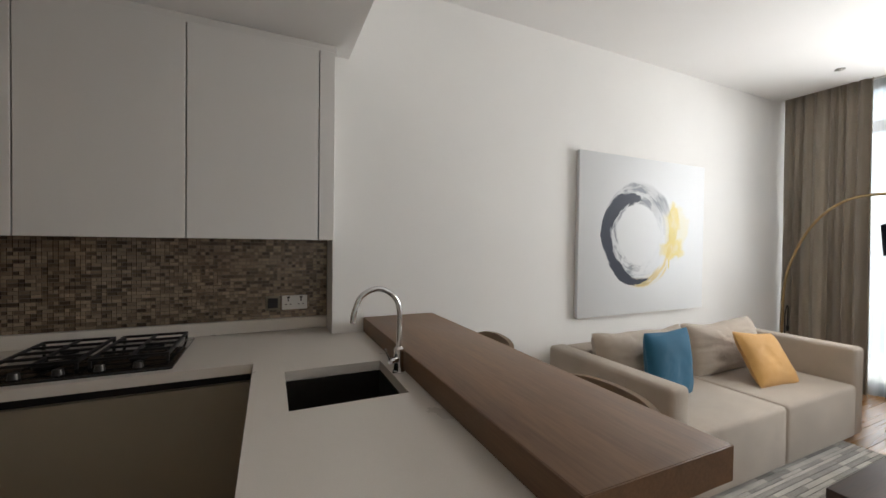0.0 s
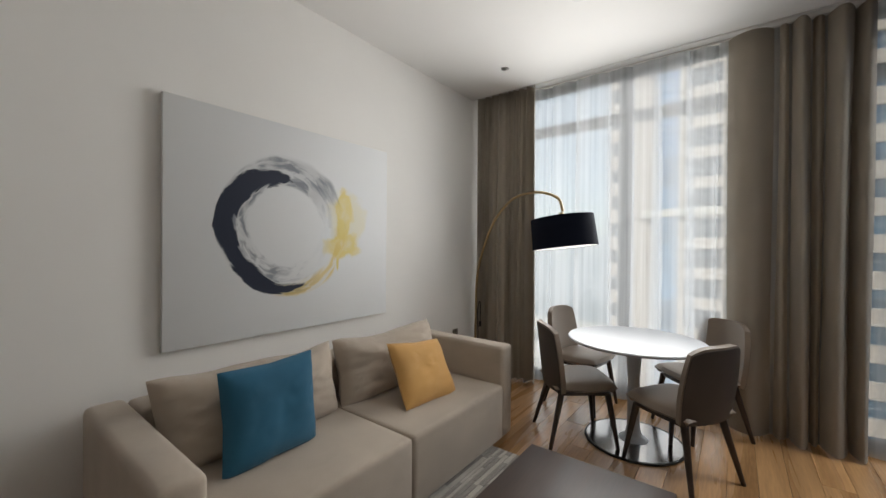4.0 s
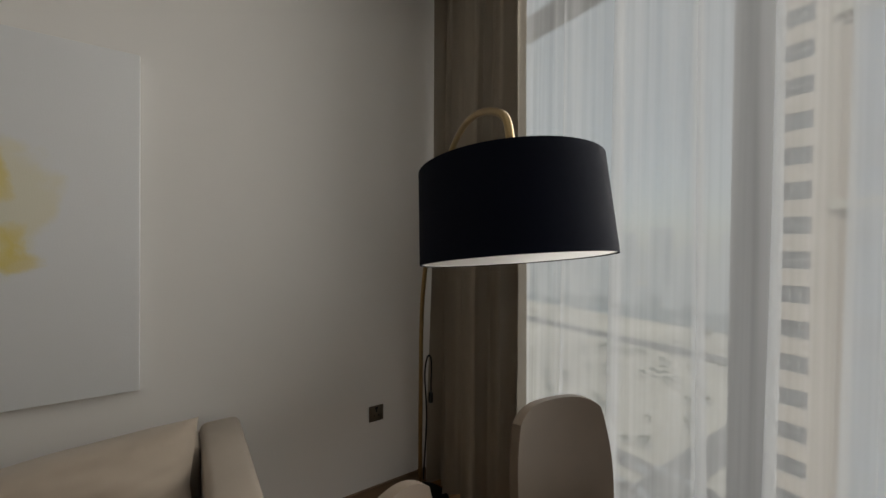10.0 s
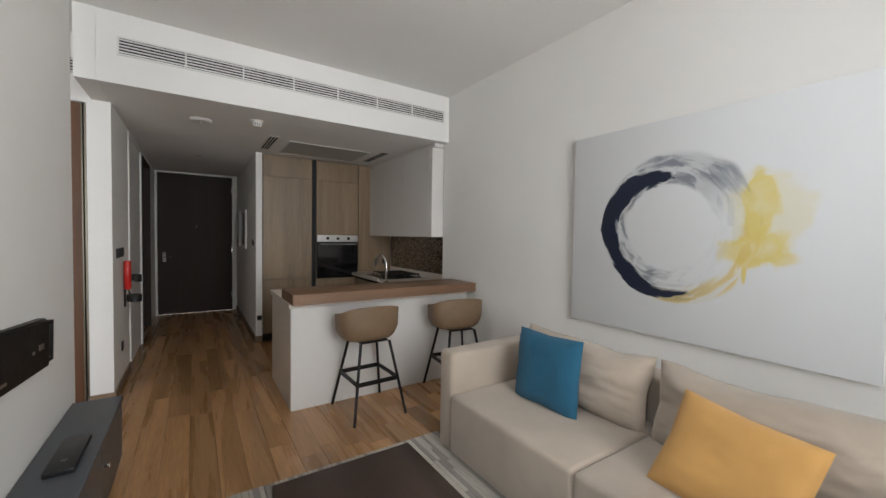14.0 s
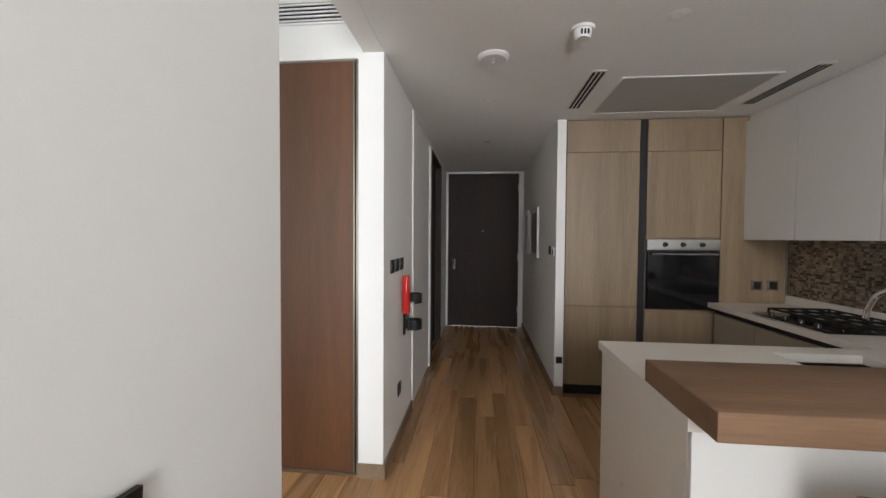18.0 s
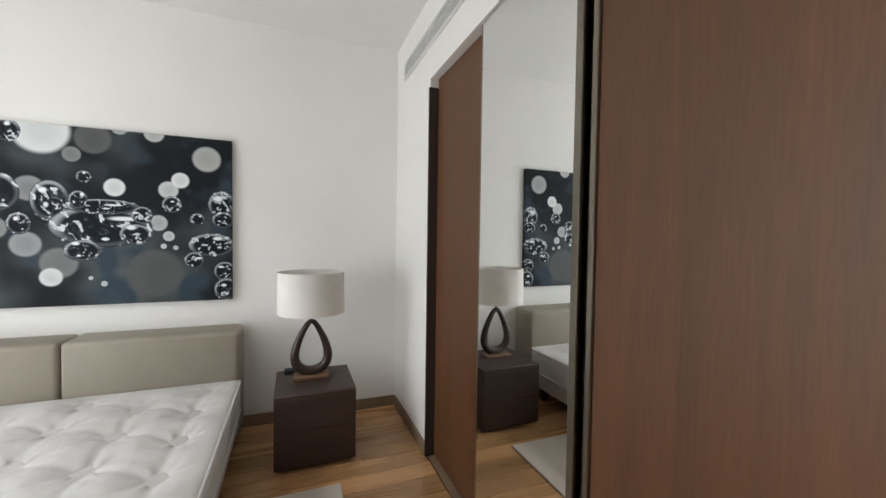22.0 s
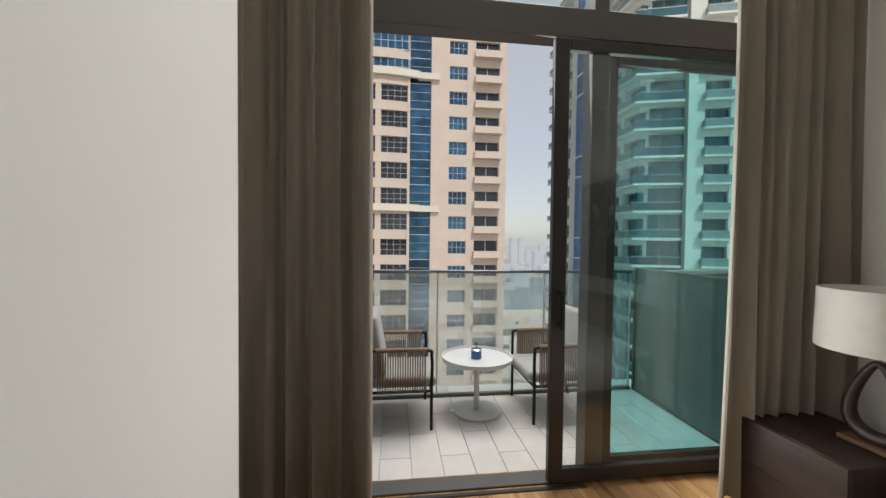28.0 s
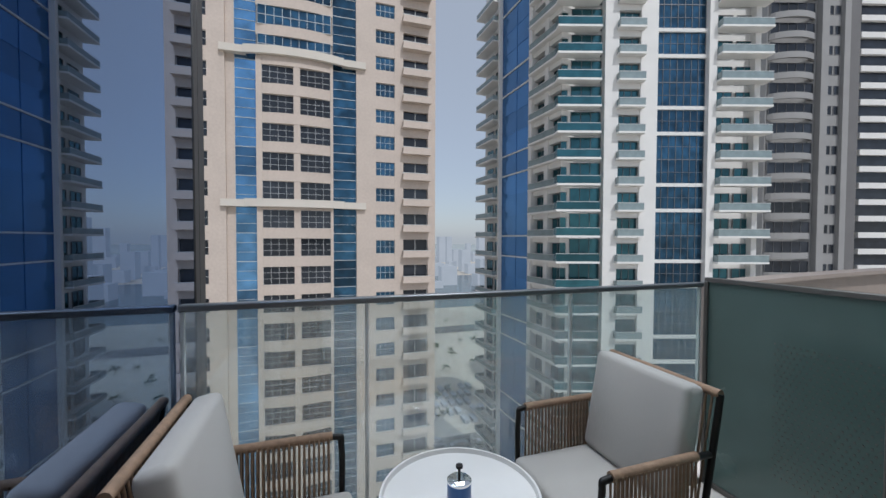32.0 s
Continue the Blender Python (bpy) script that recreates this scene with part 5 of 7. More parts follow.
lamp = thing("floor_lamp", (0.16, 4.03, 0.0), "brass arc floor lamp with a navy drum shade", "floor lamp")
part("base", lathe([(0, 0), (0.165, 0), (0.17, 0.006), (0.17, 0.022), (0.162, 0.03), (0.03, 0.034), (0, 0.034)], 40), BLACK_METAL, lamp)
part("pole", tube(arc([(0.04, 0.06, 0.03), (0.035, 0.055, 0.6), (0.02, 0.02, 1.15), (-0.04, -0.18, 1.62), (-0.12, -0.44, 1.86), (-0.245, -0.74, 1.90), (-0.316, -0.970, 1.83), (-0.334, -1.028, 1.71)], 8), 0.0125, 12), BRASS, lamp)
SHADE_AT = pose(-0.338, -1.050, 1.406, -7.0, 0, 0)     # the shade hangs a little askew
part("shade", sheet(lambda u, v: ((0.252 + 0.010 * (1 - v)) * math.cos(2 * math.pi * u), (0.252 + 0.010 * (1 - v)) * math.sin(2 * math.pi * u), 0.252 * v), 64, 4, 0.004), SHADE_NAVY, lamp, at=SHADE_AT)
part("shade_lining", sheet(lambda u, v: ((0.245 + 0.010 * (1 - v)) * math.cos(2 * math.pi * u), (0.245 + 0.010 * (1 - v)) * math.sin(2 * math.pi * u), 0.002 + 0.246 * v), 64, 3), SHADE_IN, lamp, "white lining of the shade", at=SHADE_AT)
part("diffuser", lathe([(0, 0.003), (0.253, 0.003), (0.253, 0.007), (0, 0.007)], 48), SHADE_IN, lamp, "white diffuser disc", at=SHADE_AT)
part("collar", lathe([(0, 0.24), (0.02, 0.24), (0.02, 0.295), (0, 0.295)], 20), BRASS, lamp, at=SHADE_AT)
part("spider", joined(*[tube([(0, 0, 0.247), (0.246 * math.cos(a), 0.246 * math.sin(a), 0.247)], 0.003, 6) for a in (0.4, 2.5, 4.6)]), BRASS, lamp, at=SHADE_AT)
part("cable", tube(arc([(0.055, 0.05, 0.10), (0.07, 0.045, 0.45), (0.052, 0.04, 0.70), (0.06, 0.03, 0.80), (0.08, 0.03, 0.81), (0.09, 0.03, 0.76), (0.088, 0.03, 0.60)], 8), 0.005, 8), BLACK_PLASTIC, lamp)
part("foot_switch", box(0.076, 0.10, 0.02, 0.04, 0.54, 0.60, 0.004, 1), BLACK_PLASTIC, lamp)


# ---- dining ----
dt = thing("dining_table", (-0.23, 2.44, 0.0), "round white dining table on a single column", "dining table")
part("tabletop", lathe([(0, 0.722), (0.44, 0.722), (0.455, 0.73), (0.46, 0.739), (0.455, 0.746), (0, 0.747)], 72), TABLE_WHITE, dt)
part("column", lathe([(0.10, 0.02), (0.055, 0.05), (0.042, 0.12), (0.040, 0.45), (0.052, 0.66), (0.075, 0.7215), (0, 0.7215)], 32), TABLE_WHITE, dt)
part("base", lathe([(0, 0.002), (0.318, 0.002), (0.318, 0.013), (0.12, 0.018), (0, 0.020)], 56), STEEL_DARK, dt, "polished steel disc foot")
part("base_rim", lathe([(0.319, 0.0), (0.332, 0.0), (0.334, 0.006), (0.330, 0.014), (0.319, 0.014), (0.319, 0.0)], 56), BLACK_METAL, dt, "dark rim of the foot")


def dining_chair():
    """Upholstered chair that faces +y."""
    c = thing("dining_chair", (0, 0, 0), "greige upholstered dining chair with dark tapered legs", "dining chair", group="chairs round the dining table")

    def seat(u, v):
        x, y = 2 * u - 1, 2 * v - 1
        w = 0.245 - 0.03 * max(0, y) ** 2 - 0.035 * max(0, -y)
        k = max(0.0, (1 - abs(x) ** 5) * (1 - abs(y) ** 5)) ** 0.4
        return (x * w, 0.225 * y * (1 - 0.08 * x * x * (y > 0)), 0.43 + 0.045 * k + 0.006 * y)
    part("seat", joined(sheet(seat, 24, 24, 0.055)), CHAIR_LEATHER, c)

    def back(u, v):
        x = 2 * u - 1
        top = 0.855 - 0.045 * abs(x) ** 4
        z = 0.40 + (top - 0.40) * v
        w = 0.212 + 0.022 * math.sin(v * 2.6) - 0.028 * v * v
        return (x * w, -0.20 - 0.042 * v - 0.012 * v * v + 0.05 * x * x, z)
    part("backrest", sheet(back, 20, 20, -0.035), CHAIR_LEATHER, c)

    # thin sheet added behind the back; its dark colour carries the backlit shade
    def shell(u, v):
        u, v = 0.02 + 0.96 * u, 0.97 * v
        p = Vector(back(u, v))
        n = (Vector(back(u + 0.01, v)) - p).cross(Vector(back(u, v + 0.01)) - p).normalized()
        return p + n * (0.0365 if n.y < 0 else -0.0365)
    part("back_shell", sheet(shell, 16, 16, -0.004), SHADED_LEATHER, c, "dark brown outer face of the back, shade in its colour")
    part("seat_rail", box(-0.19, 0.19, -0.17, 0.17, 0.37, 0.398, 0.012, 2), LAMP_WOOD, c)
    for sx in (-1, 1):
        part("leg", tube([(0.17 * sx, 0.155, 0.39), (0.222 * sx, 0.212, 0.0)], [0.023, 0.013], 10), LAMP_WOOD, c)
        part("leg", tube([(0.16 * sx, -0.165, 0.39), (0.222 * sx, -0.262, 0.0)], [0.023, 0.013], 10), LAMP_WOOD, c)
    return c


ch = dining_chair()
CHAIRS = ((-0.42, 2.79, 218), (-0.455, 2.145, -31), (0.25, 2.085, 43), (0.22, 2.945, 171))
ch.matrix_basis = pose(CHAIRS[0][0], CHAIRS[0][1], 0, 0, 0, CHAIRS[0][2])
for x, y, a in CHAIRS[1:]:
    copy_thing(ch, pose(x, y, 0, 0, 0, a))


# ---- television wall ----
con = thing("tv_console", (-3.76, 1.173, 0.0), "low slate-grey media console on the floor", "console")
part("top", box(0.0, 1.86, 0.0, 0.228, 0.42, 0.45, 0.003, 1), GREY_CONSOLE, con)
part("body", box(0.01, 1.85, 0.002, 0.205, 0.08, 0.419), GREY_CONSOLE, con, smooth=False)
part("plinth", box(0.05, 1.81, 0.002, 0.19, 0.0, 0.08), DARK_GAP, con, smooth=False)
for k in range(3):
    part("door", box(0.012 + 0.613 * k, 0.62 + 0.613 * k, 0.206, 0.222, 0.085, 0.415, 0.002, 1), GREY_CONSOLE, con)
    part("knob", lathe([(0, 0.02), (0.012, 0.02), (0.012, 0.012), (0.006, 0.0), (0, 0)], 14), CHROME, con, at=pose(0.56 + 0.613 * k, 0.222, 0.30, -90, 0, 0))
box_ = thing("router", (-3.05, 1.30, 0.45), "flat black router with a round mark on the console", "router")
part("case", box(-0.16, 0.16, -0.05, 0.05, 0.0, 0.022, 0.004, 2), BLACK_PLASTIC, box_)
part("light", lathe([(0, 0.0226), (0.012, 0.0226), (0.012, 0.022), (0, 0.022)], 20, (0.07, 0, 0)), GREY_CONSOLE, box_)
tv = thing("tv_bracket", (-2.92, 1.17, 0.99), "empty black steel television bracket on the wall", "tv bracket")
tv.matrix_basis = pose(-2.92, 1.17, 0.94, 0, -4.5, 0)     # left hanging out of level
part("cover", joined(box(-0.28, 0.37, 0.012, 0.042, -0.085, 0.125, 0.006, 2), box(-0.26, 0.35, 0.004, 0.035, 0.118, 0.135, 0.004, 1)), BLACK_METAL, tv)
part("wall_plate", box(-0.30, 0.33, 0.001, 0.0115, -0.07, 0.11), BLACK_METAL, tv)
part("end_frame", joined(box(-0.42, -0.281, 0.012, 0.024, -0.08, -0.062), box(-0.42, -0.281, 0.012, 0.024, 0.095, 0.112), box(-0.42, -0.40, 0.012, 0.024, -0.062, 0.095), box(-0.30, -0.281, 0.012, 0.024, -0.062, 0.095)), BLACK_METAL, tv, smooth=False)
part("hook", box(0.30, 0.36, 0.014, 0.04, -0.11, -0.086, 0.004, 1), BLACK_METAL, tv)
for bm in (box(0.20, 0.28, 0.0422, 0.0435, -0.055, -0.043), box(-0.09, -0.06, 0.0422, 0.0435, 0.0, 0.014), box(-0.20, -0.14, 0.0422, 0.0435, 0.005, 0.03)):
    part("mark", bm, STEEL, tv)


# ---- curtains ----
def drape(x0, y0, x1, y1, z0, z1, folds, amp, flare=0.0, seed=0, n=None, tie=0.0):
    """A pleated cloth hung on a line; its folds widen and wander towards the floor."""
    rnd = random.Random(seed)
    ph = [rnd.uniform(-0.7, 0.7) for _ in range(folds + 2)]
    am = [rnd.uniform(0.35, 1.35) for _ in range(folds + 2)]
    dx, dy = x1 - x0, y1 - y0
    ln = math.hypot(dx, dy)
    ux, uy = dx / ln, dy / ln
    off = Vector((seed * 3.7, seed * 1.9, 0))

    def fn(u, v):
        s = max(0.0, min(folds * 1.0, folds * (u + 0.035 * math.sin(7.3 * u + seed) * math.sin(math.pi * u) + 0.02 * math.sin(17.1 * u + 2 * seed) * math.sin(math.pi * u))))
        k = int(s)
        a = am[k] + (am[k + 1] - am[k]) * (s - k)
        p = ph[k] + (ph[k + 1] - ph[k]) * (s - k)
        low = 1 - v
        wave = (1.7 * abs(math.sin(math.pi * s + 0.5 * p * low)) ** 0.75 - 1) * amp * a * (0.75 + 0.45 * low)
        wave += 0.5 * amp * math.sin(4 * math.pi * s + p * 3) * 0.35
        drift = noise.noise(Vector((u * folds * 0.9, v * 1.1, 0)) + off) * amp * 0.9 * low
        along = u * ln * (1 + flare * low) - flare * low * ln * 0.5 + noise.noise(Vector((u * 3, v * 0.9, 4)) + off) * 0.02 * low
        return (x0 + ux * along - uy * (wave + drift), y0 + uy * along + ux * (wave + drift), z0 + (z1 - z0) * v)
    return fn


def curtain(name, fn, nu, label, mat, thick, group, ztop):
    c = thing(name, fn(0, 0), label, "curtain", group=group)
    o = Vector(fn(0, 0))
    f2 = lambda u, v: Vector(fn(u, v)) - o
    part("cloth", sheet(f2, nu, 14, thick), mat, c)
    return c


curtain("curtain", drape(0.36, 4.15, 0.39, 3.50, 0.012, H + 0.04, 8, 0.056, 0.02, 1), 150, "floor-length taupe curtain gathered beside the window", CURTAIN, 0.004, "taupe curtains", H)
CORNER_FOLDS = [(0.30, 0.15), (0.085, 0.10), (0.12, 0.17), (0.07, 0.09), (0.13, 0.18), (0.10, 0.15)]     # width and depth of each fold


def corner_drape(u, v):
    """One broad outer fold that a chair pushes to the glass, then narrow ones with sharp valleys."""
    low = 1 - v
    s = u * sum(w for w, d in CORNER_FOLDS)
    y, k = 0.0, 0
    while k < len(CORNER_FOLDS) - 1 and s > CORNER_FOLDS[k][0]:
        s -= CORNER_FOLDS[k][0]
        y += CORNER_FOLDS[k][0]
        k += 1
    w, d = CORNER_FOLDS[k]
    f = min(1.0, s / w)
    out = d * math.sin(math.pi * f) ** 0.7 * (0.85 + 0.3 * low)
    push = 0.05 * max(0.0, 1 - 4 * u) * min(1.0, 1.3 * low)
    drift = 0.035 * noise.noise(Vector((u * 5.0, v * 1.2, 3.0))) * low
    lean = 0.012 * math.sin(2.4 * v + 9 * u) * min(1.0, 6 * u)
    return (0.545 + push * 0.4 - out * (1 - 3 * push) + drift * 0.6, 1.935 - y - s + drift * min(1.0, 6 * u) + lean, 0.012 + (H + 0.028) * v)


curtain("curtain", corner_drape, 170, "floor-length taupe curtain gathered at the window corner", CURTAIN, 0.004, "taupe curtains", H)
BALCONY_DRAPE = drape(-1.185, 1.29, -1.205, 0.615, 0.012, H + 0.36, 6, 0.074, 0.02, 3)


def turned_in(u, v):
    """The last fold of the cloth swings out into the room and back towards the glass."""
    x, y, z = BALCONY_DRAPE(min(1.0, u / 0.74), v)
    k = max(0.0, (u - 0.66) / 0.34)
    low = 1 - v
    swell = math.sin(math.pi * min(1.0, k / 0.62))
    out = -0.13 * swell + 0.14 * max(0.0, (k - 0.35) / 0.65) ** 1.1
    ripple = 0.016 * math.sin(15 * k + 1.6 * v) + 0.008 * math.sin(33 * k - 2 * v)
    return (x + out + 0.012 * math.sin(13 * k + 3 * v) * k * low, y - 0.03 * swell + 0.055 * k * k - ripple * min(1.0, 2 * k) - 0.015 * k * low, z)


curtain("curtain", turned_in, 190, "floor-length taupe curtain drawn aside from the balcony door", CURTAIN, 0.004, "taupe curtains", H)
curtain("curtain", drape(-1.27, -1.285, -1.285, -2.005, 0.012, H + 0.36, 7, 0.06, 0.03, 4), 150, "floor-length taupe curtain drawn aside at the bedroom wall", CURTAIN, 0.004, "taupe curtains", H)
def voile_fold(u, v):
    """Loose voile: irregular pleats that double back on themselves."""
    s = 13 * (u + 0.025 * math.sin(9.0 * u + 1.0) * math.sin(math.pi * u))
    k = min(12, int(s))
    f = s - k
    b = VOILE_DEPTH[k] * (1 - (1 - 2 * f) ** 6)
    low = 1 - v
    sway = 0.018 * noise.noise(Vector((s * 0.7, v * 1.3, 2.0))) * (0.4 + low)
    along = 3.14 * u - b * math.sin(2 * math.pi * f) * (0.85 + 0.3 * low) + sway
    deep = 0.030 * math.cos(2 * math.pi * f) * (0.6 + 4 * b) + 0.008 * math.sin(6 * math.pi * s) + 0.012 * noise.noise(Vector((s * 1.3, v * 0.8, 7.0))) * low
    return (0.525 + deep, 4.12 - along, 0.012 + (H + 0.028) * v)


VOILE_DEPTH = [0.03, 0.075, 0.02, 0.05, 0.10, 0.035, 0.07, 0.11, 0.03, 0.045, 0.09, 0.03, 0.05]
curtain("sheer_curtain", voile_fold, 620, "white sheer curtain drawn across the window", SHEER, 0.0, "sheer curtains", H)
for nm, y0, y1, x in (("curtain_track", YR + 0.1, 4.18, 0.40), ("curtain_track", YR + 0.1, 4.18, 0.525)):
    solo(nm, box(x - 0.012, x + 0.012, y0, y1, H + 0.042, H + 0.06), WHITE_TRIM, "white curtain track in the ceiling recess", "curtain track", "curtain tracks", smooth=False)


# ---- bedroom ----
wd = thing("wardrobe", (XWD, 0, 0), "built-in wardrobe with two walnut doors and a mirror door", "wardrobe")
part("door", box(-0.075, -0.05, -1.16, -0.42, 0.01, 2.485, 0.002, 1), WALNUT, wd, "red-brown walnut sliding door")
mir = part("mirror_door", box(-0.036, -0.016, -0.49, 0.225, 0.01, 2.485, 0.002, 1), BRONZE, wd, "full-height mirror door")
part("mirror", box(-0.0158, -0.013, -0.468, 0.192, 0.03, 2.48), MIRROR, mir, smooth=False)
part("door", box(-0.045, -0.02, 0.285, 1.005, 0.01, 2.485, 0.002, 1), WALNUT, wd, "red-brown walnut sliding door")
part("edge_profile", joined(box(-0.04, -0.004, 0.192, 0.225, 0.01, 2.485, 0.003, 1), box(-0.05, -0.008, 0.262, 0.285, 0.01, 2.485, 0.003, 1)), BRONZE, wd, "bronze door profile")
part("edge_profile", joined(box(-0.05, -0.012, 1.005, 1.018, 0.01, 2.485, 0.003, 1), box(-0.10, -0.004, 1.026, 1.041, 0.0, 2.488, 0.002, 1)), BRONZE, wd)
part("edge_profile", box(-0.105, 0.012, -1.179, -1.162, 0.0, 2.43, 0.002, 1), DOOR_WOOD, wd, "dark brown side profile")
part("bottom_track", box(-0.11, -0.005, -1.16, 1.025, 0.0, 0.004), SKIRT, wd)

bed = thing("bed", (-2.85, -1.72, 0.0), "double bed with a beige leather headboard in two blocks", "bed")
for k in (0, 1):
    part("headboard_pad", box(-0.935 + 0.955 * k, 0.017 + 0.955 * k, -0.285, -0.008, 0.06, 0.80, 0.03, 3), HEAD_LEATHER, bed)
part("base", box(-0.93, 0.90, 0.0, 1.93, 0.13, 0.262, 0.02, 2), BED_BASE, bed)
for x in (-0.84, 0.82):
    for y in (0.06, 1.86):
        part("leg", box(x - 0.035, x + 0.035, y - 0.035, y + 0.035, 0.0, 0.129, 0.004, 1), DARK_WOOD, bed)

mat_ = thing("mattress", (-2.865, -1.715, 0.262), "thick white tufted mattress without bedding", "mattress")
tufts = [(x, y + (0.154 if i % 2 else 0)) for i, x in enumerate(np.linspace(-0.75, 0.75, 6)) for y in np.linspace(0.14, 1.68, 6)]


def quilt(u, v):
    x, y = -0.93 + 1.86 * u, 1.955 * v
    ex, ey = 1 - abs(2 * u - 1), 1 - abs(2 * v - 1)
    edge = min(1.0, min(ex * 0.93, ey * 1.08) / 0.10)
    z = 0.20 + 0.03 * edge ** 0.5
    near = sorted((math.hypot(x - a, y - b), a, b) for a, b in tufts)[:2]
    d1, d2 = near[0][0], near[1][0]
    z -= 0.022 * math.exp(-(d1 / 0.030) ** 2) + 0.030 * math.exp(-(d1 / 0.110) ** 2)
    th = math.atan2(y - near[0][2], x - near[0][1])
    z += 0.0032 * math.cos(7 * th + 9 * near[0][1]) * math.exp(-((d1 - 0.065) / 0.045) ** 2) + 0.0014 * math.cos(13 * th + 5 * near[0][2]) * math.exp(-((d1 - 0.05) / 0.03) ** 2)
    ax, ay, bx, by = near[0][1], near[0][2], near[1][1], near[1][2]
    seg = math.hypot(bx - ax, by - ay)
    if seg > 1e-6 and seg < 0.40:
        cr = abs((x - ax) * (by - ay) - (y - ay) * (bx - ax)) / seg
        z -= 0.008 * math.exp(-(cr / 0.022) ** 2)
    z += 0.004 * noise.noise(Vector((x * 9, y * 9, 0))) * edge
    return (x, y, z)


part("quilted_top", sheet(quilt, 150, 170), MATTRESS, mat_)
side = box(-0.93, 0.93, 0.0, 1.955, 0.0, 0.198, 0.03, 3)
part("side_panel", side, MATTRESS, mat_)
rect = [(-0.93, 0.0), (0.93, 0.0), (0.93, 1.955), (-0.93, 1.955)]
for z in (0.198, 0.145, 0.012):
    pts = [Vector((x, y, z)) for x, y in rect]
    part("piping", tube([a.lerp(b, t) for a, b in zip(pts, pts[1:] + pts[:1]) for t in (0.02, 0.5, 0.98)], 0.008 if z != 0.145 else 0.004, 8, True), MATTRESS, mat_)
part("tuft_button", joined(*[lathe([(0, 0.008), (0.011, 0.006), (0.013, 0.0)], 10, (x, y, 0.181)) for x, y in tufts]), MATTRESS, mat_)


def nightstand(x, y, label):
    n_ = thing("nightstand", (x, y, 0), label, "nightstand", group="nightstands")
    part("body", box(-0.245, 0.245, -0.22, 0.24, 0.03, 0.484, 0.003, 1), DARK_WOOD, n_)
    part("drawer_front", box(-0.243, 0.243, 0.2405, 0.258, 0.2595, 0.482, 0.001, 1), DARK_WOOD, n_)
    part("drawer_front", box(-0.243, 0.243, 0.2405, 0.258, 0.032, 0.2575, 0.001, 1), DARK_WOOD, n_)
    part("plinth", box(-0.22, 0.22, -0.22, 0.21, 0.0, 0.03), DARK_GAP, n_, smooth=False)


def table_lamp(x, y, label):
    t_ = thing("table_lamp", (x, y, 0.485), label, "table lamp", group="bedside lamps")
    part("foot", box(-0.115, 0.115, -0.06, 0.06, 0.0, 0.024, 0.004, 1), PLINTH_WOOD, t_)
    drop = []
    for k in range(40):
        a = 2 * math.pi * k / 40
        w = 0.098 * math.sin(a) * (1 - 0.38 * math.cos(a)) * (1 - 0.12 * math.cos(a))
        drop.append((w, 0.0, 0.215 + 0.172 * math.cos(a)))
    part("body", tube(drop, [0.026 - 0.009 * math.cos(2 * math.pi * k / 40) for k in range(40)], 12, True), LAMP_WOOD, t_, "dark carved teardrop ring")
    part("stem", tube([(0, 0, 0.38), (0, 0, 0.49)], 0.009, 12), BRONZE, t_)
    part("shade", sheet(lambda u, v: ((0.215 + 0.005 * (1 - v)) * math.cos(2 * math.pi * u), (0.215 + 0.005 * (1 - v)) * math.sin(2 * math.pi * u), 0.45 + 0.278 * v), 56, 4, 0.003), SHADE_WHITE, t_)
    part("bulb_holder", lathe([(0, 0.485), (0.02, 0.485), (0.02, 0.555), (0, 0.555)], 16), WHITE_TRIM, t_)


nightstand(-4.262, -1.528, "dark brown cube nightstand beside the wardrobe")
nightstand(-1.515, -1.645, "dark brown cube nightstand beside the curtain")
table_lamp(-4.245, -1.565, "table lamp with white drum shade and teardrop body")
table_lamp(-1.635, -1.705, "table lamp with white drum shade and teardrop body")
ph_ = thing("clock_base", (-4.12, -1.69, 0.485), "small black device on the nightstand", "device")
part("case", box(-0.05, 0.05, -0.03, 0.03, 0.0, 0.03, 0.005, 2), BLACK_PLASTIC, ph_)

pic = thing("bubble_picture", (-2.852, YS, 1.562), "wide canvas print of dark water bubbles", "picture")
part("canvas", box(-0.857, 0.857, 0.003, 0.036, -0.578, 0.578, 0.003, 1), BUBBLES, pic)
prug = thing("bedside_rug", (-4.105, -0.565, 0.0), "pale cream rug beside the bed", "rug")
part("rug_surface", box(-0.28, 0.25, -0.50, 0.85, 0.0005, 0.014, 0.005, 2), RUG_PALE, prug)

desk = thing("media_bench", (-3.415, 0.677, 0.0), "low dark timber bench on the bedroom side of the partition", "bench")
part("top", box(0.0, 1.69, 0.0, 0.246, 0.475, 0.505, 0.003, 1), EBONY, desk)
part("body", box(0.01, 1.68, 0.012, 0.244, 0.22, 0.474), EBONY, desk, smooth=False)
for x in (0.04, 1.62):
    part("leg", box(x, x + 0.04, 0.03, 0.22, 0.0, 0.22), EBONY, desk, smooth=False)


# ---- balcony ----
ZB = -0.03
slab = setting("balcony_floor", box(XB + 0.12, 0.425, -2.05, YR, -0.30, ZB - 0.012), TILE_OUT, "pale stone-tiled balcony floor", category="floor")
XR, ZR = 0.35, 1.137
rail = thing("balcony_railing", (XR, YR, ZB), "glass balcony railing with a dark handrail and slim pale posts", "railing")
posts = (-0.01, -0.677, -1.69, -2.565)
part("handrail", box(-0.022, 0.022, -2.58, 0.0, ZR - ZB - 0.026, ZR - ZB, 0.005, 1), RAIL_TOP, rail)
for y in posts:
    part("post", box(-0.009, 0.009, y - 0.007, y + 0.007, 0.0, ZR - ZB - 0.027, 0.002, 1), RAIL_CLIP, rail)
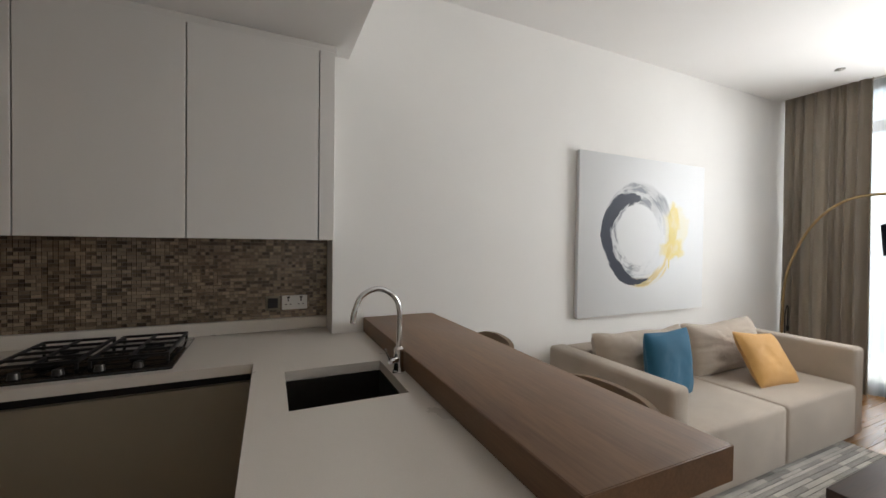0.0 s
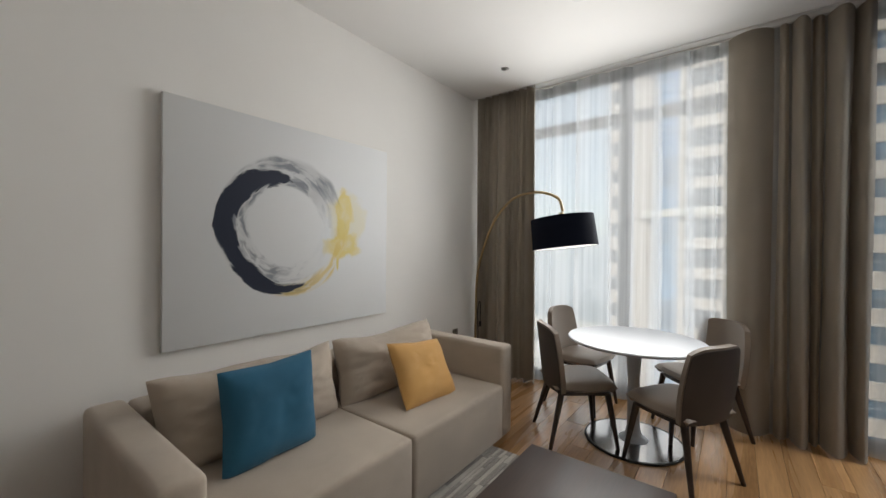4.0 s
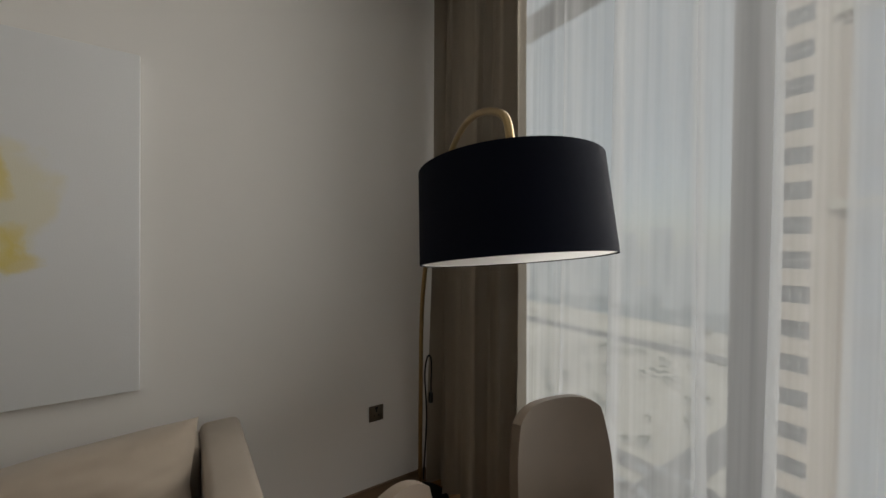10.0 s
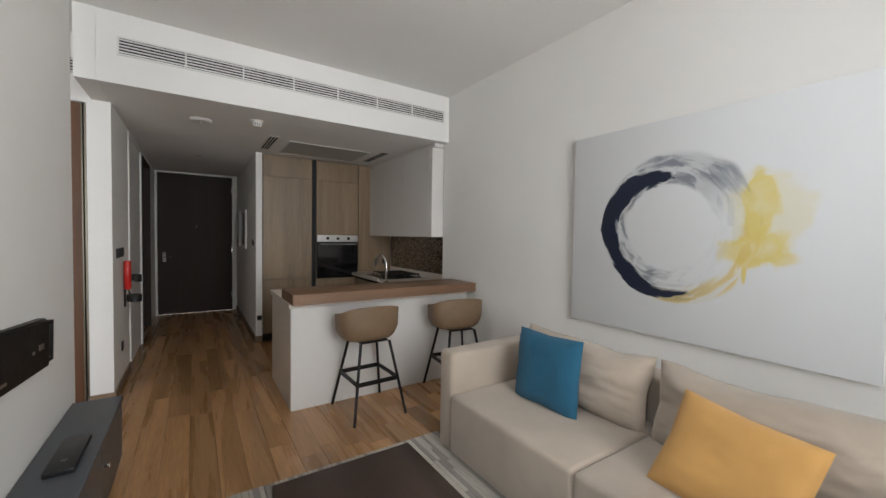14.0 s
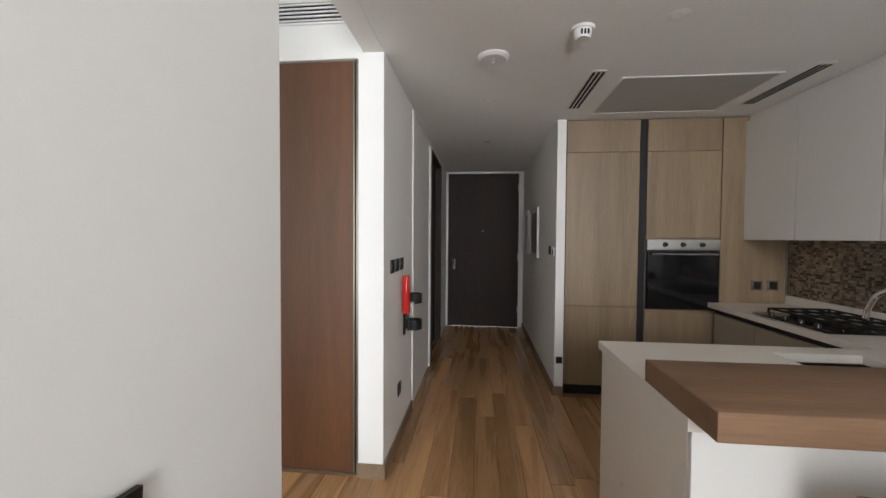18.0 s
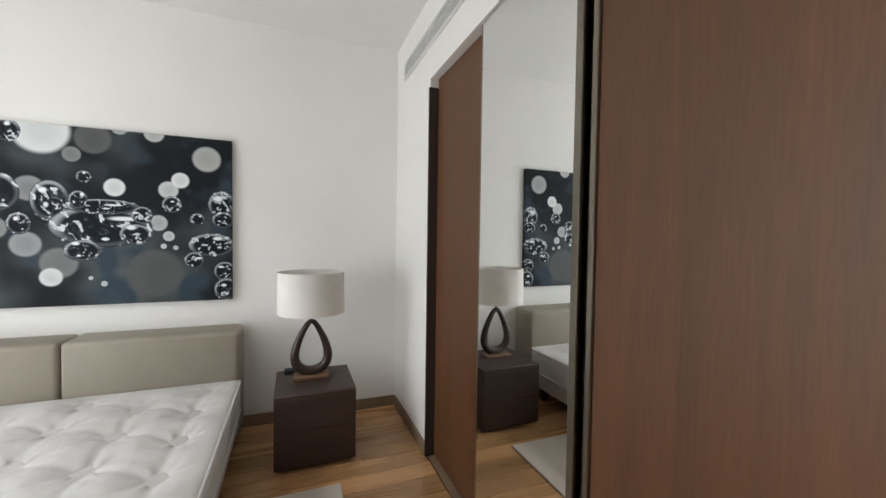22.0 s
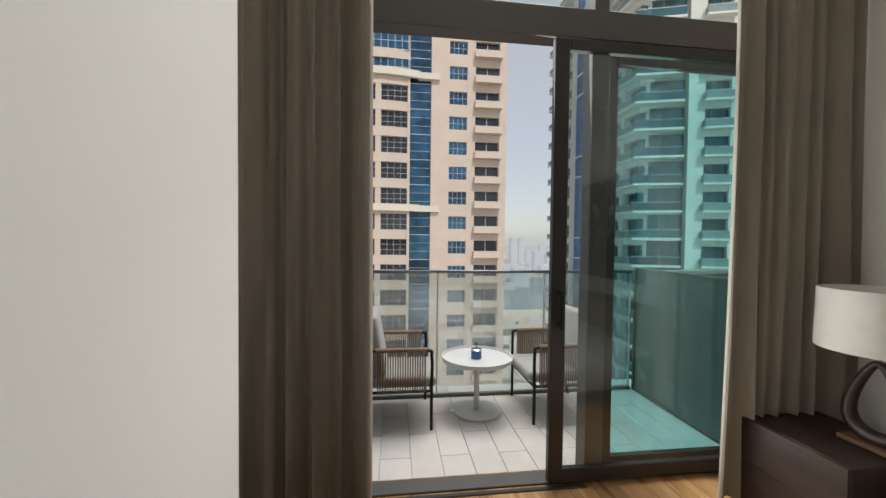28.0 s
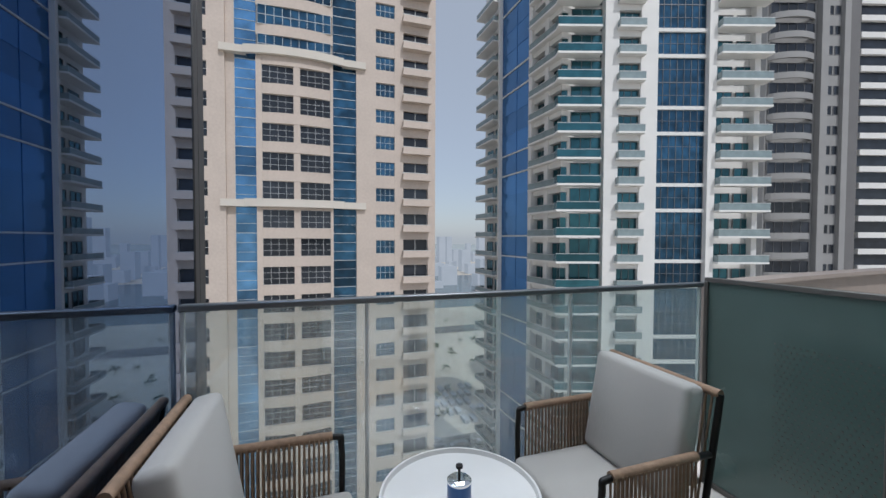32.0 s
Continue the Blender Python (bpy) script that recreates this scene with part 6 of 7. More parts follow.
for a, b in zip(posts, posts[1:]):
    p = part("pane", box(-0.006, 0.006, b + 0.009, a - 0.009, 0.03, ZR - ZB - 0.028), PANE_RAIL, rail, smooth=False)
    p.visible_shadow = False
part("foot_rail", box(-0.02, 0.02, -2.58, 0.0, 0.0, 0.03, 0.002, 1), FRAME_LIGHT, rail)
scr = thing("balcony_screen", (XB + 0.13, -1.845, ZB), "dark green screen between balconies with a pale metal edge", "screen")
part("panel", box(0.0, 1.20, -0.02, 0.0, 0.03, 1.17), SCREEN_PANEL, scr, smooth=False)
part("edge", joined(box(0.0, 1.22, -0.025, 0.012, 1.171, 1.195, 0.002, 1), box(1.201, 1.222, -0.025, 0.012, 0.0, 1.17, 0.002, 1), box(0.0, 1.20, -0.02, 0.01, 0.0, 0.029, 0.002, 1)), FRAME_LIGHT, scr)
part("perforation", joined(*[box(0.30 + 0.026 * i + 0.013 * (j % 2), 0.307 + 0.026 * i + 0.013 * (j % 2), 0.0005, 0.002, 0.25 + 0.026 * j, 0.257 + 0.026 * j) for i in range(22) for j in range(26)]), FRAME_LIGHT, scr, smooth=False)
nb = thing("neighbour_parapet", (XB + 0.13, -2.105, ZB), "brown-capped curved parapet of the next balcony", "parapet")
part("wall", sheet(lambda u, v: (1.35 + 0.35 * math.sin(math.pi * 0.5 * u), -0.02 - 3.2 * u, 1.12 * v), 20, 1, 0.10), CAP_BROWN, nb)
part("cap", sheet(lambda u, v: (1.24 + 0.35 * math.sin(math.pi * 0.5 * u) + 0.16 * v, -0.02 - 3.2 * u, 1.152), 20, 1, 0.03), CAP_BROWN, nb)


def lounge_chair(label):
    """Low outdoor armchair that faces +x: steel tube, rope arms, two cushions."""
    c = thing("outdoor_armchair", (0, 0, 0), label, "armchair", group="balcony armchairs")
    for s in (-1, 1):
        y = 0.28 * s
        part("side_frame", tube(arc([(0.25, y, 0.0), (0.25, y, 0.30), (0.25, y, 0.56), (0.21, y, 0.61), (-0.10, y, 0.615), (-0.24, y, 0.61)], 8), 0.0125, 10), BLACK_METAL, c)
        part("back_leg", tube([(-0.22, y, 0.30), (-0.30, y, 0.0)], 0.0125, 10), BLACK_METAL, c)
        part("rail", tube([(0.25, y, 0.30), (-0.22, y, 0.30)], 0.0125, 10), BLACK_METAL, c)
        part("back_post", tube([(-0.20, y, 0.30), (-0.29, y, 0.83)], 0.0125, 10), BLACK_METAL, c)
        rope = finish(joined(tube([(0, -0.016, 0.0), (0, -0.016, 0.315)], 0.0045, 6), tube([(0, 0.016, 0.0), (0, 0.016, 0.315)], 0.0045, 6)), "rope", ROPE)
        for k in range(20):
            o = new("rope", rope)
            o.parent, o.location = c, (0.20 - 0.0185 * k, y, 0.30)
        part("rope_wrap", tube([(0.215, y, 0.613), (-0.17, y, 0.615)], 0.018, 10), ROPE, c)
    part("front_bar", tube([(0.25, -0.28, 0.30), (0.25, 0.28, 0.30)], 0.0125, 10), BLACK_METAL, c)
    part("back_bar", tube([(-0.29, -0.28, 0.83), (-0.29, 0.28, 0.83)], 0.017, 10), ROPE, c)
    strand = finish(tube([(-0.203, 0, 0.31), (-0.29, 0, 0.83)], 0.0045, 6), "rope", ROPE)
    for k in range(22):
        o = new("rope", strand)
        o.parent, o.location = c, (0, -0.25 + 0.0238 * k, 0)
    part("seat_cushion", box(-0.20, 0.29, -0.255, 0.255, 0.315, 0.405, 0.03, 3), CUSHION_OUT, c)
    part("back_cushion", box(-0.045, 0.055, -0.25, 0.25, 0.0, 0.465, 0.03, 3), CUSHION_OUT, c, at=pose(-0.14, 0, 0.40, 0, -10, 0))
    return c


lc = lounge_chair("outdoor armchair with brown rope arms and grey cushions")
lc.matrix_basis = pose(0.035, 0.445, ZB, 0, 0, -90)
copy_thing(lc, pose(0.035, -0.865, ZB, 0, 0, 90))
bt = thing("balcony_table", (0.033, -0.215, ZB), "small round pale outdoor table on a disc foot", "table")
part("tabletop", lathe([(0, 0.433), (0.275, 0.433), (0.293, 0.441), (0.298, 0.475), (0.290, 0.475), (0.284, 0.457), (0, 0.457)], 56), TABLE_OUT, bt)
part("column", lathe([(0, 0.01), (0.026, 0.01), (0.022, 0.03), (0.022, 0.4325), (0, 0.4325)], 24), TABLE_OUT, bt)
part("foot", lathe([(0, 0.0), (0.195, 0.0), (0.205, 0.008), (0.20, 0.018), (0.05, 0.024), (0, 0.024)], 48), TABLE_OUT, bt)
ash = thing("ashtray", (0.015, -0.205, ZB + 0.457), "blue tin push ashtray with a steel lid", "ashtray")
part("tin", lathe([(0, 0), (0.042, 0), (0.044, 0.004), (0.044, 0.068), (0, 0.068)], 28), BLUE_TIN, ash)
part("lid", lathe([(0.0, 0.0685), (0.044, 0.0685), (0.045, 0.076), (0.034, 0.084), (0.012, 0.086), (0, 0.086)], 28), CHROME, ash)
part("plunger", lathe([(0, 0.086), (0.005, 0.086), (0.005, 0.118), (0.013, 0.12), (0.013, 0.13), (0, 0.132)], 16), BLACK_METAL, ash)


# ---- the city outside ----
BEIGE = surface("beige_cladding", (0.55, 0.465, 0.40), 0.7, vary=0.06, scale=0.35, fine=0.15, bump_scale=6)
CREAM = surface("cream_render", (0.62, 0.57, 0.50), 0.7, vary=0.05, scale=0.3)
WHITE_RENDER = surface("white_render", (0.77, 0.755, 0.725), 0.7, vary=0.05, scale=0.3)
GREY_RENDER = surface("grey_render", (0.16, 0.155, 0.155), 0.7, vary=0.07, scale=0.3)
PALE_RENDER = surface("pale_far_render", (0.36, 0.38, 0.41), 0.8, vary=0.12, scale=0.05, per_object=0.1)
CITY_GLASS = surface("city_glass", (0.028, 0.034, 0.045), 0.10, 0.25, vary=0.25, scale=0.7, per_object=0.35)
BLUE_GLASS = surface("blue_facade_glass", (0.12, 0.27, 0.47), 0.07, 0.75, vary=0.45, scale=0.35, per_object=0.45)
WING_GLASS = surface("wing_facade_glass", (0.06, 0.19, 0.42), 0.12, 0.45, vary=0.2, scale=0.12, per_object=0.12)
NAVY_GLASS = surface("navy_facade_glass", (0.028, 0.085, 0.15), 0.07, 0.6, vary=0.5, scale=0.9, per_object=0.4)
RAIL_GREY = surface("far_rail_glass", (0.24, 0.30, 0.31), 0.2, 0.1, vary=0.2, scale=1.0)
MID_GREY = surface("grey_parapet", (0.30, 0.295, 0.29), 0.7, vary=0.06, scale=0.3)
TEAL_GLASS = surface("teal_facade_glass", (0.04, 0.13, 0.16), 0.08, 0.6, vary=0.2, scale=0.8, per_object=0.25)
CITY_FRAME = surface("city_frame", (0.16, 0.16, 0.165), 0.5, 0.2, vary=0.05)
PALE_FRAME = surface("city_pale_frame", (0.55, 0.55, 0.54), 0.5, 0.2, vary=0.05)
SAND = surface("sand_ground", (0.60, 0.55, 0.47), 0.95, vary=0.22, scale=0.012, fine=0.25, bump_scale=0.5)
ASPHALT = surface("asphalt", (0.16, 0.16, 0.16), 0.9, vary=0.15, scale=0.05)
LAGOON = surface("lagoon_water", (0.10, 0.15, 0.17), 0.12, vary=0.1, scale=0.01)
LEAF = surface("tree_leaves", (0.05, 0.085, 0.035), 0.9, vary=0.4, scale=0.6)
FLOOR_H = 3.3


def haze_glow(m, amount, colour=(0.60, 0.66, 0.72)):
    """Distance haze put into the material: a pale glow mixed in, for things hundreds of metres away."""
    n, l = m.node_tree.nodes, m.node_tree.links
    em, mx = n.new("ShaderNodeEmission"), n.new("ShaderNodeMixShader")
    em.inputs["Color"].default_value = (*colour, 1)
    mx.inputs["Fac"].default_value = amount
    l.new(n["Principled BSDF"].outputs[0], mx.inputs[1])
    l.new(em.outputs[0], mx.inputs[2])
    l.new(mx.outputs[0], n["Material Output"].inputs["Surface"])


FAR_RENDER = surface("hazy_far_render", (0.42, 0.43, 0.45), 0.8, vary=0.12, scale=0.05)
haze_glow(FAR_RENDER, 0.55)


def cells(rects):
    """Flat-sided boxes (x0, x1, y0, y1, z0, z1) as one bmesh."""
    bm = bmesh.new()
    for x0, x1, y0, y1, z0, z1 in rects:
        v = [bm.verts.new(p) for p in ((x0, y0, z0), (x1, y0, z0), (x1, y1, z0), (x0, y1, z0), (x0, y0, z1), (x1, y0, z1), (x1, y1, z1), (x0, y1, z1))]
        for f in ((3, 2, 1, 0), (4, 5, 6, 7), (0, 1, 5, 4), (1, 2, 6, 5), (2, 3, 7, 6), (3, 0, 4, 7)):
            bm.faces.new([v[i] for i in f])
    return bm


def two_tone(a, b):
    """One bmesh whose second half takes material slot 1."""
    n = len(a.faces)
    bm = joined(a, b)
    bm.faces.ensure_lookup_table()
    for f in bm.faces[n:]:
        f.material_index = 1
    return bm


def window_mesh(w, h, cols, rows, frame, pane, t=0.07):
    """A window frame in one connected grid of bars, and its sheet of glass."""
    def cuts(length, n):
        out = [0.0, t]
        for k in range(1, n):
            out += [length * k / n - t / 2, length * k / n + t / 2]
        return out + [length - t, length]
    xs, zs_ = cuts(w, cols), cuts(h, rows)
    bm = bmesh.new()
    grid = {(i, j): bm.verts.new((x, -0.06, z)) for i, x in enumerate(xs) for j, z in enumerate(zs_)}
    for i in range(len(xs) - 1):
        for j in range(len(zs_) - 1):
            if i % 2 == 0 or j % 2 == 0:
                bm.faces.new([grid[i, j], grid[i + 1, j], grid[i + 1, j + 1], grid[i, j + 1]])
    got = bmesh.ops.extrude_face_region(bm, geom=list(bm.faces))
    for v in got["geom"]:
        if isinstance(v, bmesh.types.BMVert):
            v.co.y = 0.04
    bmesh.ops.recalc_face_normals(bm, faces=list(bm.faces))
    return finish(bm, "window", frame, False), finish(cells([(t * 0.5, w - t * 0.5, 0.0, 0.03, t * 0.5, h - t * 0.5)]), "pane", pane, False)


def balcony_mesh(w, deep, wall, rail_h, pane, slab_t=0.28):
    solid = cells([(0, w, -deep, 0.0, 0, slab_t)])
    glass_ = cells([(0.05, w - 0.05, -deep + 0.04, -deep + 0.08, slab_t, slab_t + rail_h), (0.05, 0.09, -deep + 0.08, -0.02, slab_t, slab_t + rail_h), (w - 0.09, w - 0.05, -deep + 0.08, -0.02, slab_t, slab_t + rail_h)])
    top = cells([(0.0, w, -deep + 0.02, -deep + 0.10, slab_t + rail_h, slab_t + rail_h + 0.07)])
    n1, n2 = len(solid.faces), len(glass_.faces)
    bm = joined(solid, glass_, top)
    bm.faces.ensure_lookup_table()
    for i, f in enumerate(bm.faces):
        f.material_index = 0 if i < n1 else 1 if i < n1 + n2 else 2
    return finish(bm, "balcony", [wall, pane, PALE_FRAME], False)


def put(parent, name, mesh, x, y, z):
    mesh = mesh if isinstance(mesh, tuple) else (mesh,)
    o = new(name, mesh[0])
    o.parent, o.location = parent, (x, y, z)
    for m in mesh[1:]:
        new("pane", m).parent = o
    return o


GROUND = -62.0
LEVELS = range(-17, 14)

# beige tower straight across
ta = thing("apartment_tower", (47.1, 14.3, GROUND), "tall beige apartment tower with blue glass strips and a bowed bay", "apartment building", -90)
Z0, Z1 = 0.0, 108.0
zc = lambda k: 0.34 + FLOOR_H * k - GROUND      # middle of a storey's windows
core = [(0.3, 28.5, 0.5, 22, Z0, Z1)]
piers = [(0.0, 0.10, 0, 0.5, Z0, Z1), (2.30, 4.1, 0, 0.5, Z0, Z1), (18.5, 20.9, 0, 0.5, Z0, Z1), (23.3, 24.4, 0, 0.5, Z0, Z1), (27.7, 28.7, 0, 0.5, Z0, Z1), (4.1, 5.0, 0.35, 0.5, Z0, Z1)]
spans = []
for k in range(-19, 14):
    z = zc(k)
    spans += [(0.10, 2.30, 0.02, 0.5, z + 0.85, z + FLOOR_H - 0.85), (20.9, 23.3, 0.02, 0.5, z + 0.85, z + FLOOR_H - 0.85), (24.4, 27.7, 0.02, 0.5, z + 0.95, z + FLOOR_H - 1.05)]
part("wall", cells(core + piers + spans), BEIGE, ta, smooth=False)
part("roof", cells([(-0.4, 29.0, -0.4, 22.4, Z1, Z1 + 1.2)]), CREAM, ta, smooth=False)
wa = window_mesh(2.2, 1.7, 3, 2, PALE_FRAME, CITY_GLASS, 0.038)
wb = window_mesh(2.4, 1.7, 4, 2, PALE_FRAME, NAVY_GLASS, 0.035)
wc = window_mesh(3.4, 2.1, 4, 3, PALE_FRAME, CITY_GLASS, 0.03)
wd_ = window_mesh(3.3, 2.2, 2, 1, PALE_FRAME, CITY_GLASS)
bb = balcony_mesh(3.7, 0.9, BEIGE, 0.55, BEIGE, 0.3)
bg1, bg2 = window_mesh(2.3, FLOOR_H, 1, 3, PALE_FRAME, BLUE_GLASS, 0.035), window_mesh(2.8, FLOOR_H, 1, 3, PALE_FRAME, NAVY_GLASS, 0.035)
drum = window_mesh(8.0, FLOOR_H - 1.1, 9, 2, PALE_FRAME, NAVY_GLASS, 0.05)
for k in LEVELS:
    z = zc(k)
    put(ta, "window", wa, 0.10, 0.28, z - 0.85)
    put(ta, "window", wb, 20.9, 0.28, z - 0.85)
    put(ta, "window", wd_, 24.4, 0.42, z - 1.05)
    put(ta, "balcony", bb, 24.2, 0.0, z - 1.35)
    put(ta, "glass_panel", bg1, 5.0, 0.30, z - FLOOR_H / 2)
    put(ta, "glass_panel", bg2, 15.7, 0.30, z - FLOOR_H / 2)
    if z + GROUND < 21.5:
        put(ta, "window", wc, 7.9, -0.35, z - 1.05)
        put(ta, "window", wc, 12.0, -0.35, z - 1.05)
    else:
        put(ta, "glass_drum", drum, 7.5, -0.55, z - 1.1)


def bowed(z, t, deep, x0=7.3, x1=15.7, bow=0.5):
    """A curved spandrel of the bay."""
    def fn(u, v):
        x = x0 + (x1 - x0) * u
        return (x, -0.35 - bow * (1 - (2 * u - 1) ** 2) - deep, z + t * v)
    return sheet(fn, 14, 1, 0.45)


spandrel = finish(bowed(0.0, FLOOR_H - 2.1, 0.0), "bay_spandrel", BEIGE, False)
for k in range(-19, 14):
    put(ta, "bay_spandrel", spandrel, 0, 0, zc(k) + 1.05)
part("bay_pier", cells([(7.3, 7.9, -0.5, 0.5, Z0, 84.0), (11.3, 12.0, -0.80, 0.3, Z0, 84.0), (15.4, 15.7, -0.5, 0.5, Z0, 84.0)]), BEIGE, ta, smooth=False)
for zb in (67.0, 84.2):
    part("cornice", joined(bowed(zb, 0.9, 0.25, 6.0, 17.0, 0.8), cells([(3.6, 6.2, -0.5, 0.4, zb, zb + 0.8), (16.8, 19.6, -0.5, 0.4, zb, zb + 0.8)])), CREAM, ta, smooth=False)

# white corner tower
tb = thing("apartment_tower", (40.6, -29.4, GROUND), "white apartment tower with teal corner balconies and blue glass", "apartment building", -107.5)
zs = lambda k: -1.4 + FLOOR_H * k - GROUND       # top of a storey's slab
part("wall", cells([(0.6, 26.0, 1.2, 20, Z0, Z1), (5.4, 7.2, 0.0, 1.2, Z0, Z1), (10.0, 12.2, 0.0, 1.2, Z0, Z1), (18.6, 19.6, -0.3, 1.2, Z0, Z1), (24.9, 25.6, 0.2, 1.2, Z0, Z1)]
     + [(7.2, 10.0, 0.1, 1.2, zs(k) + 2.3, zs(k) + FLOOR_H + 0.2) for k in range(-18, 15)]), WHITE_RENDER, tb, smooth=False)
cb = balcony_mesh(5.6, 1.5, WHITE_RENDER, 0.95, TEAL_GLASS, 0.26)
sb = balcony_mesh(3.4, 0.9, WHITE_RENDER, 0.85, RAIL_GREY, 0.24)
rb = balcony_mesh(6.6, 1.6, WHITE_RENDER, 0.85, RAIL_GREY, 0.24)
cg = window_mesh(5.2, 2.8, 4, 1, CITY_FRAME, TEAL_GLASS, 0.06)
sw = window_mesh(2.8, 2.0, 3, 1, CITY_FRAME, TEAL_GLASS)
rw = window_mesh(2.2, 2.1, 2, 1, CITY_FRAME, TEAL_GLASS)
bg3 = window_mesh(6.4, FLOOR_H, 7, 2, CITY_FRAME, NAVY_GLASS, 0.06)
for k in LEVELS:
    z = zs(k)
    put(tb, "balcony", cb, -0.9, 0.6, z - 0.28)
    put(tb, "window", cg, 0.1, 0.95, z + 0.1)
    put(tb, "balcony", sb, 6.9, 0.0, z - 0.28)
    put(tb, "window", sw, 7.2, 0.55, z + 0.25)
    put(tb, "glass_panel", bg3, 12.2, 0.5, z)
    put(tb, "balcony", rb, 19.6, 0.4, z - 0.28)
    put(tb, "window", rw, 20.3, 1.0, z + 0.2)
    put(tb, "window", rw, 23.0, 1.0, z + 0.2)
band_ = finish(cells([(12.0, 18.8, 0.2, 0.6, -0.25, 0.2)]), "floor_band", WHITE_RENDER, False)
for k in range(-18, 15):
    if k % 3 != 1:
        put(tb, "floor_band", band_, 0, 0, zs(k))
side_b = thing("tower_wing", (64.4, -28.3, GROUND), "white tower side with blue glass strip and fin balconies", "apartment building", -177.4)
part("wall", cells([(0.0, 7.2, 1.2, 3, Z0, Z1), (7.0, 7.5, -0.1, 1.2, Z0, Z1), (16.4, 17.2, -0.2, 1.2, Z0, Z1), (16.4, 23.4, 1.2, 3, Z0, Z1), (20.0, 20.8, 0.0, 1.2, Z0, Z1), (7.4, 16.5, 0.9, 3, Z0, Z1)]
     + [(17.2, 23.4, 0.2, 1.2, zs(k) + 2.35, zs(k) + FLOOR_H + 0.15) for k in range(-18, 15)]), WHITE_RENDER, side_b, smooth=False)
fin = balcony_mesh(6.6, 1.9, WHITE_RENDER, 0.7, RAIL_GREY, 0.24)
fb = balcony_mesh(6.2, 1.0, WHITE_RENDER, 0.8, RAIL_GREY, 0.24)
bg4 = window_mesh(8.9, FLOOR_H, 2, 1, WING_GLASS, WING_GLASS, 0.04)
seam = finish(cells([(7.4, 16.5, 0.42, 0.62, -0.10, 0.10)]), "floor_band", WHITE_RENDER, False)
for k in LEVELS:
    z = zs(k)
    put(side_b, "balcony", fin, 0.2, 1.0, z - 0.28)
    put(side_b, "window", rw, 1.2, 1.1, z + 0.2)
    put(side_b, "window", rw, 4.2, 1.1, z + 0.2)
    put(side_b, "glass_panel", bg4, 7.5, 0.6, z)
    if k % 4 in (0, 1):
        put(side_b, "floor_band", seam, 0, 0, z)
    put(side_b, "window", sw, 17.3, 0.9, z + 0.2)
    put(side_b, "window", rw, 20.9, 0.9, z + 0.2)
    put(side_b, "balcony", fb, 17.1, 0.3, z - 0.28)

# dark tower behind
tc = thing("apartment_tower", (42.1, -70.6, GROUND), "dark grey apartment tower with curved white-edged balconies", "apartment building", -107.0)
part("wall", cells([(0.0, 13.2, 1.0, 16, Z0, 116), (8.4, 9.6, 0, 1.0, Z0, 116), (9.6, 13.2, 0.6, 1.0, Z0, 116), (12.2, 13.2, 0, 0.6, Z0, 116)]), MID_GREY, tc, smooth=False)
cw = window_mesh(7.6, 2.1, 5, 1, CITY_FRAME, CITY_GLASS)
cn = window_mesh(0.9, 1.5, 1, 1, CITY_FRAME, CITY_GLASS)


def curved_balcony():
    a = sheet(lambda u, v: (0.2 + 7.8 * u, -1.4 * math.sin(math.pi * u) ** 0.6, 0.35 * v), 14, 1, 0.3)
    b = sheet(lambda u, v: (0.2 + 7.8 * u, -1.35 * math.sin(math.pi * u) ** 0.6, 0.36 + 0.65 * v), 14, 1, 0.08)
    return finish(two_tone(a, b), "balcony", [MID_GREY, MID_GREY], False)


vb = curved_balcony()
for k in range(-14, 16):
    z = zs(k)
    put(tc, "balcony", vb, 0, 0.9, z - 0.3)
    put(tc, "window", cw, 0.3, 0.8, z + 0.5)
    put(tc, "window", cn, 9.9, 0.58, z + 0.6)
    put(tc, "window", cn, 11.1, 0.58, z + 0.6)
td = thing("apartment_tower", (46.0, -99.0, GROUND), "slate tower with white floor bands", "apartment building", -107.0)
part("wall", cells([(0.0, 22.0, 1.0, 18, Z0, 125)]), CITY_GLASS, td, smooth=False)
dbar = finish(cells([(0, 9.0, 0, 0.7, 0, 1.1)]), "floor_band", WHITE_RENDER, False)
for k in range(-12, 18):
    put(td, "floor_band", dbar, 3.5 - 0.05 * k, 0.28, zs(k))
part("side_wall", cells([(-0.2, 2.8, 0.4, 1.0, Z0, 125)]), GREY_RENDER, td, smooth=False)

# ground, roads, water, distance
setting("ground", cells([(-3000, 4500, -4000, 4000, GROUND - 1, GROUND)]), SAND, "pale sandy building plots far below", category="ground")
setting("road", cells([(90, 98, -400, 600, GROUND, GROUND + 0.15), (104, 112, -400, 600, GROUND, GROUND + 0.15), (20, 600, -22, -14, GROUND + 0.16, GROUND + 0.3), (20, 900, 46, 56, GROUND + 0.16, GROUND + 0.3), (240, 258, -900, 900, GROUND, GROUND + 0.15)]), ASPHALT, "grey roads between the plots", category="road")
setting("water", cells([(330, 620, -260, 520, GROUND, GROUND + 0.12), (1500, 4400, -3000, 3000, GROUND, GROUND + 0.12)]), LAGOON, "grey-blue lagoon and sea", category="water")
rnd = random.Random(11)
far = []
for _ in range(420):
    r, a = rnd.uniform(420, 1500), radians(rnd.uniform(-48, 62))
    x, y = r * math.cos(a), r * math.sin(a)
    w, d = rnd.uniform(10, 26), rnd.uniform(10, 26)
    h = rnd.choice((10, 14, 18, 25, 40, 60, 80)) * rnd.uniform(0.7, 1.2)
    far.append((x, x + w, y, y + d, GROUND, GROUND + h))
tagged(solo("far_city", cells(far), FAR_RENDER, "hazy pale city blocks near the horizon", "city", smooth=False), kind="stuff")
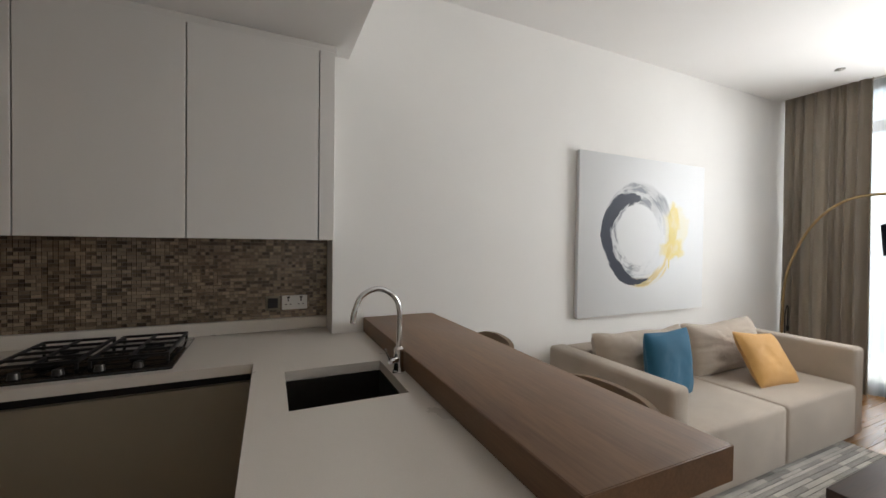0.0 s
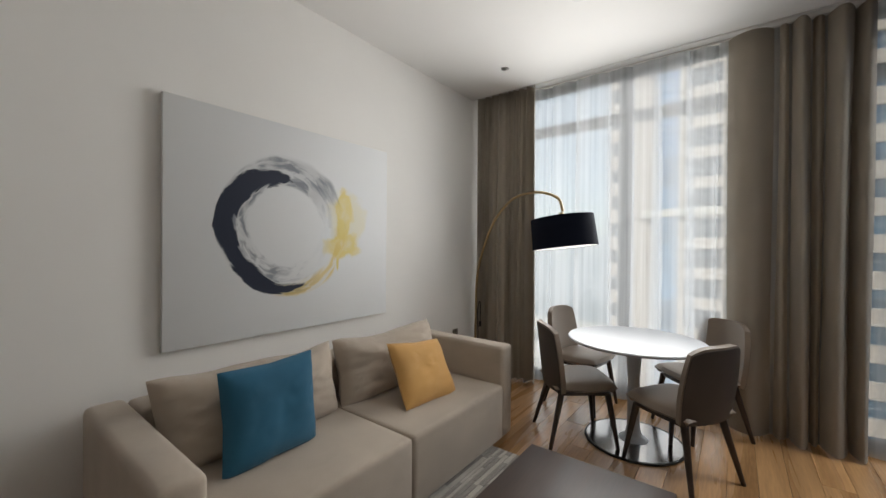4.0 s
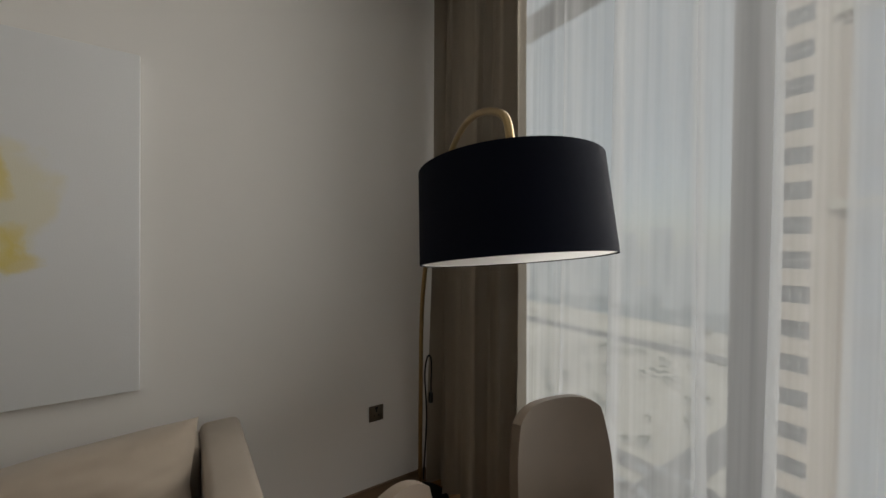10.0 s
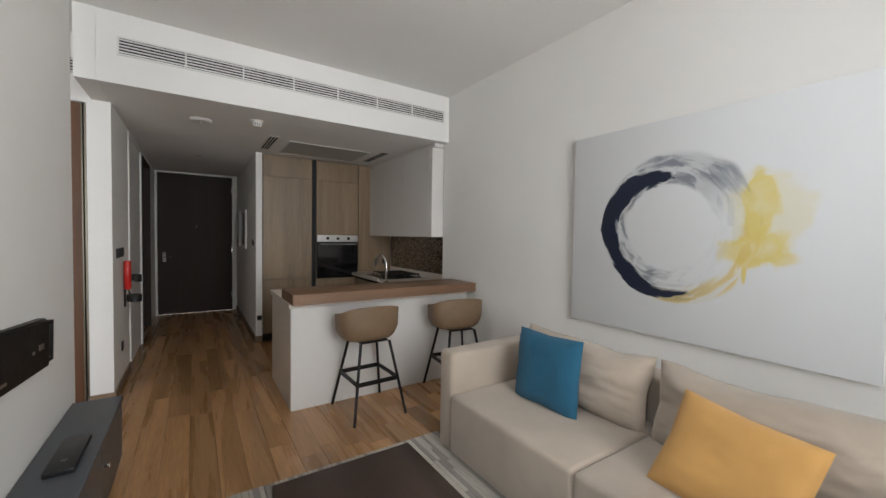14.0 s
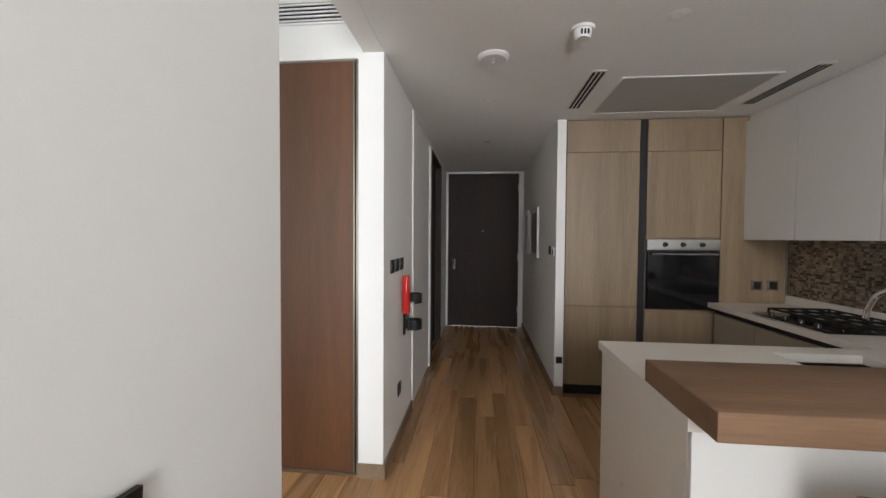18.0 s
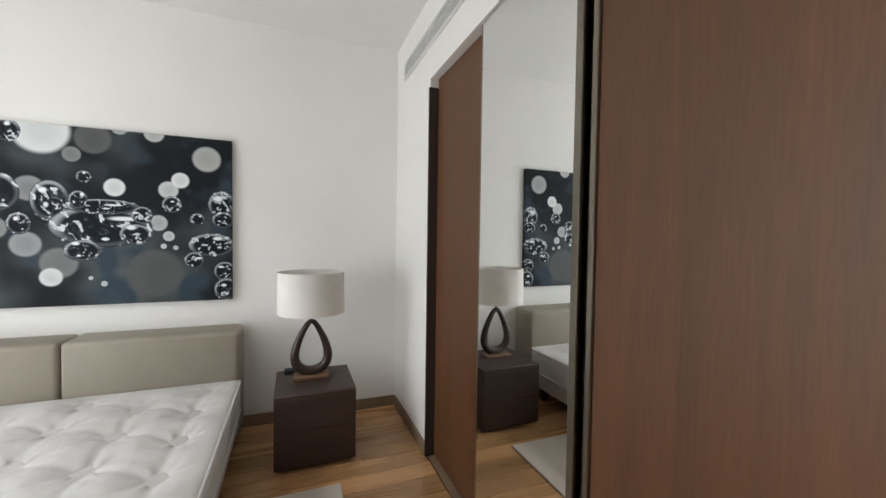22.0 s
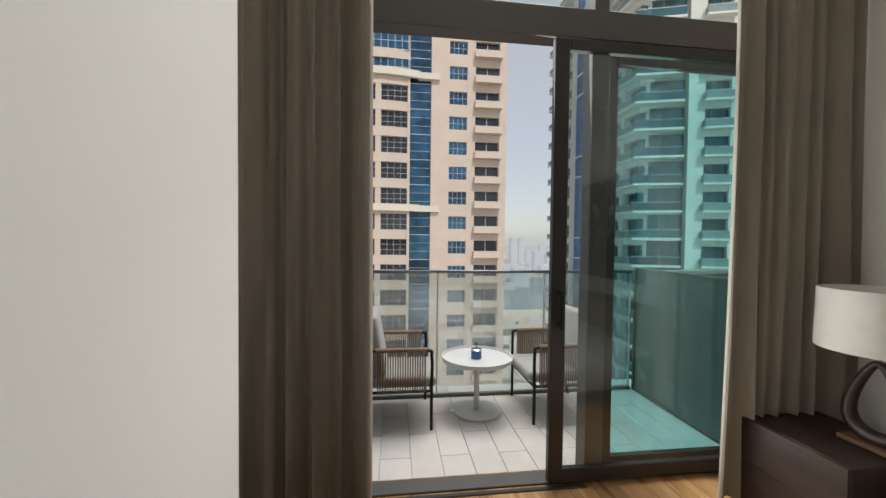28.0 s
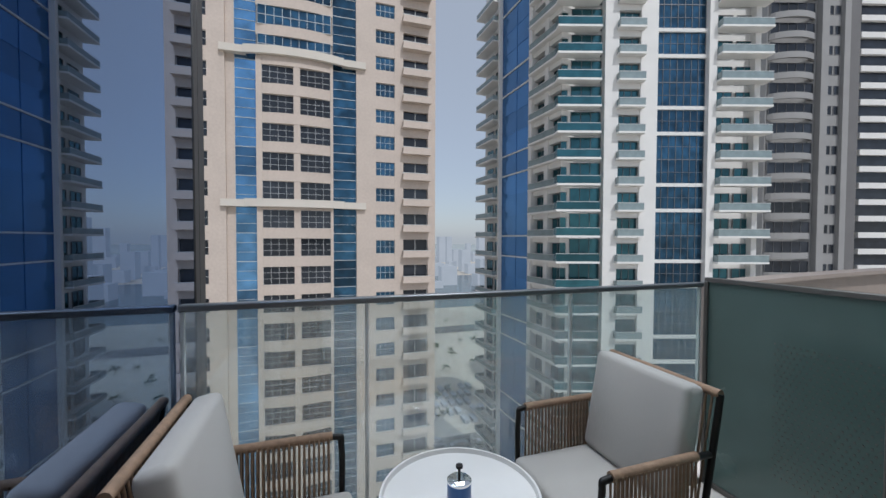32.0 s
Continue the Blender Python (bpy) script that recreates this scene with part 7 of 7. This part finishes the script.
vs, fs = [], []
for _ in range(240):
    x, y = rnd.uniform(70, 330), rnd.uniform(-90, 140)
    s = rnd.uniform(1.4, 3.2)
    k = len(vs)
    vs += [(x - 0.15, y, GROUND), (x + 0.15, y - 0.15, GROUND), (x + 0.1, y + 0.15, GROUND), (x, y, GROUND + s * 1.2)]
    fs += [(k, k + 1, k + 3), (k + 1, k + 2, k + 3), (k + 2, k, k + 3)]
    for _ in range(16):         # ragged clumps of leaves
        a, e, r = rnd.uniform(0, 6.28), rnd.uniform(-0.5, 1.2), s * rnd.uniform(0.3, 0.95)
        cx, cy, cz = x + r * math.cos(a) * math.cos(e), y + r * math.sin(a) * math.cos(e), GROUND + s * 1.25 + 0.75 * r * math.sin(e)
        q = s * rnd.uniform(0.16, 0.34)
        t = rnd.uniform(0, 1.5)
        k = len(vs)
        vs += [(cx + q * math.cos(t), cy + q * math.sin(t), cz), (cx - q * math.sin(t), cy + q * math.cos(t), cz + q * 0.3), (cx - q * math.cos(t), cy - q * math.sin(t), cz),
               (cx + q * math.sin(t), cy - q * math.cos(t), cz - q * 0.2), (cx, cy, cz + q * 0.8), (cx, cy, cz - q * 0.6)]
        fs += [(k + p, k + (p + 1) % 4, k + c) for p in range(4) for c in (4, 5)]
trees = bpy.data.meshes.new("far_trees")
trees.from_pydata(vs, [], fs)
trees.materials.append(LEAF)
tagged(new("far_trees", trees), "dark green trees along the plots far below", "trees", kind="stuff")
cars = []
for _ in range(260):
    x, y = rnd.choice((91.5, 95.5, 106, 110)), rnd.uniform(-160, 240)
    cars.append((x - 0.9, x + 0.9, y - 2.2, y + 2.2, GROUND + 0.3, GROUND + 1.1))
    cars.append((x - 0.75, x + 0.75, y - 1.2, y + 1.0, GROUND + 1.1, GROUND + 1.6))
for i in range(16):
    for j in range(5):
        if rnd.random() < 0.7:
            x, y = 120 + 7 * j, -60 + 3.1 * i
            cars.append((x - 2.2, x + 2.2, y - 0.9, y + 0.9, GROUND + 0.3, GROUND + 1.5))
tagged(solo("parked_cars", cells(cars), PALE_RENDER, "rows of pale parked cars far below", "cars", smooth=False), kind="stuff")


# ---- pieces: planks, balcony tiles, mosaic ----
def slab_mesh(name, lx, ly, t, mat, inset=0.0015):
    """A flat piece with a chamfered top, centred."""
    a, b = lx / 2, ly / 2
    v = [(-a, -b, -t), (a, -b, -t), (a, b, -t), (-a, b, -t), (-a, -b, -inset), (a, -b, -inset), (a, b, -inset), (-a, b, -inset),
         (-a + inset, -b + inset, 0), (a - inset, -b + inset, 0), (a - inset, b - inset, 0), (-a + inset, b - inset, 0)]
    f = [(0, 1, 5, 4), (1, 2, 6, 5), (2, 3, 7, 6), (3, 0, 4, 7), (4, 5, 9, 8), (5, 6, 10, 9), (6, 7, 11, 10), (7, 4, 8, 11), (8, 9, 10, 11)]
    me = bpy.data.meshes.new(name)
    me.from_pydata(v, [], f)
    me.materials.append(mat)
    return me


rnd = random.Random(3)
PW, y, row = 0.15, YS + 0.002, 0
stock = {}
while y < YN - 0.02:
    w = min(PW, YN - y)
    mid = y + w / 2
    if mid < 1.06:
        x0, x1 = XWD, (-0.86 if mid < YR else 0.60)
    elif mid < YC1:
        x0, x1 = XD - 0.02, 0.60
    else:
        x0, x1 = -6.28, 0.60
    x = x0 - rnd.uniform(0.0, 1.3)
    while x < x1:
        ln = rnd.choice((1.2, 1.5, 1.8))
        a, b = max(x, x0), min(x + ln, x1)
        if b - a > 0.03:
            key = (round(b - a, 3), round(w, 3))
            if key not in stock:
                stock[key] = slab_mesh("plank", b - a - 0.0015, w - 0.0015, 0.0115, FLOOR_WOOD, 0.001)
            o = new("plank", stock[key])
            o.parent, o.location = floor, ((a + b) / 2, mid, 0.0)
        x += ln
    y += PW
    row += 1

tile = slab_mesh("tile", 0.597, 0.197, 0.0115, TILE_OUT, 0.002)
half = slab_mesh("tile", 0.297, 0.197, 0.0115, TILE_OUT, 0.002)
for j in range(14):
    for i in range(3):
        short = (j + i) % 2 == 0 and i == 2
        o = new("tile", half if (i == (0 if j % 2 else 2)) else tile)
        x = XB + 0.13 + (0.15 if (j % 2 and i == 0) else 0.30 * (1 - 2 * 0) + 0.6 * i if not j % 2 else 0.0)
        if j % 2:
            x = XB + 0.13 + (0.15 if i == 0 else 0.60 + 0.6 * (i - 1))
        else:
            x = XB + 0.13 + (0.30 + 0.6 * i if i < 2 else 1.35)
        o.parent, o.location = slab, (x - 0.02, YR - 0.10 - 0.2 * j, ZB)

splash = setting("splashback", box(-6.33, -4.487, YK - 0.006, YK - 0.0005, 0.966, 1.447), GROUT, "brown glass mosaic splashback with fine grout joints", category="tile wall")
bits = []
for s_ in (0.0098, 0.0202):                       # square chips and double ones
    h_, d_ = 0.0087, 0.0045
    bit = bpy.data.meshes.new("tile")
    bit.from_pydata([(-s_, 0, -h_), (s_, 0, -h_), (s_, 0, h_), (-s_, 0, h_), (-s_ + 0.001, -d_, -h_ + 0.001), (s_ - 0.001, -d_, -h_ + 0.001), (s_ - 0.001, -d_, h_ - 0.001), (-s_ + 0.001, -d_, h_ - 0.001)], [],
                    [(0, 1, 5, 4), (1, 2, 6, 5), (2, 3, 7, 6), (3, 0, 4, 7), (4, 5, 6, 7)])
    bit.materials.append(MOSAIC)
    bits.append(bit)
ISLE = MOSAIC.copy()
ISLE.name = "mosaic_glass_joined"
nodes, links = ISLE.node_tree.nodes, ISLE.node_tree.links
geo = nodes.new("ShaderNodeNewGeometry")
for link in list(links):
    if link.from_node.bl_idname == "ShaderNodeObjectInfo":
        links.new(geo.outputs["Random Per Island"], link.to_socket)
vs, fs, count = [], [], 0
rnd = random.Random(23)
for j in range(25):
    x, z = -4.489, 0.977 + 0.0191 * j
    while x > -6.28:
        bit = bits[rnd.random() < 0.30]
        half_w = bit.vertices[1].co.x
        x -= half_w + 0.0006
        if count < 300 and x > -4.86:
            o = new("tile", bit)
            o.parent, o.location = splash, (x, YK - 0.006, z)
            count += 1
        else:
            k = len(vs)
            vs += [(x + p.co.x, YK - 0.006 + p.co.y, z + p.co.z) for p in bit.vertices]
            fs += [tuple(k + q for q in f.vertices) for f in bit.polygons]
        x -= half_w + 0.0006
rest = bpy.data.meshes.new("mosaic_rest")
rest.from_pydata(vs, [], fs)
rest.materials.append(ISLE)
o = new("mosaic_rest", rest)
o.parent = splash
tagged(o, kind="stuff")
